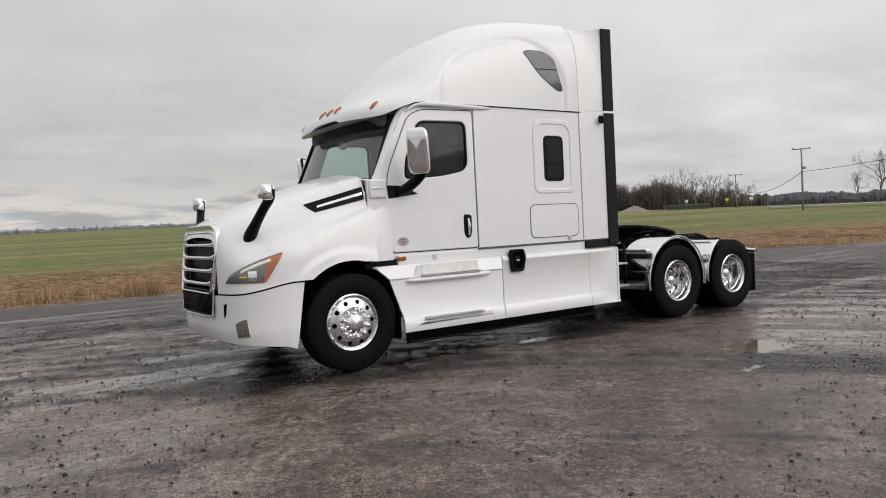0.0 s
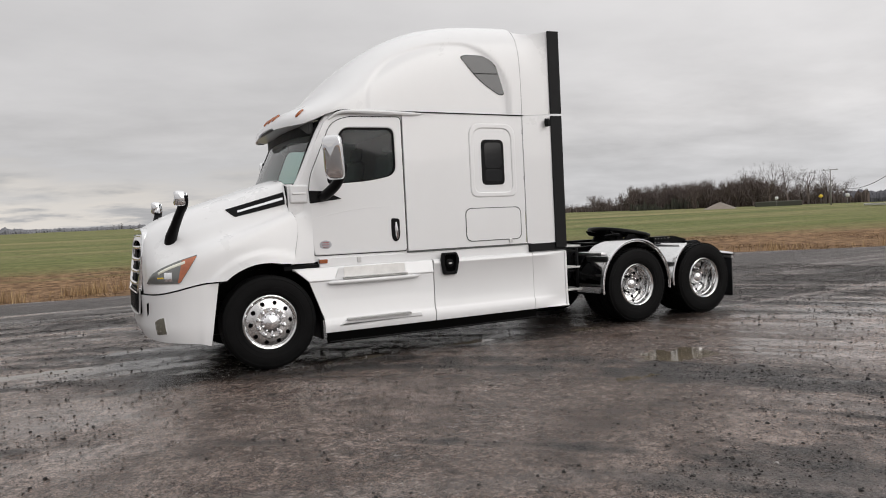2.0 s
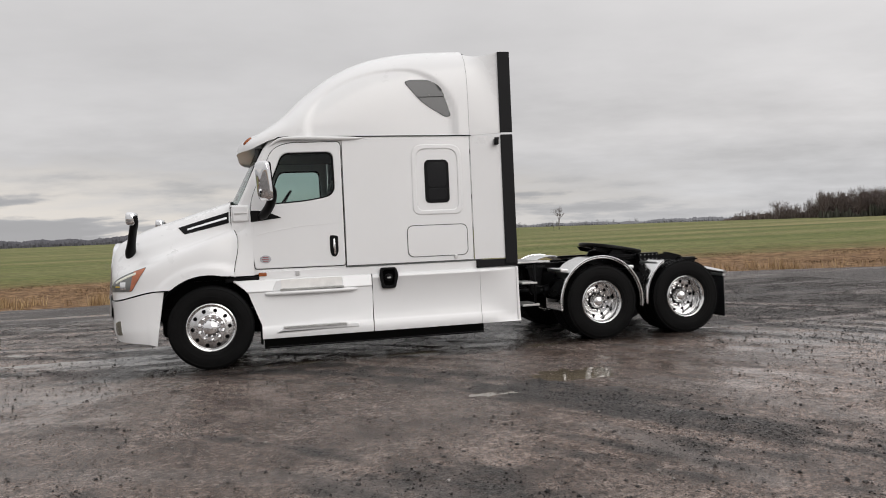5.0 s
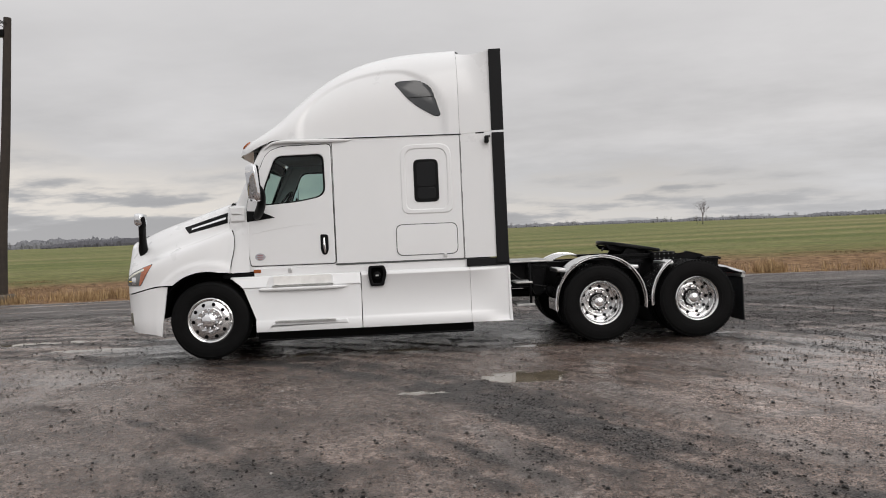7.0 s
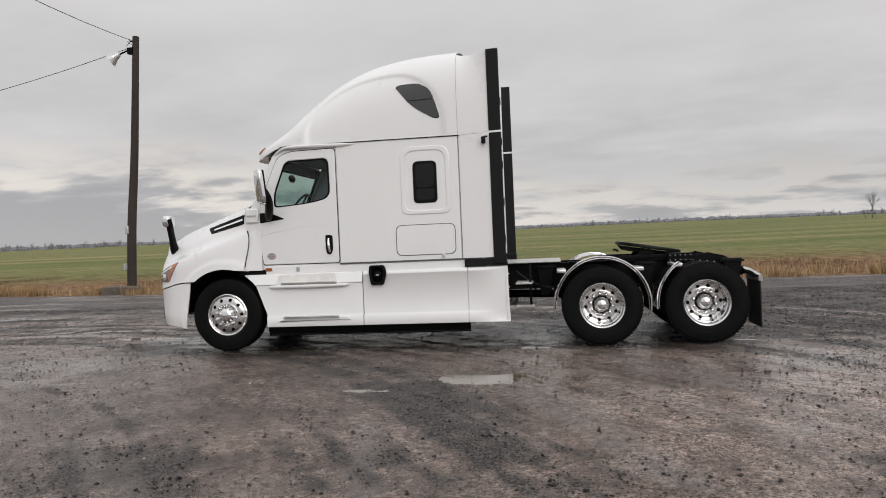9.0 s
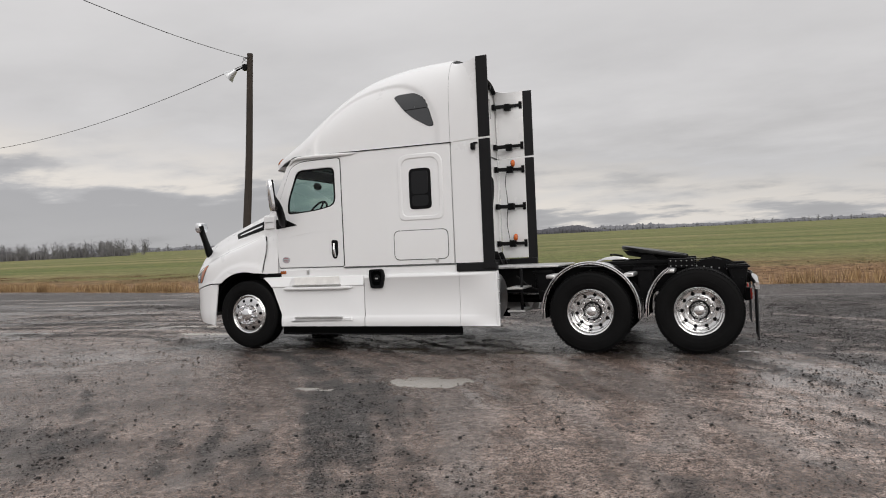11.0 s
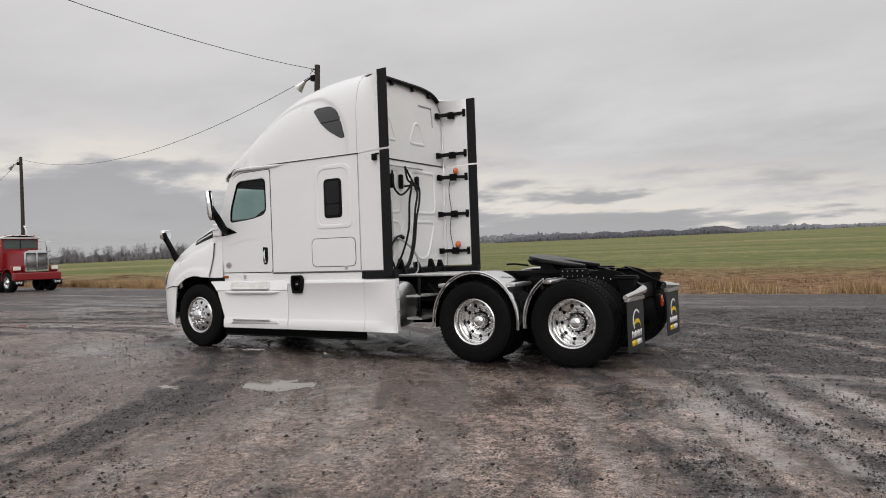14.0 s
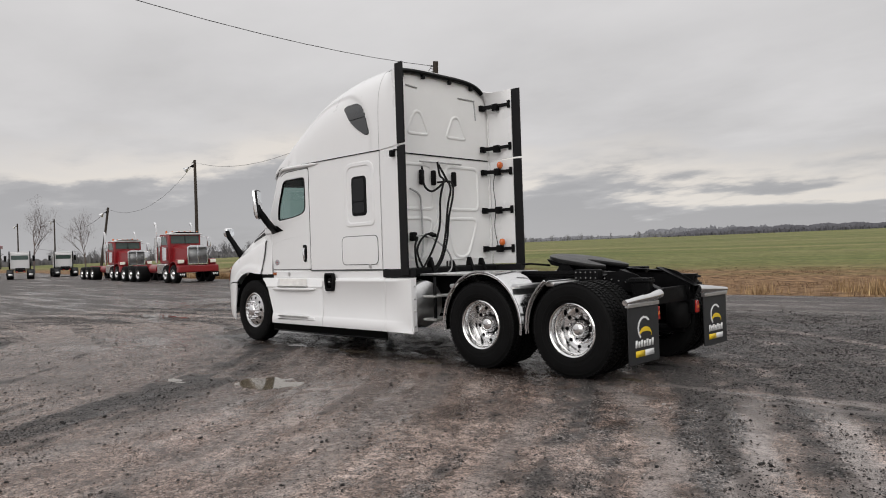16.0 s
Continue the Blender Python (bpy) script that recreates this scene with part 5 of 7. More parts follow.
        part("lamp_bracket", sides(box(6.90, 6.95, -0.50, -0.42, 0.70, 0.88, 0.005)), STEEL_BLACK, tl)
    # fifth wheel coupling
    fw = new("fifth_wheel")
    fw.parent = truck
    outline = [(0.48 * math.cos(radians(a)), 0.48 * math.sin(radians(a))) for a in range(68, 293, 9)]
    outline = [(x - 0.05, y) for x, y in outline] + [(0.30, -0.44), (0.50, -0.36), (0.56, -0.27), (0.52, -0.22), (0.10, -0.06), (0.05, 0.0), (0.10, 0.06), (0.52, 0.22), (0.56, 0.27), (0.50, 0.36), (0.30, 0.44)]
    outline = [(0.80 * x, 0.95 * y) for x, y in outline]
    tilt = Matrix.Translation((5.82, 0, 1.215)) @ Matrix.Rotation(radians(10), 4, "Y")
    part("top_plate", plate(outline, 0.05, bevel=0.014, m=tilt), GREASE, fw, "greasy black coupling plate")
    for s in (-1, 1):
        skirtb = bmesh.new()
        merge(skirtb, plate([(-0.30, -0.09), (0.34, -0.10), (0.40, -0.03), (-0.37, -0.03)], 0.03, m=tilt @ on_side(s * 0.28)))
        merge(skirtb, plate([(0.24, -0.03), (0.49, -0.08), (0.48, -0.12), (0.24, -0.1)], 0.12, m=tilt @ on_side(s * 0.30)))
        merge(skirtb, plate([(5.62, 1.06), (5.94, 1.06), (5.84, 1.19), (5.72, 1.19)], 0.05, bevel=0.006, m=on_side(s * 0.37)))
        part("plate_rib", skirtb, STEEL_BLACK, fw)
    slide = box(5.25, 6.25, -0.48, 0.48, 1.052, 1.075, 0.004)
    for s in (-1, 1):
        box(5.2, 6.3, s * 0.50, s * 0.40, 1.07, 1.11, 0.006, bm=slide)
        box(6.04, 6.36, s * 0.59, s * 0.48, 1.0, 1.125, 0.012, bm=slide)
    sb = part("slider_base", slide, STEEL_BLACK, fw)
    for s in (-1, 1):
        for k in range(5):
            for z in (1.03, 1.095):
                b = bmesh.new()
                bmesh.ops.create_uvsphere(b, u_segments=8, v_segments=6, radius=0.008, matrix=Matrix.Translation((6.07 + k * 0.065, s * 0.592, z)))
                part("bolt", b, GREY_CABLE, sb)
    part("release_handle", tube([(5.42, -0.20, 1.17), (5.36, -0.50, 1.20), (5.33, -0.64, 1.20)], 0.014, 6), STEEL_BLACK, fw)

    # wheels
    tyre_prof = [(0.292, -0.105), (0.300, -0.125), (0.34, -0.138), (0.41, -0.140), (0.455, -0.134), (0.475, -0.128), (0.497, -0.118), (0.503, -0.105), (0.503, -0.064), (0.490, -0.062), (0.490, -0.052), (0.503, -0.05), (0.503, -0.006), (0.490, -0.004), (0.490, 0.004), (0.503, 0.006), (0.503, 0.05), (0.490, 0.052), (0.490, 0.062), (0.503, 0.064), (0.503, 0.105), (0.497, 0.118), (0.475, 0.128), (0.455, 0.134), (0.41, 0.140), (0.34, 0.138), (0.300, 0.125), (0.292, 0.105)]

    def tyre_mesh(lugs):
        bm = revolve(tyre_prof, 72)
        for r in (0.46, 0.37, 0.325):
            for s in (-1, 1):
                y = s * (0.1345 if r > 0.4 else 0.1395)
                merge(bm, revolve([(r, y), (r + 0.004, y + s * 0.002), (r + 0.008, y)], 72))
        if lugs:
            n = 68
            for i in range(n):
                a = 2 * math.pi * i / n
                for y0, y1, off in ((-0.122, -0.068, 0), (-0.047, -0.010, 0.4), (0.010, 0.047, 0.1), (0.068, 0.122, 0.5)):
                    lug = box(-0.0165, 0.0165, y0, y1, 0.494, 0.514 if abs(y0 + y1) < 0.1 else 0.511, 0.003, 1)
                    merge(bm, lug, Matrix.Rotation(a + off * 2 * math.pi / n, 4, "Y"))
        return finish(bm, "tyre", RUBBER)
    tyre_front, tyre_drive = tyre_mesh(False), tyre_mesh(True)

    # front rim: face pushed outwards
    rim_prof_f = [(0.288, -0.10), (0.292, -0.118), (0.281, -0.124), (0.268, -0.118), (0.262, -0.10), (0.262, -0.085)]
    face_f = [(0.262, -0.10), (0.250, -0.112), (0.205, -0.128), (0.165, -0.136), (0.160, -0.142), (0.110, -0.142), (0.105, -0.135)]
    rim_prof_r = [(0.288, -0.10), (0.293, -0.118), (0.283, -0.126), (0.272, -0.120), (0.262, -0.10), (0.258, -0.05), (0.250, -0.045), (0.245, 0.08), (0.240, 0.11)]
    face_r = [(0.242, 0.105), (0.205, 0.115), (0.165, 0.110), (0.160, 0.104), (0.115, 0.104), (0.110, 0.09)]

    def rim_mesh(prof, name):
        return finish(thick(revolve(prof, 64), 0.003), name, ALU)

    def holed(prof, r_hole, hr, name):
        """Disc with ten hand holes cut by leaving out the cells under them."""
        n, rings = 160, 26
        rs = [spline([(p[0], p[1]) for p in prof], i / rings) for i in range(rings + 1)]
        bm = bmesh.new()
        vs = [[bm.verts.new((r * math.sin(2 * math.pi * j / n), y, r * math.cos(2 * math.pi * j / n))) for j in range(n)] for r, y in rs]
        for i in range(rings):
            for j in range(n):
                rm = (rs[i][0] + rs[i + 1][0]) / 2
                am = 2 * math.pi * (j + 0.5) / n
                step = 2 * math.pi / 10
                da = (am / step - round(am / step)) * step
                if math.hypot(rm - r_hole, da * rm) < hr:
                    continue
                bm.faces.new((vs[i][j], vs[i + 1][j], vs[i + 1][(j + 1) % n], vs[i][(j + 1) % n]))
        loose = [v for v in bm.verts if not v.link_faces]
        bmesh.ops.delete(bm, geom=loose, context="VERTS")
        # snap the rims of the holes to circles
        for e in [e for e in bm.edges if e.is_boundary]:
            for v in e.verts:
                r = math.hypot(v.co.x, v.co.z)
                a = math.atan2(v.co.x, v.co.z)
                step = 2 * math.pi / 10
                da = (a / step - round(a / step)) * step
                d = math.hypot(r - r_hole, da * r_hole)
                if d < hr * 1.6 and d > 1e-4:
                    f = hr / d
                    r2, a2 = r_hole + (r - r_hole) * f, round(a / step) * step + da * f
                    v.co.x, v.co.z = r2 * math.sin(a2), r2 * math.cos(a2)
        return finish(thick(bm, 0.012), name, ALU_DISC)
    rim_f, rim_r = rim_mesh(rim_prof_f, "rim"), rim_mesh(rim_prof_r, "rim")
    disc_f, disc_r = holed(face_f, 0.213, 0.024, "wheel_disc"), holed(face_r, 0.205, 0.025, "wheel_disc")
    dark_disc = finish(revolve([(0.001, 0.0), (0.255, 0.0)], 40), "brake_drum", STEEL_BLACK)
    nut = bmesh.new()
    merge(nut, revolve([(0.0245, 0.0), (0.0235, -0.02), (0.019, -0.025), (0.0185, -0.052), (0.013, -0.064), (0.001, -0.067)], 12))
    nut_mesh = finish(nut, "lug_nut", CHROME)
    hub_f = finish(revolve([(0.110, -0.13), (0.105, -0.165), (0.098, -0.175), (0.085, -0.19), (0.055, -0.203), (0.001, -0.208)], 40), "hub_cap", CHROME)
    hub_r = finish(revolve([(0.112, 0.10), (0.110, 0.085), (0.100, 0.078), (0.099, 0.040), (0.093, 0.012), (0.078, -0.014), (0.054, -0.032), (0.028, -0.040), (0.001, -0.042)], 40), "hub_cap", ALU)
    flange = finish(revolve([(0.108, -0.137), (0.112, -0.147), (0.160, -0.147), (0.164, -0.137)], 40), "hub_flange", CHROME)
    hub_ring = finish(revolve([(0.118, 0.105), (0.116, 0.075), (0.105, 0.07), (0.10, 0.09)], 40), "hub", STEEL_BLACK)

    def wheel(name, x, y, z, s, front, inner=False, label=""):
        w = new(name)
        w.parent = truck
        w.matrix_basis = pose(x, s * y, z, 0, 0, 0 if s < 0 else 180) @ pose(0, 0, 0, 0, random.uniform(0, 60), 0)
        w["label"] = label

        def put(me, at=None):
            ob = new(me.name, me)
            ob.parent = w
            if at is not None:
                ob.matrix_basis = at
            return ob
        put(tyre_front if front else tyre_drive)
        put(rim_f if front else rim_r)
        if inner:
            put(dark_disc, pose(0, -0.02, 0))
            return
        put(disc_f if front else disc_r)
        put(dark_disc, pose(0, -0.06 if front else 0.13, 0))
        put(hub_f if front else hub_r)
        put(flange if front else hub_ring)
        for i in range(10):
            a = 2 * math.pi * (i + 0.5) / 10
            put(nut_mesh, Matrix.Translation((0.14 * math.sin(a), -0.14 if front else 0.106, 0.14 * math.cos(a))))
    for s in (-1, 1):
        wheel("front_wheel", 0.016, 1.055, 0.514, s, True, label="front wheel with polished ten-hole rim")
        for x in (5.12, 6.405):
            wheel("drive_wheel", x, 1.085, 0.503, s, False, label="deep-dish polished drive wheel")
            wheel("inner_drive_wheel", x, 0.755, 0.503, s, False, True, label="inner dual drive wheel")
    return truck


truck = build_truck()


# ---- ground ----
EDGE = [(-200, 34.0), (-120, 28.0), (-80, 22.5), (-45, 18.2), (-30, 17.0), (-15, 14.4), (-8, 12.9), (0, 12.4), (6, 12.0), (12, 11.4), (16, 10.4), (22, 6.6), (30, 1.0), (60, -20), (200, -110)]


def edge_y(x):
    return table(EDGE, x)[0]


def lot_z(x):
    return 0.005 * min(max(-x - 14, 0.0), 90.0) * (1 if x < -22 else (-x - 14) / 8 if x < -14 else 0)


def land_z(x, y):
    d = y - edge_y(x)
    if d <= 0:
        return lot_z(x)
    k = min(d / 60, 1.0)
    rise = 0.0154 * d * min(1.0, d / 12) - (0.0071 * max(x, 0.0) - 0.002 * max(-x, 0.0)) * k
    return rise + lot_z(x) * (1 - min(d / 150, 1.0))


def lot_fn(u, v):
    x = -120 + 200 * u
    return (x, edge_y(x) + (-45 - edge_y(x)) * v, lot_z(x))


TURN_X, TURN_Y = -6.0, -11.6      # the wheel tracks bend round this point
PUDDLES = [(3.78, -3.25, 0.38, 0.25, 0.020), (2.75, -3.80, 0.30, 0.10, 0.013), (4.25, -1.22, 0.34, 0.08, 0.013), (1.0, -1.10, 0.40, 0.10, 0.014), (2.5, -1.05, 0.35, 0.08, 0.013),
           (-2.2, 0.55, 0.8, 0.13, 0.015), (-4.2, 1.7, 1.5, 0.26, 0.015), (-7.0, 0.3, 1.9, 0.42, 0.016), (-10.8, 2.9, 2.2, 0.35, 0.016), (-8.5, 4.6, 2.4, 0.3, 0.015), (6.95, -0.9, 0.3, 0.07, 0.013), (5.4, 2.4, 0.8, 0.12, 0.013)]
WATER_Z = -0.0115


def lot_form(x, y):
    """Mud share and height of the lot at a place."""
    dx, dy = x - TURN_X, y - TURN_Y
    r = math.hypot(dx, dy) + 0.5 * noise.noise((x * 0.3, y * 0.3, 1.0))
    s = math.atan2(dx, dy) * 12.0
    wide = 0.75 * noise.noise((r * 1.3, s * 0.06, 0.0)) + 0.75 * noise.noise((r * 2.8, s * 0.11, 4.0)) + 0.5 * noise.noise((r * 5.5, s * 0.22, 14.0))
    fine = noise.noise((r * 7.0, s * 0.5, 9.0))
    gravel = smoothstep(16.5, 20.5, r + 1.2 * noise.noise((x * 0.5, y * 0.5, 6.0))) * 0.45
    broken = 0.40 * noise.noise((x * 2.6, y * 2.6, 2.0)) + 0.45 * noise.noise((x * 7.0, y * 7.0, 2.5))
    smooth_zone = 0.5 * (1 - smoothstep(4.2, 6.2, math.hypot((x + 0.2) * 0.75, y + 4.2)))
    strip = 0.7 * smoothstep(7.0, 8.2, x) * math.exp(-((y + 0.98 - 0.02 * (x - 8)) / 0.16) ** 2) + 0.5 * smoothstep(6.9, 7.6, x) * math.exp(-((y + 1.45 + 0.10 * (x - 8)) / 0.12) ** 2)
    stony = 0.75 * math.exp(-((x - 2.3) / 1.7) ** 2 - ((y + 6.1) / 0.8) ** 2) + 0.35 * math.exp(-((x - 3.4) / 0.8) ** 2 - ((y + 4.7) / 0.8) ** 2)
    mud = smoothstep(-0.50, 0.45, strip + 1.15 * wide + 0.5 * fine + broken - stony - 0.02 - gravel + smooth_zone + 0.22 * smoothstep(3.5, 7.0, x) * (1 - smoothstep(-3.0, -1.4, y)) * smoothstep(-7.5, -5.5, y))
    z = -0.010 * mud + 0.005 * wide + 0.0035 * fine * (1 - 0.5 * mud)
    lump = noise.noise((x * 9, y * 9, 3.0)) * 0.007 + noise.noise((x * 21, y * 21, 7.0)) * 0.008
    z += lump * (1.0 - 0.62 * mud) + 0.004
    for px, py, rx, ry, deep in PUDDLES:
        ex, ey = (x - px) / rx, (y - py) / ry
        q = ex * ex + ey * ey
        if q < 5:
            z -= deep * math.exp(-q * 0.9) * (1 + 0.7 * noise.noise((x * 5, y * 5, 12.0)) + 0.55 * noise.noise((x * 13, y * 13, 15.0)))
    z += 0.012 * math.exp(-((x - 0.01) / 0.30) ** 2 - ((y + 1.07) / 0.22) ** 2)     # mud heaped round the steered tyre
    return mud, z


def wet_and_shade(x, y):
    """Wet of the lot's lower strip, and the truck's shade painted beneath and round it."""
    # a holds the shade painted over the truck's footprint; b and c are wet
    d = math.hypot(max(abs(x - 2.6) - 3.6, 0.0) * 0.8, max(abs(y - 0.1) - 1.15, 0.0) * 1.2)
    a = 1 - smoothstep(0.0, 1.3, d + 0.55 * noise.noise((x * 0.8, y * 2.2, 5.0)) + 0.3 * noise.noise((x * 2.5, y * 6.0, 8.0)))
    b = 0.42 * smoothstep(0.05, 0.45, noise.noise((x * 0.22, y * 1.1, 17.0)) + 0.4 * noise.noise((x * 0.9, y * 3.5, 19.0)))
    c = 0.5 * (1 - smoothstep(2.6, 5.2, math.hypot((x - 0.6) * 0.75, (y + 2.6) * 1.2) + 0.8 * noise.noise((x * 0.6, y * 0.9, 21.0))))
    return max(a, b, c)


def water_film(x, y):
    """Share of the thin sheets of water that lie in the wheel tracks and on the lower ground by the truck's nose."""
    dx, dy = x - TURN_X, y - TURN_Y
    r, a = math.hypot(dx, dy) + 0.3 * noise.noise((x * 0.4, y * 0.4, 41.0)), math.atan2(dx, dy) * 12.0
    rear = smoothstep(2.4, 4.6, x) * smoothstep(12.0, 9.0, x) * smoothstep(-6.2, -4.8, y) * smoothstep(-0.9, -2.0, y)
    nose = smoothstep(1.2, -1.0, x) * smoothstep(-1.6, -0.3, y) * smoothstep(9.5, 6.5, y)
    rows = noise.noise((r * 3.2, a * 0.22, 43.0)) + 0.6 * noise.noise((r * 7.5, a * 0.6, 44.0)) + 0.35 * noise.noise((x * 5.0, y * 5.0, 45.0))
    lanes = noise.noise((x * 0.35, y * 1.9, 47.0)) + 0.6 * noise.noise((x * 0.9, y * 4.6, 48.0)) + 0.3 * noise.noise((x * 4.0, y * 6.0, 49.0))
    apron = 0.95 * math.exp(-(((x + 1.6) / 2.1) ** 2 + ((y + 2.6) / 1.5) ** 2)) * smoothstep(-0.3, 0.4, noise.noise((x * 0.8, y * 1.2, 51.0)) + 0.5 * noise.noise((x * 3.5, y * 3.5, 52.0)) + 0.2)
    side = 0.6 * smoothstep(-1.75, -1.15, y) * smoothstep(0.6, -0.4, y) * smoothstep(-0.6, 0.4, x) * smoothstep(7.6, 6.8, x) * smoothstep(0.0, 0.35, noise.noise((x * 1.3, y * 4.0, 53.0)) + 0.4 * noise.noise((x * 5.0, y * 8.0, 54.0)))
    return max(rear * smoothstep(-0.12, 0.25, rows), nose * smoothstep(0.02, 0.38, lanes), apron, side)


# pale runs of drying mud: points along the run, half width, strength
PALE_RUNS = [([(8.95, -4.2), (8.5, -3.2), (8.06, -2.63), (7.44, -1.81), (7.0, -1.45)], 0.15, 0.75), ([(9.3, -4.2), (9.1, -3.3), (8.82, -2.45), (8.31, -1.33)], 0.13, 0.8),
             ([(9.75, -4.0), (9.6, -3.0), (9.2, -1.8), (8.85, -1.08)], 0.12, 0.7), ([(7.3, -1.02), (7.74, -1.0), (9.21, -0.9), (12.0, -0.75)], 0.10, 1.0), ([(8.0, -1.25), (9.2, -1.2), (12.0, -1.3)], 0.09, 0.9),
             ([(6.3, -5.2), (6.3, -4.0), (5.9, -2.9), (5.2, -2.0)], 0.22, 0.5), ([(5.0, -6.0), (4.8, -4.8), (4.2, -3.9)], 0.25, 0.45), ([(2.2, -6.8), (0.8, -5.6), (-1.5, -4.6)], 0.18, 0.4),
             ([(5.15, -6.44), (5.01, -5.71), (4.59, -4.84), (4.42, -3.86)], 0.13, 0.6),
             ([(7.19, -5.39), (6.77, -4.66), (5.96, -3.56), (5.4, -2.86)], 0.16, 0.5),
             ([(3.43, -6.7), (3.23, -5.92), (3.08, -5.16)], 0.12, 0.55),
             ([(5.31, -6.44), (4.87, -5.42), (4.17, -3.93)], 0.15, 0.5),
             ([(8.3, -5.06), (7.6, -3.76), (6.97, -2.52)], 0.13, 0.5),
             ([(6.29, -6.05), (5.56, -4.44), (4.95, -3.41)], 0.14, 0.4)]


def paleness(x, y):
    best = 0.0
    for pts, half, strength in PALE_RUNS:
        for (ax, ay), (bx, by) in zip(pts, pts[1:]):
            if not (min(ax, bx) - 0.6 < x < max(ax, bx) + 0.6 and min(ay, by) - 0.6 < y < max(ay, by) + 0.6):
                continue
            k = min(1.0, max(0.0, ((x - ax) * (bx - ax) + (y - ay) * (by - ay)) / ((bx - ax) ** 2 + (by - ay) ** 2)))
            d = math.hypot(x - ax - k * (bx - ax), y - ay - k * (by - ay)) + 0.10 * noise.noise((x * 3.0, y * 3.0, 31.0)) + 0.06 * noise.noise((x * 9.0, y * 9.0, 33.0))
            best = max(best, strength * (1 - smoothstep(half * 0.4, half * 1.05, d)))
    return best


def lot_material():
    m = bpy.data.materials.new("wet_gravel_and_mud")
    m.use_nodes = True
    nt = m.node_tree
    b = nt.nodes["Principled BSDF"]
    co = nt.nodes.new("ShaderNodeTexCoord").outputs["Object"]

    def share(name):
        n = nt.nodes.new("ShaderNodeAttribute")
        n.attribute_name = name
        return n.outputs["Fac"]

    def times(a, k):
        return mathn(nt, "MULTIPLY", a, k)

    def plus(*terms):
        total = terms[0]
        for term in terms[1:]:
            total = mathn(nt, "ADD", total, term)
        return total

    def centred(a, k):
        return times(mathn(nt, "SUBTRACT", a, 0.5), k)

    sp = nt.nodes.new("ShaderNodeSeparateXYZ")
    link(nt, co, sp.inputs[0])
    dx, dy = mathn(nt, "SUBTRACT", sp.outputs[0], TURN_X), mathn(nt, "SUBTRACT", sp.outputs[1], TURN_Y)
    rad = mathn(nt, "SQRT", plus(mathn(nt, "MULTIPLY", dx, dx), mathn(nt, "MULTIPLY", dy, dy)))
    ang = times(mathn(nt, "ARCTAN2", dx, dy), 12.0)
    rad = plus(rad, times(noise_tex(nt, co, 0.35, 2, 0.5), 0.8))
    cb = nt.nodes.new("ShaderNodeCombineXYZ")
    link(nt, rad, cb.inputs[0]), link(nt, ang, cb.inputs[1])
    streak = noise_tex(nt, mapping(nt, cb.outputs[0], (1.5, 0.14, 1)), 1.0, 5, 0.6)
    fine_streak = noise_tex(nt, mapping(nt, cb.outputs[0], (7.0, 1.6, 1)), 1.0, 5, 0.7)
    far_streak = noise_tex(nt, mapping(nt, co, (0.10, 1.1, 1), (0, 0, 0.03)), 1.0, 6, 0.7)
    blot = noise_tex(nt, co, 1.6, 6, 0.7)
    clod = noise_tex(nt, co, 13.0, 6, 0.75)
    lump = noise_tex(nt, co, 34.0, 4, 0.65)
    grit = noise_tex(nt, co, 75.0, 4, 0.75)
    vor = nt.nodes.new("ShaderNodeTexVoronoi")
    vor.inputs["Scale"].default_value = 62.0
    link(nt, co, vor.inputs["Vector"])
    sv = nt.nodes.new("ShaderNodeSeparateColor")
    link(nt, vor.outputs["Color"], sv.inputs[0])
    pebble = ramp(nt, vor.outputs["Distance"], [(0.05, 1.0), (0.55, 0.0)])
    near, wet_shade, film, pale = share("near"), share("wet_and_shade"), share("film"), share("pale")
    far_mud = ramp(nt, plus(times(far_streak, 0.75), times(clod, 0.25)), [(0.50, 0.0), (0.62, 0.6)])
    mudm = nt.nodes.new("ShaderNodeSeparateColor")
    link(nt, mixc(nt, near, far_mud, share("mud")), mudm.inputs[0])
    mud = mathn(nt, "ADD", mudm.outputs[0], plus(centred(fine_streak, 0.8), centred(clod, 0.8), centred(lump, 0.5)), True)
    # crushed stone: every pebble has its own tone
    rubble = noise_tex(nt, co, 4.5, 9, 0.85)
    tone = plus(times(sv.outputs[0], 0.30), times(grit, 0.30), times(rubble, 0.40))
    stone = ramp(nt, tone, [(0.37, (0.0065, 0.0054, 0.0052)), (0.48, (0.042, 0.035, 0.033)), (0.57, (0.115, 0.097, 0.090)), (0.68, (0.28, 0.255, 0.24))])
    # pressed mud
    mudc = ramp(nt, plus(times(blot, 0.55), times(fine_streak, 0.25), times(clod, 0.2)), [(0.42, (0.150, 0.106, 0.086)), (0.5, (0.270, 0.200, 0.168)), (0.58, (0.40, 0.310, 0.268))])
    mudc = mixc(nt, 1.0, mudc, ramp(nt, grit, [(0.40, 0.15), (0.48, 0.92), (0.57, 1.5)]), "MULTIPLY")
    mudc = mixc(nt, 1.0, mudc, ramp(nt, plus(times(clod, 0.6), times(lump, 0.4)), [(0.40, 0.55), (0.48, 0.97), (0.56, 1.18)]), "MULTIPLY")
    crack = nt.nodes.new("ShaderNodeTexVoronoi")
    crack.feature = "DISTANCE_TO_EDGE"
    crack.inputs["Scale"].default_value = 7.5
    warp = nt.nodes.new("ShaderNodeVectorMath")
    warp.operation = "ADD"
    link(nt, co, warp.inputs[0])
    link(nt, mapping(nt, noise_tex(nt, co, 4.0, 4, 0.6, 1), (0.16, 0.16, 0.0)), warp.inputs[1])
    link(nt, warp.outputs[0], crack.inputs["Vector"])
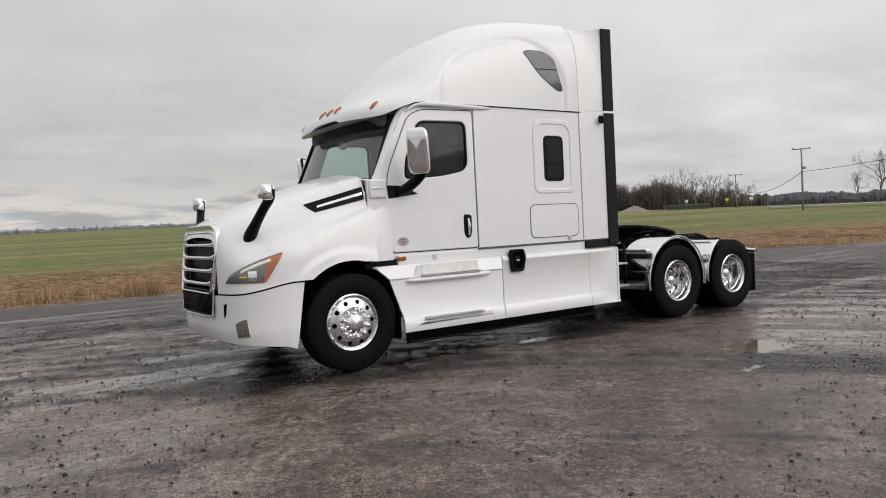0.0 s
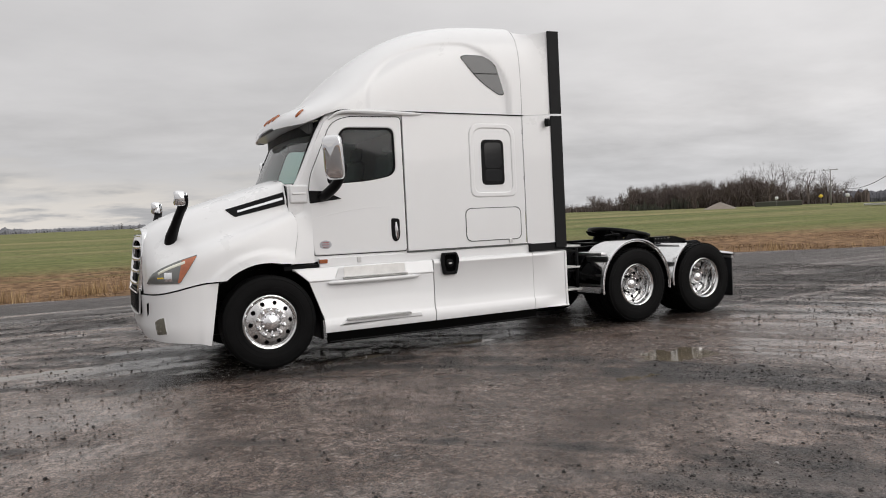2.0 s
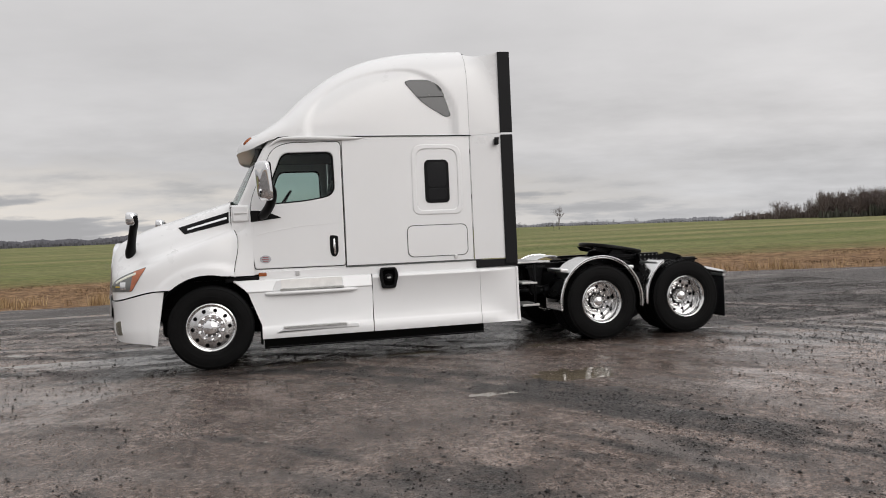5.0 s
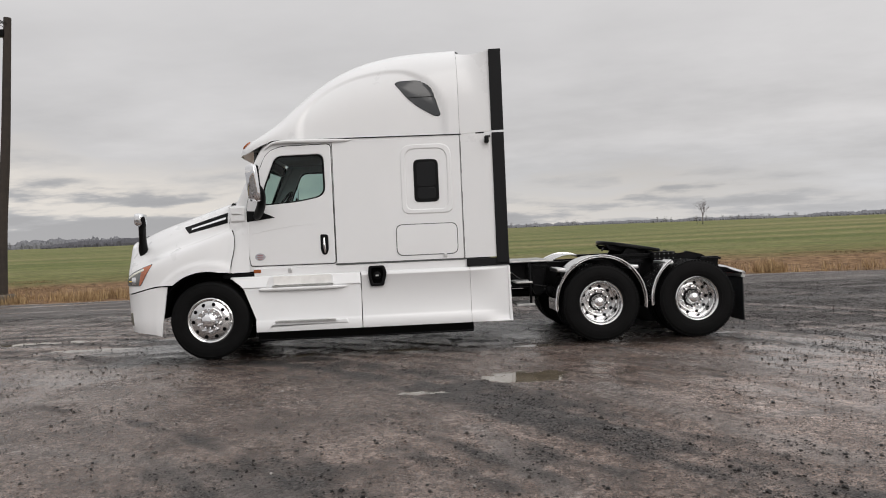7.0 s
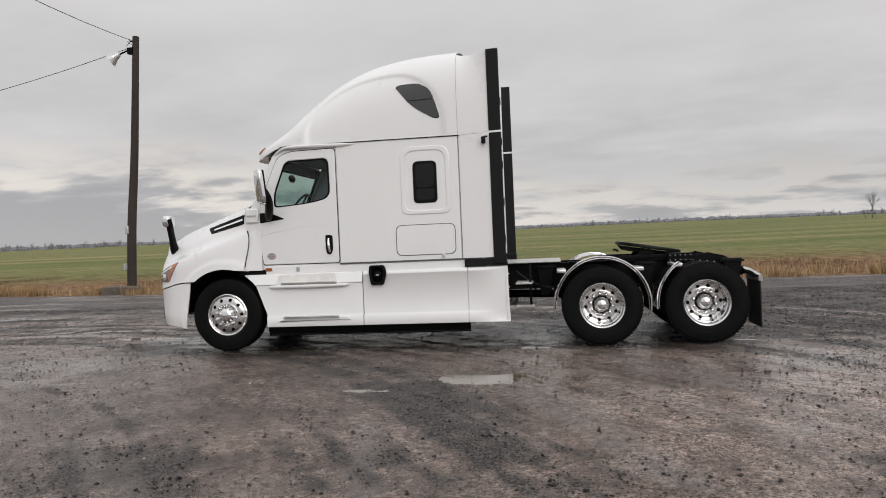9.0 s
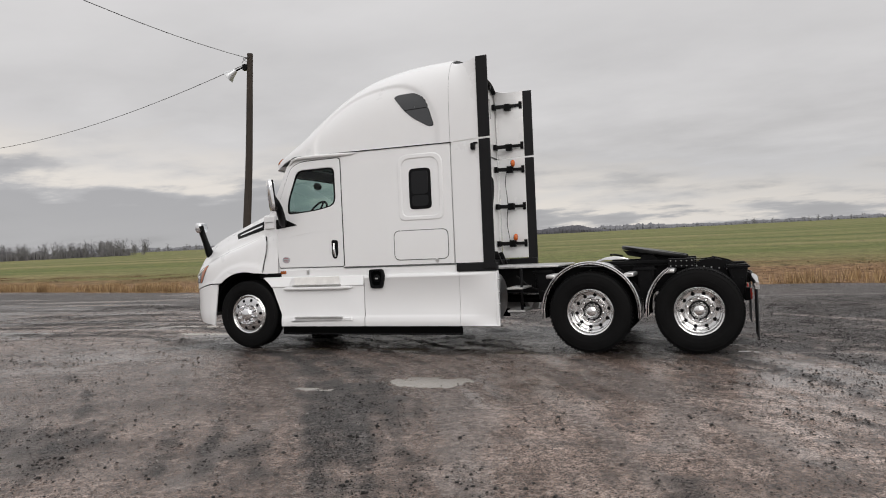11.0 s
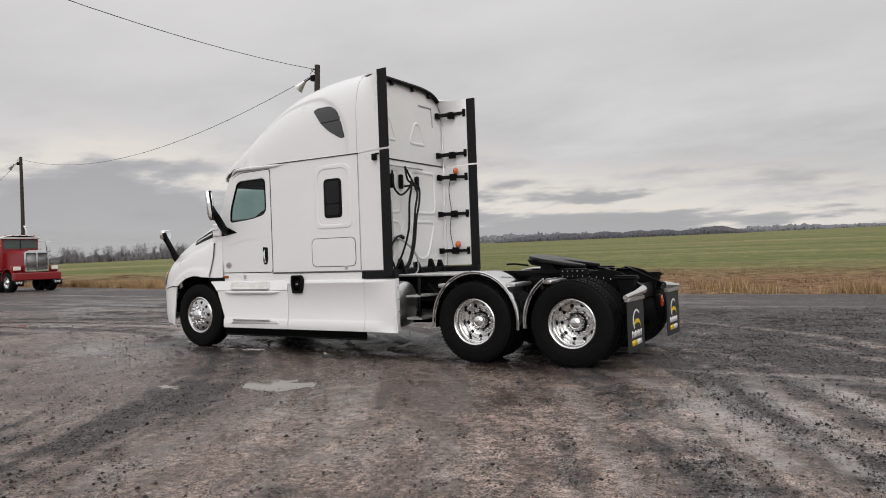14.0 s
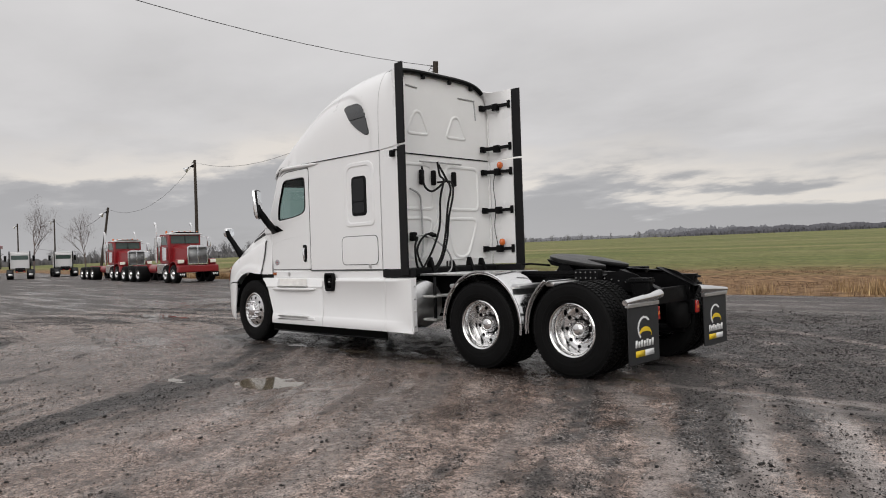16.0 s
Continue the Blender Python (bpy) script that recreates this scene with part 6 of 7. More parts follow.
    crackf = ramp(nt, plus(crack.outputs["Distance"], centred(clod, 0.10)), [(0.0, 0.55), (0.05, 1.0)])
    mudc = mixc(nt, 0.7, mudc, crackf, "MULTIPLY")
    col = mixc(nt, times(mud, 0.92), stone, mudc)
    pale_mud = ramp(nt, plus(times(clod, 0.5), times(grit, 0.5)), [(0.34, (0.07, 0.06, 0.055)), (0.46, (0.25, 0.215, 0.20)), (0.65, (0.42, 0.37, 0.345))])
    col = mixc(nt, pale, col, pale_mud)
    # darkens wet ground and puts the truck's shade into the colour below it
    col = mixc(nt, 1.0, col, ramp(nt, wet_shade, [(0.0, 1.0), (1.0, 0.11)]), "MULTIPLY")
    link(nt, col, b.inputs["Base Color"])
    # damp mud is dull, sheets of water are smooth
    sheet = mathn(nt, "MAXIMUM", times(film, 1.0), times(mathn(nt, "SUBTRACT", 1.0, near), times(ramp(nt, far_streak, [(0.53, 0.0), (0.60, 0.9)]), ramp(nt, times(sp.outputs[0], 0.1), [(0.0, 1.0), (0.5, 0.1)]))))
    sheet = mathn(nt, "ADD", sheet, times(centred(clod, 1.6), mathn(nt, "MINIMUM", times(sheet, 3.0), 1.0)), True)
    damp = plus(times(mud, 0.25), times(streak, 0.30), times(far_streak, 0.2), times(blot, 0.25))
    wet = mathn(nt, "MAXIMUM", ramp(nt, damp, [(0.40, 0.0), (0.58, 1.0)]), times(wet_shade, 0.8))
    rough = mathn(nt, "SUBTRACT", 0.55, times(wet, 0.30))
    rough = plus(rough, centred(clod, 0.5))
    rough = mathn(nt, "SUBTRACT", rough, times(sheet, 0.34))
    link(nt, mathn(nt, "MINIMUM", mathn(nt, "MAXIMUM", rough, 0.09), 0.9), b.inputs["Roughness"])
    b.inputs["Specular IOR Level"].default_value = 0.5
    height = times(plus(times(grit, 0.35), times(pebble, 0.75)), mathn(nt, "SUBTRACT", 1.1, mud))
    height = plus(height, times(clod, 0.7), times(lump, 0.7), times(grit, 0.34), times(fine_streak, 0.30), times(crackf, 0.22))
    # faint tread prints across the pressed strips
    print_line = mathn(nt, "SINE", times(ang, 75.0))
    height = plus(height, times(times(print_line, 0.03), ramp(nt, streak, [(0.52, 0.0), (0.60, 1.0)])))
    bn = nt.nodes.new("ShaderNodeBump")
    bn.inputs["Distance"].default_value = 0.042
    link(nt, mathn(nt, "MAXIMUM", mathn(nt, "SUBTRACT", mathn(nt, "SUBTRACT", 1.0, times(wet_shade, 0.3)), times(sheet, 0.80)), 0.1), bn.inputs["Strength"])
    link(nt, height, bn.inputs["Height"])
    link(nt, bn.outputs[0], b.inputs["Normal"])
    return m


LOT = lot_material()


def plus_tone(nt, a, b):
    return mathn(nt, "ADD", mathn(nt, "MULTIPLY", a, 0.5), mathn(nt, "MULTIPLY", b, 0.5))


def field_material():
    m = bpy.data.materials.new("stubble_and_winter_wheat")
    m.use_nodes = True
    nt = m.node_tree
    b = nt.nodes["Principled BSDF"]
    co = nt.nodes.new("ShaderNodeTexCoord").outputs["Object"]
    sp = nt.nodes.new("ShaderNodeSeparateXYZ")
    link(nt, co, sp.inputs[0])
    wob = noise_tex(nt, mapping(nt, co, (0.05, 0.35, 1)), 1.0, 5, 0.65)
    shift = mathn(nt, "MULTIPLY", mathn(nt, "MAXIMUM", mathn(nt, "SUBTRACT", sp.outputs[0], 8.0), 0.0), 0.33)
    shift = mathn(nt, "SUBTRACT", shift, mathn(nt, "MULTIPLY", mathn(nt, "MAXIMUM", mathn(nt, "MULTIPLY", mathn(nt, "ADD", sp.outputs[0], 20.0), -1.0), 0.0), 0.12))
    yy = mathn(nt, "ADD", mathn(nt, "ADD", sp.outputs[1], shift), mathn(nt, "MULTIPLY", mathn(nt, "SUBTRACT", wob, 0.5), 16.0))
    green_mask = ramp(nt, mathn(nt, "DIVIDE", yy, 60.0), [(0.36, 0.0), (0.46, 0.7), (0.60, 1.0)])
    n1 = noise_tex(nt, mapping(nt, co, (1.0, 1.0, 1)), 2.2, 8, 0.85)
    n2 = noise_tex(nt, mapping(nt, co, (0.012, 0.09, 1), (0, 0, 0.06)), 1.0, 5, 0.6)
    brown = ramp(nt, n1, [(0.41, (0.065, 0.036, 0.019)), (0.49, (0.180, 0.106, 0.056)), (0.58, (0.36, 0.23, 0.128))])
    green = ramp(nt, n2, [(0.30, (0.092, 0.110, 0.036)), (0.45, (0.132, 0.146, 0.050)), (0.57, (0.185, 0.176, 0.076)), (0.68, (0.26, 0.212, 0.108))])
    n3 = noise_tex(nt, mapping(nt, co, (1.0, 1.0, 1)), 0.7, 9, 0.9)
    green = mixc(nt, 1.0, green, ramp(nt, plus_tone(nt, n1, n3), [(0.41, 0.50), (0.5, 1.0), (0.58, 1.55)]), "MULTIPLY")
    link(nt, mixc(nt, green_mask, brown, green), b.inputs["Base Color"])
    b.inputs["Roughness"].default_value = 0.9
    b.inputs["Specular IOR Level"].default_value = 0.15
    bn = nt.nodes.new("ShaderNodeBump")
    bn.inputs["Strength"].default_value, bn.inputs["Distance"].default_value = 0.8, 0.08
    link(nt, n1, bn.inputs["Height"])
    link(nt, bn.outputs[0], b.inputs["Normal"])
    return m


FIELD = field_material()


def ground_fn(u, v):
    a, c = 2 * u - 1, 2 * v - 1
    x = 60 * a + 2900 * a ** 5
    y = 60 * c + 2900 * c ** 5
    z = land_z(x, y) - 0.04
    return (x, y, z)


ground = new("ground", finish(grid(ground_fn, 150, 150), "ground", FIELD))
tagged(ground, "flat winter field of brown stubble and short green crop", "field", kind="structure")


LOT_CELLS = {}


def build_lot():
    """One sheet: fine where the camera passes, coarse towards its ends."""
    xs = list(np.concatenate([np.linspace(-130, -14, 90)[:-1], np.linspace(-14, -8, 60)[:-1], np.linspace(-8, 12.5, 560)[:-1], np.linspace(12.5, 60, 40)]))
    ys = list(np.concatenate([np.linspace(-70, -9, 16)[:-1], np.linspace(-9, 1.5, 290)[:-1], np.linspace(1.5, 8, 60)]))
    tail = 8
    verts, mud, near, wet_shade, pale, film = [], [], [], [], [], []
    for x in xs:
        far = edge_y(x) + 0.35 * noise.noise((x * 0.5, 3, 0)) + 0.15 * noise.noise((x * 2.3, 9, 0))
        zl = lot_z(x)
        for j in range(len(ys) + tail):
            y = min(ys[j], far) if j < len(ys) else ys[-1] + (far - ys[-1]) * (j - len(ys) + 1) / tail if far > ys[-1] else far
            n = smoothstep(-13.5, -9, x) * (1 - smoothstep(11.5, 14.5, x)) * (1 - smoothstep(3.5, 7.5, y)) * smoothstep(-10.5, -9, y)
            if n > 0.001:
                md, z = lot_form(x, y)
            else:
                md, z = 0.0, 0.0
            last = j == len(ys) + tail - 1
            verts.append((x, y, zl + z * n - (0.05 if last else 0)))
            mud.append(md), near.append(n), pale.append(paleness(x, y) if n > 0.001 else 0.0)
            film.append(water_film(x, y) if -30 < x < 14 and y < 12 else 0.0)
            wet_shade.append(wet_and_shade(x, y) if n > 0.001 or x < -8 and y < 14 else 0.0)
    k = len(ys) + tail
    faces = [(i * k + j, (i + 1) * k + j, (i + 1) * k + j + 1, i * k + j + 1) for i in range(len(xs) - 1) for j in range(k - 1)]
    me = bpy.data.meshes.new("pavement")
    me.from_pydata(verts, [], faces)
    for name, values in (("mud", mud), ("near", near), ("wet_and_shade", wet_shade), ("pale", pale), ("film", film)):
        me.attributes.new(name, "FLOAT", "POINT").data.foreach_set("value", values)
    me.polygons.foreach_set("use_smooth", [True] * len(me.polygons))
    me.materials.append(LOT)
    shape = (len(xs), k)
    LOT_CELLS.update(co=np.array(verts).reshape(*shape, 3), mud=np.array(mud).reshape(shape), near=np.array(near).reshape(shape), wet_shade=np.array(wet_shade).reshape(shape))
    tagged(new("pavement", me), "wet dark gravel lot with muddy wheel tracks", "gravel lot", kind="structure")


build_lot()

WATER = bpy.data.materials.new("muddy_puddle_water")
WATER.use_nodes = True
wb = WATER.node_tree.nodes["Principled BSDF"]
wc = WATER.node_tree.nodes.new("ShaderNodeTexCoord").outputs["Object"]
link(WATER.node_tree, ramp(WATER.node_tree, noise_tex(WATER.node_tree, wc, 2.0, 4), [(0.3, (0.10, 0.082, 0.058)), (0.7, (0.16, 0.132, 0.096))]), wb.inputs["Base Color"])
wb.inputs["Roughness"].default_value = 0.06
wb.inputs["Specular IOR Level"].default_value = 0.6


for px, py, rx, ry, deep in PUDDLES:
    bm = bmesh.new()
    bm.faces.new([bm.verts.new((px + 2.1 * rx * math.cos(a * math.pi / 20), py + 2.1 * ry * math.sin(a * math.pi / 20), lot_z(px) + WATER_Z)) for a in range(40)])
    tagged(new("puddle", finish(bm, "puddle", WATER, smooth=False)), "shallow muddy puddle on the gravel", "puddle", kind="structure")


def scatter_stones(name, n, mean, spread, largest, seed, base, faces, label, drift):
    """Loose stones on the lot, in one mesh: the more, the less mud there is."""
    rng = np.random.default_rng(seed)
    co, mud, near, wet_shade = (LOT_CELLS[key] for key in ("co", "mud", "near", "wet_shade"))
    low, high = co[:-1, :-1], co[1:, 1:]
    centre = (low + high) / 2
    area = np.abs((high[..., 0] - low[..., 0]) * (high[..., 1] - low[..., 1]))
    patch = np.array([[0.5 + 1.0 * noise.noise((x * 1.3, y * 1.3, 4.0)) + 0.8 * noise.noise((x * 4.0, y * 4.0, 5.0)) for x, y, z in row] if abs(row[0][0] - 2) < 14 else [0.4] * len(row) for row in centre.tolist()])
    seen = (near[:-1, :-1] > 0.02) & (centre[..., 0] > -10.5) & (centre[..., 1] > -8.8)
    weight = area * seen * (1 - drift + drift * (1.05 - mud[:-1, :-1]) * np.clip(patch, 0.03, 1.6)) * (1 - 0.75 * wet_shade[:-1, :-1])
    weight = weight.ravel() / weight.sum()
    pick = rng.choice(weight.size, n, p=weight)
    share = rng.random((n, 3))
    share[:, 2] = 0.5
    place = low.reshape(-1, 3)[pick] * (1 - share) + high.reshape(-1, 3)[pick] * share
    base, faces = np.array(base, float), np.array(faces)
    size = np.minimum(rng.lognormal(mean, spread, n), largest)
    ang = rng.uniform(0, 6.28, n)
    c, s = np.cos(ang)[:, None], np.sin(ang)[:, None]
    v = base[None] * size[:, None, None] * rng.uniform(0.7, 1.3, (n, 1, 3))
    verts = np.stack([v[..., 0] * c - v[..., 1] * s + place[:, :1], v[..., 0] * s + v[..., 1] * c + place[:, 1:2], v[..., 2] - 0.001 + place[:, 2:]], -1).reshape(-1, 3)
    fs = (faces[None] + (np.arange(n) * len(base))[:, None, None]).reshape(-1, 3)
    me = bpy.data.meshes.new(name)
    me.from_pydata(verts.tolist(), [], fs.tolist())
    me.materials.append(STONE)
    tagged(new(name, me), label, "stones", kind="stuff")


STONE = bpy.data.materials.new("dark_crushed_stone")
STONE.use_nodes = True
sb = STONE.node_tree.nodes["Principled BSDF"]
link(STONE.node_tree, ramp(STONE.node_tree, STONE.node_tree.nodes.new("ShaderNodeNewGeometry").outputs["Random Per Island"], [(0.0, (0.008, 0.007, 0.007)), (0.6, (0.022, 0.020, 0.019)), (0.92, (0.065, 0.057, 0.053)), (1.0, (0.32, 0.30, 0.285))]), sb.inputs["Base Color"])
sb.inputs["Roughness"].default_value, sb.inputs["Specular IOR Level"].default_value = 0.62, 0.3
scatter_stones("loose_stones", 55000, -4.85, 0.42, 0.020, 5, [(1, 0, 0), (-0.5, 0.85, 0), (-0.5, -0.85, 0), (0.25, 0.5, 0.8), (0.3, -0.5, 0.75), (-0.6, 0.05, 0.7)],
               [(0, 1, 3), (1, 2, 5), (2, 0, 4), (0, 3, 4), (3, 5, 4), (1, 5, 3), (2, 4, 5)], "dark crushed stones scattered on the lot", 0.86)
scatter_stones("stone_chips", 260000, -5.15, 0.34, 0.011, 6, [(1, 0, 0), (-0.5, 0.85, 0), (-0.5, -0.85, 0), (0.05, 0.0, 0.8)], [(0, 1, 3), (1, 2, 3), (2, 0, 3)], "small dark stone chips pressed into the mud", 0.92)


def leaf_material(name, stops, rough=0.85):
    m = bpy.data.materials.new(name)
    m.use_nodes = True
    nt = m.node_tree
    rnd = nt.nodes.new("ShaderNodeNewGeometry").outputs["Random Per Island"]
    link(nt, ramp(nt, rnd, stops), nt.nodes["Principled BSDF"].inputs["Base Color"])
    nt.nodes["Principled BSDF"].inputs["Roughness"].default_value = rough
    nt.nodes["Principled BSDF"].inputs["Specular IOR Level"].default_value = 0.2
    return m


def blades(name, n, x0, x1, depth, height, width, seed, label, mat, clump=0.35, gather=1.0, ground=0.15):
    """Dry stalks along the edge of the lot, in one mesh."""
    rng = np.random.default_rng(seed)
    verts, faces = [], []
    while len(faces) < n:
        x = rng.uniform(x0, x1)
        d = depth * rng.random() ** gather + 0.05
        y = edge_y(x) + d
        k = noise.noise((x * clump, y * clump, seed)) + 0.5 * noise.noise((x * clump * 3, y * clump * 3, seed + 3))
        if rng.random() > max(0.01, ground - 0.45 * smoothstep(-9.0, -4.0, x) + 1.5 * k if ground < 0.15 else ground + 1.5 * k):
            continue
        z = land_z(x, y) - 0.05
        h = height * rng.uniform(0.35, 1.0) * (0.75 + 0.5 * k)
        a = rng.uniform(0, 6.28)
        w = width * rng.uniform(0.6, 1.4) * (1 + max(0, -x - 15) * 0.02)
        lean = rng.uniform(0, 0.55) * h
        b = rng.uniform(0, 6.28)
        i = len(verts)
        verts += [(x - w * math.cos(a), y - w * math.sin(a), z), (x + w * math.cos(a), y + w * math.sin(a), z), (x + lean * math.cos(b), y + lean * math.sin(b), z + h)]
        faces.append((i, i + 1, i + 2))
    me = bpy.data.meshes.new(name)
    me.from_pydata(verts, [], faces)
    me.materials.append(mat)
    tagged(new(name, me), label, "grass", kind="stuff")


STRAW = leaf_material("dry_straw", [(0.0, (0.14, 0.086, 0.044)), (0.55, (0.33, 0.215, 0.112)), (1.0, (0.60, 0.45, 0.25))])
STUBBLE = leaf_material("brown_stubble", [(0.0, (0.05, 0.03, 0.018)), (0.6, (0.14, 0.088, 0.052)), (1.0, (0.28, 0.19, 0.11))])
blades("dry_grass", 42000, -60, 30, 2.4, 0.50, 0.009, 3, "dry straw-coloured grass along the lot's edge", STRAW, 0.6, 1.8, 0.14)
blades("field_stubble", 34000, -70, 45, 15, 0.085, 0.016, 7, "brown crop stubble beside the lot", STUBBLE, 0.25)


# ---- poles, wires and lamps ----
WOOD = material("weathered_pole_wood", (0.036, 0.028, 0.022), 0.85, spread=0.4, scale=6, bump=0.5, bump_scale=25)
CONCRETE = material("old_concrete", (0.12, 0.10, 0.08), 0.9, spread=0.35, scale=4, bump=0.4)
GALV = material("galvanised_lamp_shade", (0.55, 0.56, 0.57), 0.35, 0.6, spread=0.15)


def light_pole(x, y, top, lean=(0.0, 0.0), base=True, label="weathered wooden pole with a flood lamp", az=200):
    z = land_z(x, y)
    pole = thing("utility_pole", label, "pole", "poles along the lot", at=pose(x, y, z))
    h = top - z
    part("post", tube([(0, 0, -0.3), (lean[0] * 0.25 - 0.04, lean[1] * 0.25, h * 0.25), (lean[0] * 0.55 + 0.02, lean[1] * 0.55, h * 0.55), (lean[0], lean[1], h)], [0.17, 0.16, 0.14, 0.115], 12, 4), WOOD, pole)
    hx, hy = lean
    a = radians(az)
    d = Vector((math.cos(a), math.sin(a), 0))
    top_v = Vector((hx, hy, h - 0.55))
    arm = tube([top_v, top_v + d * 0.35 + Vector((0, 0, 0.02)), top_v + d * 0.62 + Vector((0, 0, -0.10))], 0.035, 8)
    box(top_v.x + d.x * 0.2 - 0.11, top_v.x + d.x * 0.2 + 0.11, top_v.y + d.y * 0.2 - 0.09, top_v.y + d.y * 0.2 + 0.09, top_v.z - 0.10, top_v.z + 0.14, 0.02, bm=arm)
    arm = part("lamp_arm", arm, STEEL_BLACK, pole)
    bell = revolve([(0.06, 0.0), (0.10, 0.05), (0.14, 0.20), (0.25, 0.42), (0.27, 0.44), (0.25, 0.43), (0.13, 0.21), (0.02, 0.1)], 24)
    dirn = (d + Vector((0, 0, -0.75))).normalized()
    m = Matrix.Translation(top_v + d * 0.60 + Vector((0, 0, -0.06))) @ Vector((0, 1, 0)).rotation_difference(dirn).to_matrix().to_4x4()
    part("lamp_shade", moved(bell, m), GALV, arm, "bell-shaped metal flood lamp")
    ins = tube([top_v + Vector((0, 0, 0.35)), top_v + Vector((0.22 * d.x, 0.22 * d.y, 0.38))], 0.02, 6)
    tube([top_v + Vector((0.1 * d.x, 0.1 * d.y, 0.22)), top_v + Vector((0.3 * d.x, 0.3 * d.y, 0.36)), top_v + Vector((0.15 * d.x, 0.15 * d.y, 0.42)), top_v + Vector((0.36 * d.x, 0.36 * d.y, 0.20))], 0.010, 5, 3, bm=ins)
    part("cable_loops", ins, HOSE, pole)
    if base:
        part("meter_box", box(-0.02, 0.12, -0.24, -0.12, 2.2, 2.5, 0.02), GALV, pole)
        part("meter_box", box(-0.14, -0.02, -0.24, -0.13, 0.85, 1.1, 0.02), GALV, pole)
    return Vector((x + hx, y + hy, top - 0.2))


P1 = light_pole(-11.1, 14.0, 9.45, (0.70, -0.10), az=195)
P2 = light_pole(-50.2, 22.9, 10.5, (0.0, 0.0), False, az=215)
P3 = light_pole(-75.5, 23.6, 7.9, (1.3, 0.6), False, "leaning wooden pole with a flood lamp", az=215)
P4 = light_pole(-146.6, 40.6, 10.9, (0, 0), False, az=215)
P5 = light_pole(-162.6, 38.2, 10.8, (0, 0), False, az=215)
footing = new("pole_footing", finish(box(-12.1, -10.75, 13.6, 14.3, -0.15, 0.27, 0.05), "pole_footing", CONCRETE))
tagged(footing, "low weathered concrete block at the pole's foot", "footing")


def wire(a, b, sag, name="overhead_wire", r=0.012):
    a, b = Vector(a), Vector(b)
    pts = [a.lerp(b, i / 24) - Vector((0, 0, sag * 4 * (i / 24) * (1 - i / 24))) for i in range(25)]
    ob = new(name, finish(tube(pts, r, 5), name, HOSE))
    tagged(ob, "thin black overhead wire between poles", "wire", "wires")


wire(P1, (-5.0, -30.0, 14.0), 2.5, r=0.011)
wire(P1 + Vector((-0.3, 0, -0.2)), P2, 1.7, r=0.012)
wire(P2, P3, 1.9, r=0.013)
wire(P3, P4, 2.2, r=0.02)


# ---- bare trees and woods ----
BARK = material("grey_bark", (0.11, 0.097, 0.09), 0.9, spread=0.3, scale=3)
TWIGS = leaf_material("bare_twigs", [(0.0, (0.085, 0.066, 0.060)), (0.6, (0.125, 0.100, 0.092)), (1.0, (0.175, 0.142, 0.130))])
CONIFER = leaf_material("dull_conifer", [(0.0, (0.06, 0.062, 0.05)), (1.0, (0.10, 0.10, 0.08))])
# twigs greyed by distance haze, put into the colour stops
FAR_WOOD = leaf_material("haze_paled_woods", [(0.0, (0.130, 0.126, 0.130)), (0.5, (0.155, 0.150, 0.154)), (1.0, (0.18, 0.175, 0.18))])


def branch_arrays(rng, height, spread=0.75, depth=4, tri=3, thin=1.0):
    """Tapered limbs as triangles-sided bars: verts and faces."""
    verts, faces = [], []

    def limb(p, d, length, r, level):
        steps = 3 if level < 2 else 2
        prev = None
        q = p.copy()
        for i in range(steps + 1):
            rr = r * (1 - 0.55 * i / steps)
            s = d.orthogonal().normalized()
            t = d.cross(s)
            ringi = []
            for k in range(tri):
                a = 2 * math.pi * k / tri
                ringi.append(len(verts))
                verts.append(tuple(q + rr * (math.cos(a) * s + math.sin(a) * t)))
            if prev:
                for k in range(tri):
                    faces.append((prev[k], prev[(k + 1) % tri], ringi[(k + 1) % tri], ringi[k]))
            prev = ringi
            if i < steps:
                q = q + d * (length / steps)
                d = (d + Vector(rng.normal(0, 0.10 + 0.05 * level, 3)) + Vector((0, 0, 0.05))).normalized()
                if level < depth and i > 0:
                    for _ in range(2 if level < depth - 1 else 3):
                        nd = (d + Vector(rng.normal(0, spread, 3)) + Vector((0, 0, 0.25))).normalized()
                        limb(q, nd, length * rng.uniform(0.5, 0.78), rr * 0.55, level + 1)
        if level < depth:
            for _ in range(2):
                nd = (d + Vector(rng.normal(0, spread * 0.7, 3)) + Vector((0, 0, 0.2))).normalized()
                limb(q, nd, length * rng.uniform(0.5, 0.75), r * 0.42, level + 1)
    limb(Vector((0, 0, -0.2)), Vector((0, 0, 1)), height * 0.36, height * 0.022 * thin, 0)
    v = np.array(verts)
    v *= height / v[:, 2].max()
    return v, faces


def tree(x, y, height, seed, label, spread=0.7, depth=4, thin=1.0):
    v, f = branch_arrays(np.random.default_rng(seed), height, spread, depth, 3, thin)
    t = thing("bare_tree", label, "tree", at=pose(x, y, land_z(x, y)))
    cut = 2 * 3
    me = bpy.data.meshes.new("crown")
    me.from_pydata(v.tolist(), [], [q for q in f if max(q) >= cut])
    me.materials.append(TWIGS)
    crown = new("crown", me)
    crown.parent = t
    tv = bpy.data.meshes.new("trunk")
    tv.from_pydata(v[:cut].tolist(), [], [q for q in f if max(q) < cut])
    tv.materials.append(BARK)
    trunk = new("trunk", tv)
    trunk.parent = t
    return t


def at_angle(eye, az, dist):
    return eye[0] + dist * math.sin(radians(az)), eye[1] + dist * math.cos(radians(az))


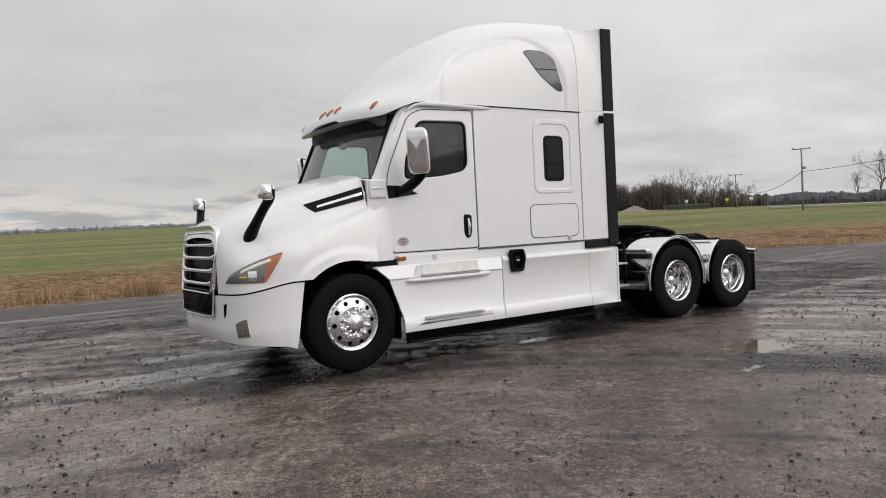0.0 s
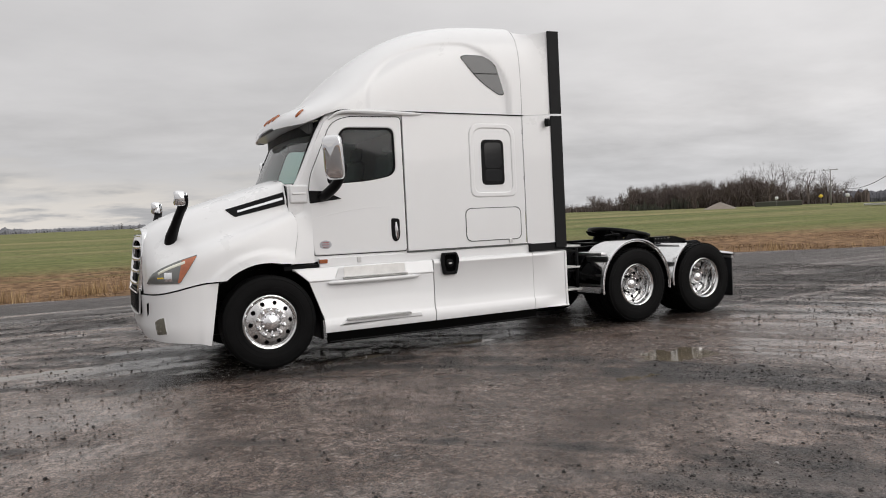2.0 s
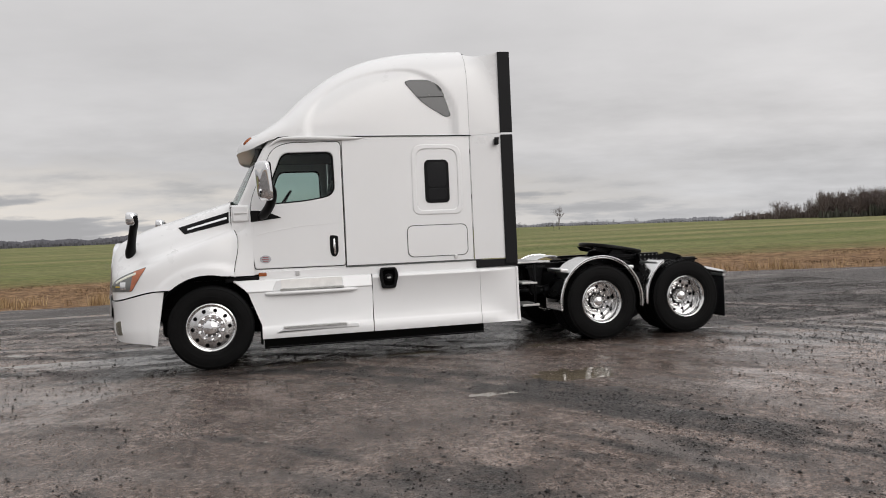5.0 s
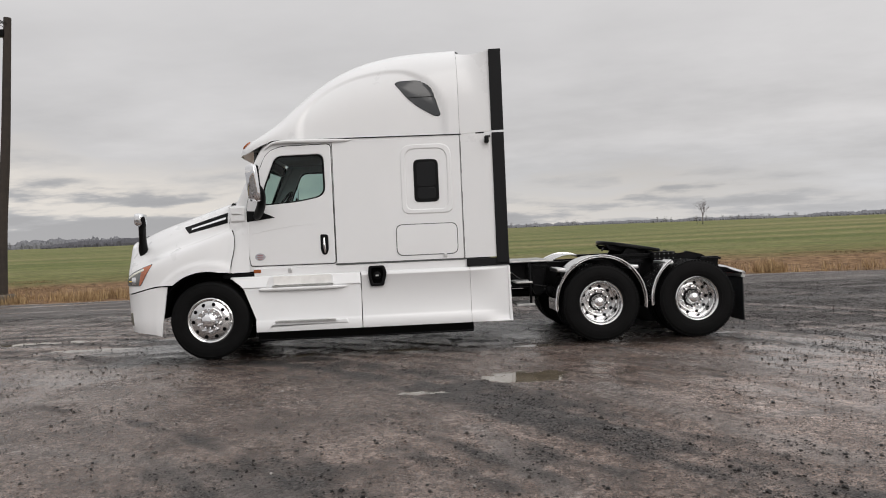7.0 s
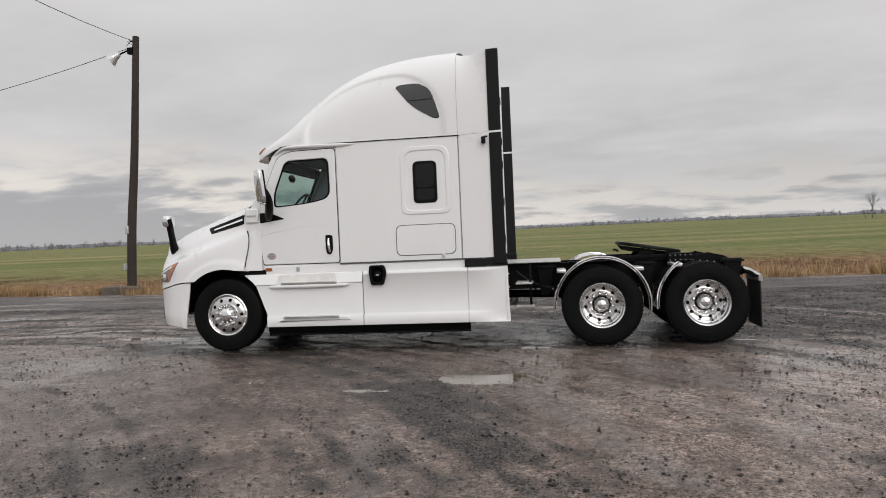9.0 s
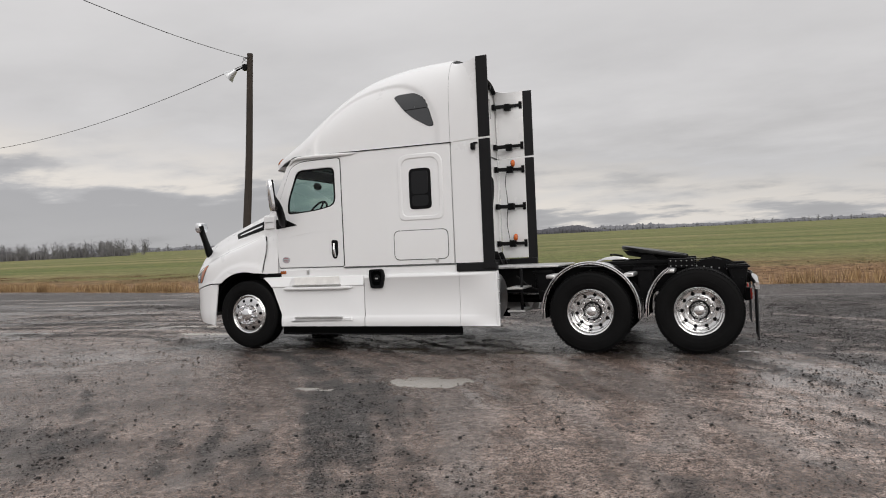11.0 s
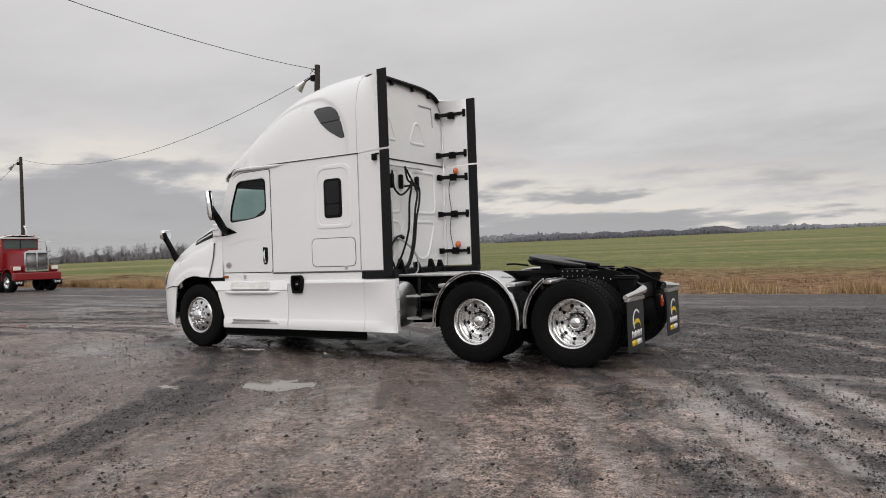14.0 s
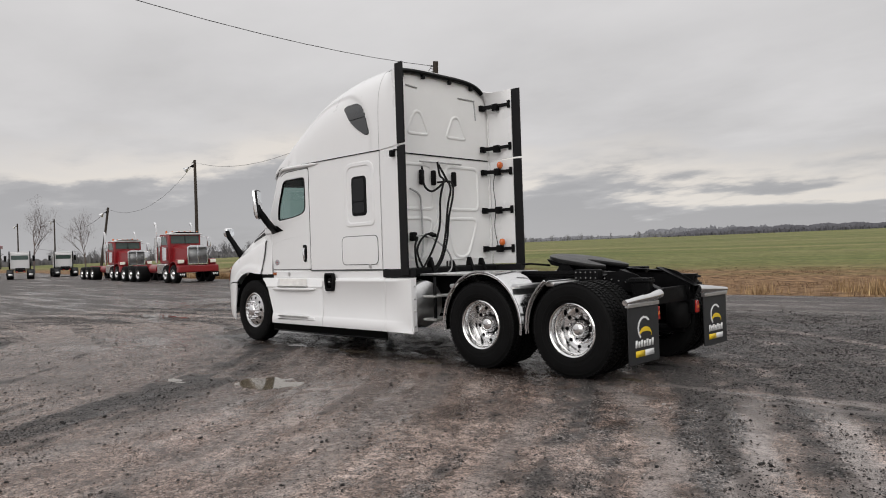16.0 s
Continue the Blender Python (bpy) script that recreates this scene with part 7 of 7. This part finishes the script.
E0, E7, E16 = (-3.26, -7.73), (2.66, -10.5), (10.77, -7.53)
for az, dist, h, seed in [(65.4, 165, 12.5, 3), (64.2, 190, 9, 4), (52.4, 240, 14.0, 5), (53.6, 236, 12.5, 6), (54.9, 240, 12, 7), (56.0, 236, 11.0, 8), (51.4, 250, 13, 9), (57.2, 250, 8.5, 14)]:
    tree(*at_angle(E0, az, dist), h, seed, "leafless deciduous tree at the far edge of the field", 0.62)
tree(*at_angle(E7, 22.5, 230), 8.0, 21, "lone leafless tree in the open field", 0.5)
tree(*at_angle(E7, 22.1, 231), 3.0, 22, "low leafless shrub in the open field", 0.6, 3)
for az, dist, h, seed in [(-74.3, 118, 11.5, 31), (-71.1, 112, 9.0, 33)]:
    tree(*at_angle(E16, az, dist), h, seed, "wide leafless tree behind the parked trucks", 0.5, 5, 0.6)


def woods(name, spans, seed, mat, label, variants=5, depth=3, cone=0.0):
    """A belt of bare trees in one mesh. Spans: eye, azimuth from and to, distance, height, count."""
    rng = np.random.default_rng(seed)
    kinds = [branch_arrays(np.random.default_rng(seed + k), 1.0, 0.7, depth, 3, 1.7) for k in range(variants)]
    allv, allf, base = [], [], 0
    for eye, a0, a1, dist, h, count in spans:
        for _ in range(count):
            x, y = at_angle(eye, rng.uniform(a0, a1), dist * rng.uniform(0.96, 1.12))
            v, f = kinds[rng.integers(variants)]
            hh = h * rng.uniform(0.6, 1.05)
            a = rng.uniform(0, 6.28)
            w = hh * rng.uniform(0.7, 1.0)
            p = np.column_stack([x + w * (v[:, 0] * math.cos(a) - v[:, 1] * math.sin(a)), y + w * (v[:, 0] * math.sin(a) + v[:, 1] * math.cos(a)), land_z(x, y) - 0.3 + hh * v[:, 2]])
            allv.append(p)
            allf += [tuple(i + base for i in q) for q in f]
            base += len(v)
    me = bpy.data.meshes.new(name)
    me.from_pydata(np.concatenate(allv).tolist(), [], allf)
    me.materials.append(mat)
    tagged(new(name, me), label, "woods", kind="stuff")


def hedge(name, spans, seed, mat, label, thick_d=0.05):
    """Dense far belts of scrub: many small upright slivers in one mesh."""
    rng = np.random.default_rng(seed)
    verts, faces = [], []
    for eye, a0, a1, dist, h, count in spans:
        for _ in range(count):
            az = rng.uniform(a0, a1)
            x, y = at_angle(eye, az, dist * rng.uniform(1.0, 1.0 + thick_d))
            z = land_z(x, y) - 0.5
            prof = 0.72 + 0.55 * noise.noise((az * 0.9, dist * 0.01, seed)) + 0.35 * noise.noise((az * 4.0, 2, seed))
            hh = h * max(0.25, prof) * (1 - 0.35 * rng.random() ** 2.0)
            w = dist * 0.0008 * rng.uniform(0.5, 1.6)
            a = rng.uniform(0, 3.14)
            i = len(verts)
            for k in range(3):
                b = a + k * 2.094
                verts.append((x + w * math.cos(b), y + w * math.sin(b), z))
            j = rng.uniform(-0.4, 0.4)
            for k in range(3):
                b = a + k * 2.094
                verts.append((x + w * 1.25 * math.cos(b) + j * w, y + w * 1.25 * math.sin(b), z + hh * rng.uniform(0.45, 0.75)))
            verts.append((x + j * 2 * w, y, z + hh))
            for k in range(3):
                k2 = (k + 1) % 3
                faces.append((i + k, i + k2, i + 3 + k2, i + 3 + k))
                faces.append((i + 3 + k, i + 3 + k2, i + 6))
    me = bpy.data.meshes.new(name)
    me.from_pydata(verts, [], faces)
    me.materials.append(mat)
    tagged(new(name, me), label, "woods", kind="stuff")


woods("far_woods", [(E0, 36.5, 40, 340, 5.0, 22), (E0, 39.5, 43, 300, 7.5, 30), (E0, 42.5, 47.5, 270, 10.0, 110), (E0, 47, 52.5, 258, 11.0, 85), (E0, 52, 57, 270, 8.5, 45)], 41, TWIGS, "bare wood at the far side of the field")
hedge("wood_undergrowth", [(E0, 36, 40, 345, 3.2, 700), (E0, 39.5, 43.5, 305, 4.6, 900), (E0, 42.5, 48.5, 272, 9.0, 3600), (E0, 48, 52.5, 272, 7.5, 1800), (E0, 52, 58.5, 272, 4.8, 1500)], 42, TWIGS, "dense undergrowth of the bare wood")
hedge("conifer_belt", [(E0, 42.5, 47.5, 258, 5.6, 420)], 43, CONIFER, "dull green conifers in the wood")
def belt(name, spans, seed, mat, label, ragged=1.0):
    """Far belts of woodland as long bumpy canopies in one mesh."""
    verts, faces = [], []
    for eye, a0, a1, dist, h, count in spans:
        n, k = int((a1 - a0) / 0.05), 6
        base = len(verts)
        for i in range(n + 1):
            az = a0 + (a1 - a0) * i / n
            ends = smoothstep(0, 0.12, i / n) * (1 - smoothstep(0.88, 1, i / n))
            crown = 0.78 + 0.35 * noise.noise((az * 0.6, seed, dist * 0.01)) + ragged * 0.28 * noise.noise((az * 2.2, seed, 4)) + ragged * (0.22 * noise.noise((az * 7.0, seed, 8)) + 0.12 * noise.noise((az * 19.0, seed, 2)))
            for j in range(k + 1):
                b = math.pi * 0.5 * j / k
                d = dist * (1 + 0.03 * (1 - math.cos(b)) + 0.004 * noise.noise((az * 9, j * 0.7, seed)))
                x, y = at_angle(eye, az, d)
                verts.append((x, y, land_z(x, y) - 1.0 + (1.0 + h * max(0.15, crown) * (0.35 + 0.65 * ends)) * math.sin(b) ** 0.6))
        faces += [(base + i * (k + 1) + j, base + (i + 1) * (k + 1) + j, base + (i + 1) * (k + 1) + j + 1, base + i * (k + 1) + j + 1) for i in range(n) for j in range(k)]
    me = bpy.data.meshes.new(name)
    me.from_pydata(verts, [], faces)
    me.materials.append(mat)
    tagged(new(name, me), label, "woods", kind="stuff")


# distance haze is tinted into this base colour
FAR_BELT = material("haze_tinted_woodland", (0.185, 0.187, 0.20), 0.95, spread=0.12, scale=0.12, spec=0.05)
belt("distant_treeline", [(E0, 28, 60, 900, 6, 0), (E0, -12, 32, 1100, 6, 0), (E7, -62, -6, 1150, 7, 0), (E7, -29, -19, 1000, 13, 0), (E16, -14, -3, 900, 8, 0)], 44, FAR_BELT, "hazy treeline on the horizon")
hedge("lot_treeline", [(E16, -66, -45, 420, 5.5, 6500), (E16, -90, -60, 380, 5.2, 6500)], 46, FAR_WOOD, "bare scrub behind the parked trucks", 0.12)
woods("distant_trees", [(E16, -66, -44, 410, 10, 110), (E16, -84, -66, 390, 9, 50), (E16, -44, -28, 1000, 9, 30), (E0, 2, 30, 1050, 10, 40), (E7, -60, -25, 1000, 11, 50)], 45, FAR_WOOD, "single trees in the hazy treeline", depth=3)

# the blue-grey stands for haze and is part of the base colour
WOOD_BELT = material("haze_blue_woodland", (0.105, 0.104, 0.115), 0.95, spread=0.15, scale=0.2, spec=0.05)
belt("hazy_wood", [(E16, -27.5, -8, 760, 8.0, 0), (E0, 52, 86, 520, 9.0, 0)], 51, WOOD_BELT, "smooth wood across the field, tinted blue-grey for haze", 0.45)


# ---- far roadside on the open side of the field ----
def far_pole(az, dist, top, cross, label):
    x, y = at_angle(E0, az, dist)
    z = land_z(x, y)
    p = thing("power_pole", label, "pole", "power poles", at=pose(x, y, z, 0, 0, -az + 8))
    part("post", tube([(0, 0, -0.3), (0, 0, top - z)], [0.16, 0.11], 8), GREY_POLE, p)
    part("cross_arm", box(-cross, cross, -0.06, 0.06, top - z - 0.25, top - z - 0.10), GREY_POLE, p)
    part("insulators", merge(box(-cross + 0.1, -cross + 0.22, -0.05, 0.05, top - z - 0.1, top - z + 0.1), box(cross - 0.22, cross - 0.1, -0.05, 0.05, top - z - 0.1, top - z + 0.1)), GREY_POLE, p)
    part("transformer", box(0.15, 0.55, -0.2, 0.2, (top - z) * 0.66, (top - z) * 0.66 + 0.35, 0.05), GREY_POLE, p)
    return Vector((x, y, z + (top - z) * 0.62))


GREY_POLE = material("weathered_grey_pole", (0.24, 0.23, 0.22), 0.85, spread=0.2)
A = far_pole(60.8, 120, 10.1, 1.3, "tall grey power pole beside the far road")
B = far_pole(56.4, 195, 10.2, 1.6, "grey power pole beside the far road")
C = at_angle(E0, 75, 75)
wire(A, B, 2.2, r=0.045)
wire(A, (C[0], C[1], 7.2), 0.5, r=0.035)

ROAD = material("pale_road_surface", (0.42, 0.41, 0.40), 0.8, spread=0.1)


def road_fn(u, v):
    az = 58.5 + 24 * u
    dist = 152 - 30 * u + 5 * v
    x, y = at_angle(E0, az, dist)
    return (x, y, land_z(x, y) + 0.10 + 0.35 * u)


road = new("road", finish(thick(grid(road_fn, 30, 1), -0.3), "road", ROAD))
tagged(road, "pale raised road across the far field", "road", kind="structure")
SIGN = material("yellow_road_sign", (0.7, 0.5, 0.05), 0.5)
SIGN_W = material("white_road_sign", (0.7, 0.7, 0.7), 0.5)
for az, dist, mat, label in ((52.9, 215, SIGN_W, "small white road sign on a post"), (55.75, 205, SIGN, "small yellow diamond road sign on a post"), (57.4, 200, SIGN_W, "small white road sign on a post")):
    x, y = at_angle(E0, az, dist)
    s = thing("road_sign", label, "sign", "far road signs", at=pose(x, y, land_z(x, y), 0, 0, -az))
    part("sign_post", box(-0.05, 0.05, -0.05, 0.05, -0.2, 2.0), GREY_POLE, s)
    part("sign_face", moved(box(-0.42, 0.42, -0.02, 0.02, -0.42, 0.42), Matrix.Translation((0, -0.06, 2.2)) @ Matrix.Rotation(radians(45 if mat is SIGN else 0), 4, "Y")), mat, s)
x, y = at_angle(E0, 49.1, 205)
GRAVEL_PILE = material("pale_gravel_heap", (0.22, 0.19, 0.16), 0.9, spread=0.2, scale=1.0, bump=0.4, bump_scale=3)
heap = new("gravel_heap", finish(grid(lambda u, v: (x + 5.5 * u * math.cos(2 * math.pi * v), y + 3.5 * u * math.sin(2 * math.pi * v), land_z(x, y) - 0.2 + 2.0 * (1 - u) ** 0.9 + 0.15 * noise.noise((u * 5, math.cos(6.28 * v) * 2, math.sin(6.28 * v) * 2))), 10, 28, wrap_v=True), "gravel_heap", GRAVEL_PILE))
tagged(heap, "low heap of pale gravel in the far field", "gravel heap")
x, y = at_angle(E0, 51.5, 225)
x2, y2 = at_angle(E0, 54.5, 222)
hb = box(-6, 6, -1, 1, -0.4, 1.3, 0.3)
hd = new("far_hedge", finish(moved(hb, Matrix.Translation(((x + x2) / 2, (y + y2) / 2, land_z(x, y))) @ Matrix.Rotation(radians(-53), 4, "Z")), "far_hedge", CONIFER))
tagged(hd, "low dark clipped hedge before the wood", "hedge")
# far building blocks on the horizon
SILO = material("grey_silo_sheet", (0.20, 0.20, 0.21), 0.6)
for az in (-46.6, -46.15):
    x, y = at_angle(E16, az, 700)
    s = new("silo", finish(moved(revolve([(0.01, 0), (2.6, 0), (2.6, 11), (0.4, 12.5), (0.01, 12.5)], 16), Matrix.Translation((x, y, land_z(x, y))) @ Matrix.Rotation(radians(90), 4, "X")), "silo", SILO))
    tagged(s, "grey cylindrical silo on the horizon", "silo", "silos")

# ---- parked heavy trucks along the lot ----
RED = material("red_truck_paint", (0.22, 0.006, 0.010), 0.35, coat=0.3, spread=0.06)
OFFWHITE = material("white_cab_paint", (0.62, 0.62, 0.62), 0.4, coat=0.3, spread=0.05)
DARKGLASS = material("windshield_dark_glass", (0.04, 0.07, 0.06), 0.06, coat=0.6)
MESHGREY = material("grille_mesh_grey", (0.20, 0.205, 0.205), 0.4, 0.6, spread=0.2)


def small_wheel_parts(parent, x, y, r, w, hub_mat=ALU):
    """A wheel with a tyre and a rim; y is its outer face side."""
    s = -1 if y < 0 else 1
    e = new("wheel")
    e.parent = parent
    e.matrix_basis = pose(x, y, r, 0, 0, 0 if s < 0 else 180)
    part("tyre", revolve([(0.29, -0.02), (r * 0.72, -0.02), (r * 0.95, 0.0), (r, 0.03), (r, w - 0.03), (r * 0.95, w), (0.29, w)], 28), RUBBER, e)
    part("rim", revolve([(0.30, -0.022), (0.27, -0.015), (0.25, 0.05), (0.16, 0.03), (0.14, -0.02), (0.08, -0.06), (0.001, -0.07)], 24), hub_mat, e)


def heavy_truck(at, label, paint=RED, tridem=True):
    """Red vocational tractor; its front at x = 0, facing +x, its length towards -x."""
    t = thing("heavy_truck", label, "truck", "parked heavy trucks", at=at)
    bumper = box(-0.35, 0.0, -1.22, 1.22, 0.62, 1.02, 0.05, 3)
    bumper = part("bumper", bumper, paint, t, "red steel bumper")
    for y in (-1.0, 1.0):
        w = plate([(y - 0.17, 0.56), (y - 0.10, 0.40), (y - 0.04, 0.50), (y, 0.44), (y + 0.04, 0.50), (y + 0.10, 0.40), (y + 0.17, 0.56), (y + 0.11, 0.56), (y + 0.08, 0.47), (y + 0.03, 0.56), (y - 0.03, 0.56), (y - 0.08, 0.47), (y - 0.11, 0.56)], 0.01, m=across(-0.02))
        fl = part("front_flap", box(-0.05, -0.03, y - 0.24, y + 0.24, 0.32, 0.62), PLASTIC, bumper)
        part("flap_mark", w, WHITE_PRINT, bumper, "white zigzag mark")
    hood = part("hood", grid(lambda u, v: (-0.22 - 1.75 * u, (-1 + 2 * v) * (0.62 + 0.16 * u), 2.16 + 0.12 * u - 0.16 * abs(2 * v - 1) ** 4), 8, 16), paint, t, "red hood")
    for s in (-1, 1):
        part("hood_side", thick(grid(lambda u, v: (-0.22 - 1.75 * u, s * (0.62 + 0.16 * u + 0.02 * v), 2.00 + 0.12 * u - v * (1.05 + 0.2 * u)), 8, 6), 0.02), paint, t)
        part("fender", thick(grid(lambda u, v: (-0.85 - 0.62 * math.cos(math.pi * u) * 1.02, s * (0.70 + 0.52 * v), 0.62 + 0.66 * math.sin(math.pi * u) ** 0.8), 18, 4), 0.03), paint, t, "red front fender")
        part("headlamp", box(-0.34, -0.2, s * 0.80, s * 1.15, 1.15, 1.36, 0.03), LAMP_WHITE, t, "rectangular headlamp")
        part("lamp_pod", box(-0.6, -0.3, s * 0.72, s * 1.18, 1.08, 1.40, 0.05), paint, t)
        part("cab_mirror", box(-2.05, -1.95, s * 1.42, s * 1.66, 2.15, 2.75, 0.04), CHROME, t, "chrome side mirror")
        part("mirror_bracket", tube([(-2.05, s * 1.05, 2.75), (-2.0, s * 1.5, 2.78), (-2.0, s * 1.5, 2.10), (-2.05, s * 1.05, 2.15)], 0.02, 6), CHROME, t)
        st = part("exhaust_stack", tube([(-3.55, s * 1.12, 1.2), (-3.55, s * 1.12, 3.38), (-3.60, s * 1.12, 3.55), (-3.75, s * 1.12, 3.68)], [0.075, 0.075, 0.075, 0.07], 12, 3), CHROME, t, "chrome exhaust stack")
        part("muffler", tube([(-3.55, s * 1.12, 1.5), (-3.55, s * 1.12, 2.75)], 0.125, 14), ALU, st)
        part("air_cleaner", tube([(-2.2, s * 1.12, 1.35), (-2.2, s * 1.12, 2.15)], 0.17, 14), CHROME, t, "chrome air cleaner")
        part("side_window", plate(rounded([(-3.2, 2.30), (-2.15, 2.30), (-2.35, 2.82), (-3.2, 2.82)], 0.06), 0.02, m=on_side(s * 1.005)), DARKGLASS, t)
        part("step_box", box(-3.4, -2.1, s * 0.75, s * 1.18, 0.55, 1.15, 0.04), ALU, t)
        part("air_tank", tube([(-5.2, s * 0.75, 0.85), (-4.0, s * 0.75, 0.85)], 0.27, 16), paint, t, "red cylindrical tank")
        part("frame_rail", box(-9.6, -0.4, s * 0.46, s * 0.38, 0.85, 1.12, 0.01), paint, t, "red frame rail")
        part("frame_box", box(-6.4, -3.9, s * 0.72, s * 0.42, 0.80, 1.12, 0.03), paint, t)
        for x in (-0.90, -2.05):
            small_wheel_parts(t, x, s * 1.20, 0.53, 0.34)
        for x in (-6.5, -7.85, -9.2) if tridem else (-6.5, -7.85):
            small_wheel_parts(t, x, s * 1.24, 0.53, 0.62)
    gr = part("grille_frame", plate(rounded([(-0.62, 1.06), (0.62, 1.06), (0.62, 2.10), (0.4, 2.20), (-0.4, 2.20), (-0.62, 2.10)], 0.06), 0.10, [rounded([(-0.55, 1.13), (0.55, 1.13), (0.55, 2.06), (-0.55, 2.06)], 0.04)], 0.01, m=across(-0.18)), CHROME, t, "chrome grille surround")
    part("grille_mesh", box(-0.22, -0.19, -0.56, 0.56, 1.10, 2.09), MESHGREY, gr, "grey mesh grille")
    part("grille_bar", box(-0.16, -0.12, -0.03, 0.03, 1.10, 2.12, 0.008), CHROME, gr)
    part("radiator_back", box(-1.9, -0.24, -0.6, 0.6, 0.7, 1.95, 0.05), STEEL_BLACK, t)
    cab = part("cab_body", box(-3.4, -1.95, -1.0, 1.0, 1.15, 2.95, 0.08, 3), paint, t, "red cab body")
    part("cab_roof", grid(lambda u, v: (-1.85 - 1.6 * u, (-1 + 2 * v) * 1.02, 2.92 + 0.20 * (1 - abs(2 * v - 1) ** 3) * (0.5 + 0.5 * math.sin(math.pi * min(1, u * 1.3 + 0.15)))), 10, 16), OFFWHITE, t, "white cab roof")
    part("visor", box(-1.95, -1.70, -1.0, 1.0, 2.88, 2.96, 0.03), OFFWHITE, t)
    part("windshield", plate(rounded([(-0.88, 2.36), (0.88, 2.36), (0.84, 2.82), (-0.84, 2.82)], 0.08), 0.02, m=across(-1.93)), DARKGLASS, t, "dark windshield")
    part("window_post", box(-1.93, -1.91, -0.02, 0.02, 2.36, 2.82), PLASTIC, t)
    for y in (-0.75, -0.35, 0.0, 0.35, 0.75):
        part("roof_lamp", box(-1.98, -1.88, y - 0.035, y + 0.035, 3.05, 3.10, 0.012), AMBER, t)
    part("beacon", tube([(-3.0, -0.7, 3.0), (-3.0, -0.7, 3.15)], 0.06, 12), AMBER, t, "amber roof beacon")
    part("beacon", tube([(-3.0, 0.7, 3.0), (-3.0, 0.7, 3.15)], 0.06, 12), AMBER, t, "amber roof beacon")
    return t


def at_lot(x, y, turn, size=1.0):
    return pose(x, y, lot_z(x), 0, 0, turn) @ Matrix.Diagonal((size, size, size, 1))


heavy_truck(at_lot(-30.6, 13.2, -3, 1.04), "red vocational truck with twin front axles, parked on the lot")
heavy_truck(at_lot(-42.4, 14.3, -3), "red vocational truck parked behind another on the lot")


def day_cab(at, label):
    """White day-cab truck seen from behind; its tail at x = 0, facing -x."""
    t = thing("day_cab_truck", label, "truck", "parked white trucks", at=at)
    part("cab_body", box(-5.6, -4.0, -1.0, 1.0, 1.05, 2.75, 0.12, 3), OFFWHITE, t, "white cab")
    part("rear_window", plate(rounded(rect(-0.78, 0.78, 2.05, 2.5), 0.08), 0.02, m=across(-3.99)), DARKGLASS, t)
    part("cab_roof", box(-5.5, -4.1, -0.95, 0.95, 2.72, 2.88, 0.07, 3), OFFWHITE, t)
    part("hood", box(-7.3, -5.5, -0.8, 0.8, 1.0, 1.95, 0.15, 3), OFFWHITE, t)
    part("frame", box(-7.0, -0.1, -0.45, 0.45, 0.75, 1.0, 0.02), STEEL_BLACK, t)
    part("coupling", box(-2.6, -1.4, -0.45, 0.45, 1.0, 1.18, 0.05), GREASE, t)
    for s in (-1, 1):
        for x in (-1.3, -2.65):
            small_wheel_parts(t, x, s * 1.22, 0.51, 0.62, STEEL_BLACK)
        small_wheel_parts(t, -6.6, s * 1.18, 0.51, 0.30, STEEL_BLACK)
        part("mudflap", box(-0.42, -0.40, s * 0.60, s * 1.20, 0.25, 0.95), FLAP, t)
        part("flap_mark", box(-0.395, -0.39, s * 0.72, s * 1.08, 0.40, 0.60), WHITE_PRINT, t)
        part("mirror", box(-5.4, -5.3, s * 1.2, s * 1.45, 1.9, 2.5, 0.03), PLASTIC, t)
        part("tail_lamp", box(-0.12, -0.06, s * 0.25, s * 0.40, 0.72, 0.86), RED_LENS, t)
        part("exhaust_stack", tube([(-3.85, s * 0.95, 1.0), (-3.85, s * 0.95, 2.95)], 0.06, 8), STEEL_BLACK, t)
    return t


day_cab(at_lot(-66.7, 17.2, -13, 0.9), "white day-cab truck parked facing away")
day_cab(at_lot(-62.7, 12.0, -14, 0.9), "white day-cab truck with dark rear window, parked facing away")
tr = thing("flatbed_trailer", "dark red flatbed trailer parked at the end of the lot", "trailer", at=at_lot(-83, 15.5, 70))
part("deck", box(-9, 0, -1.25, 1.25, 3.2, 3.55, 0.03), RED, tr)
part("headboard", box(-9.2, -9.0, -1.25, 1.25, 1.2, 3.5), RED, tr)
part("trailer_body", box(-8.8, -0.2, -1.15, 1.15, 0.9, 3.2), STEEL_BLACK, tr)
for s in (-1, 1):
    for x in (-1.2, -2.5):
        small_wheel_parts(tr, x, s * 1.2, 0.5, 0.6, STEEL_BLACK)
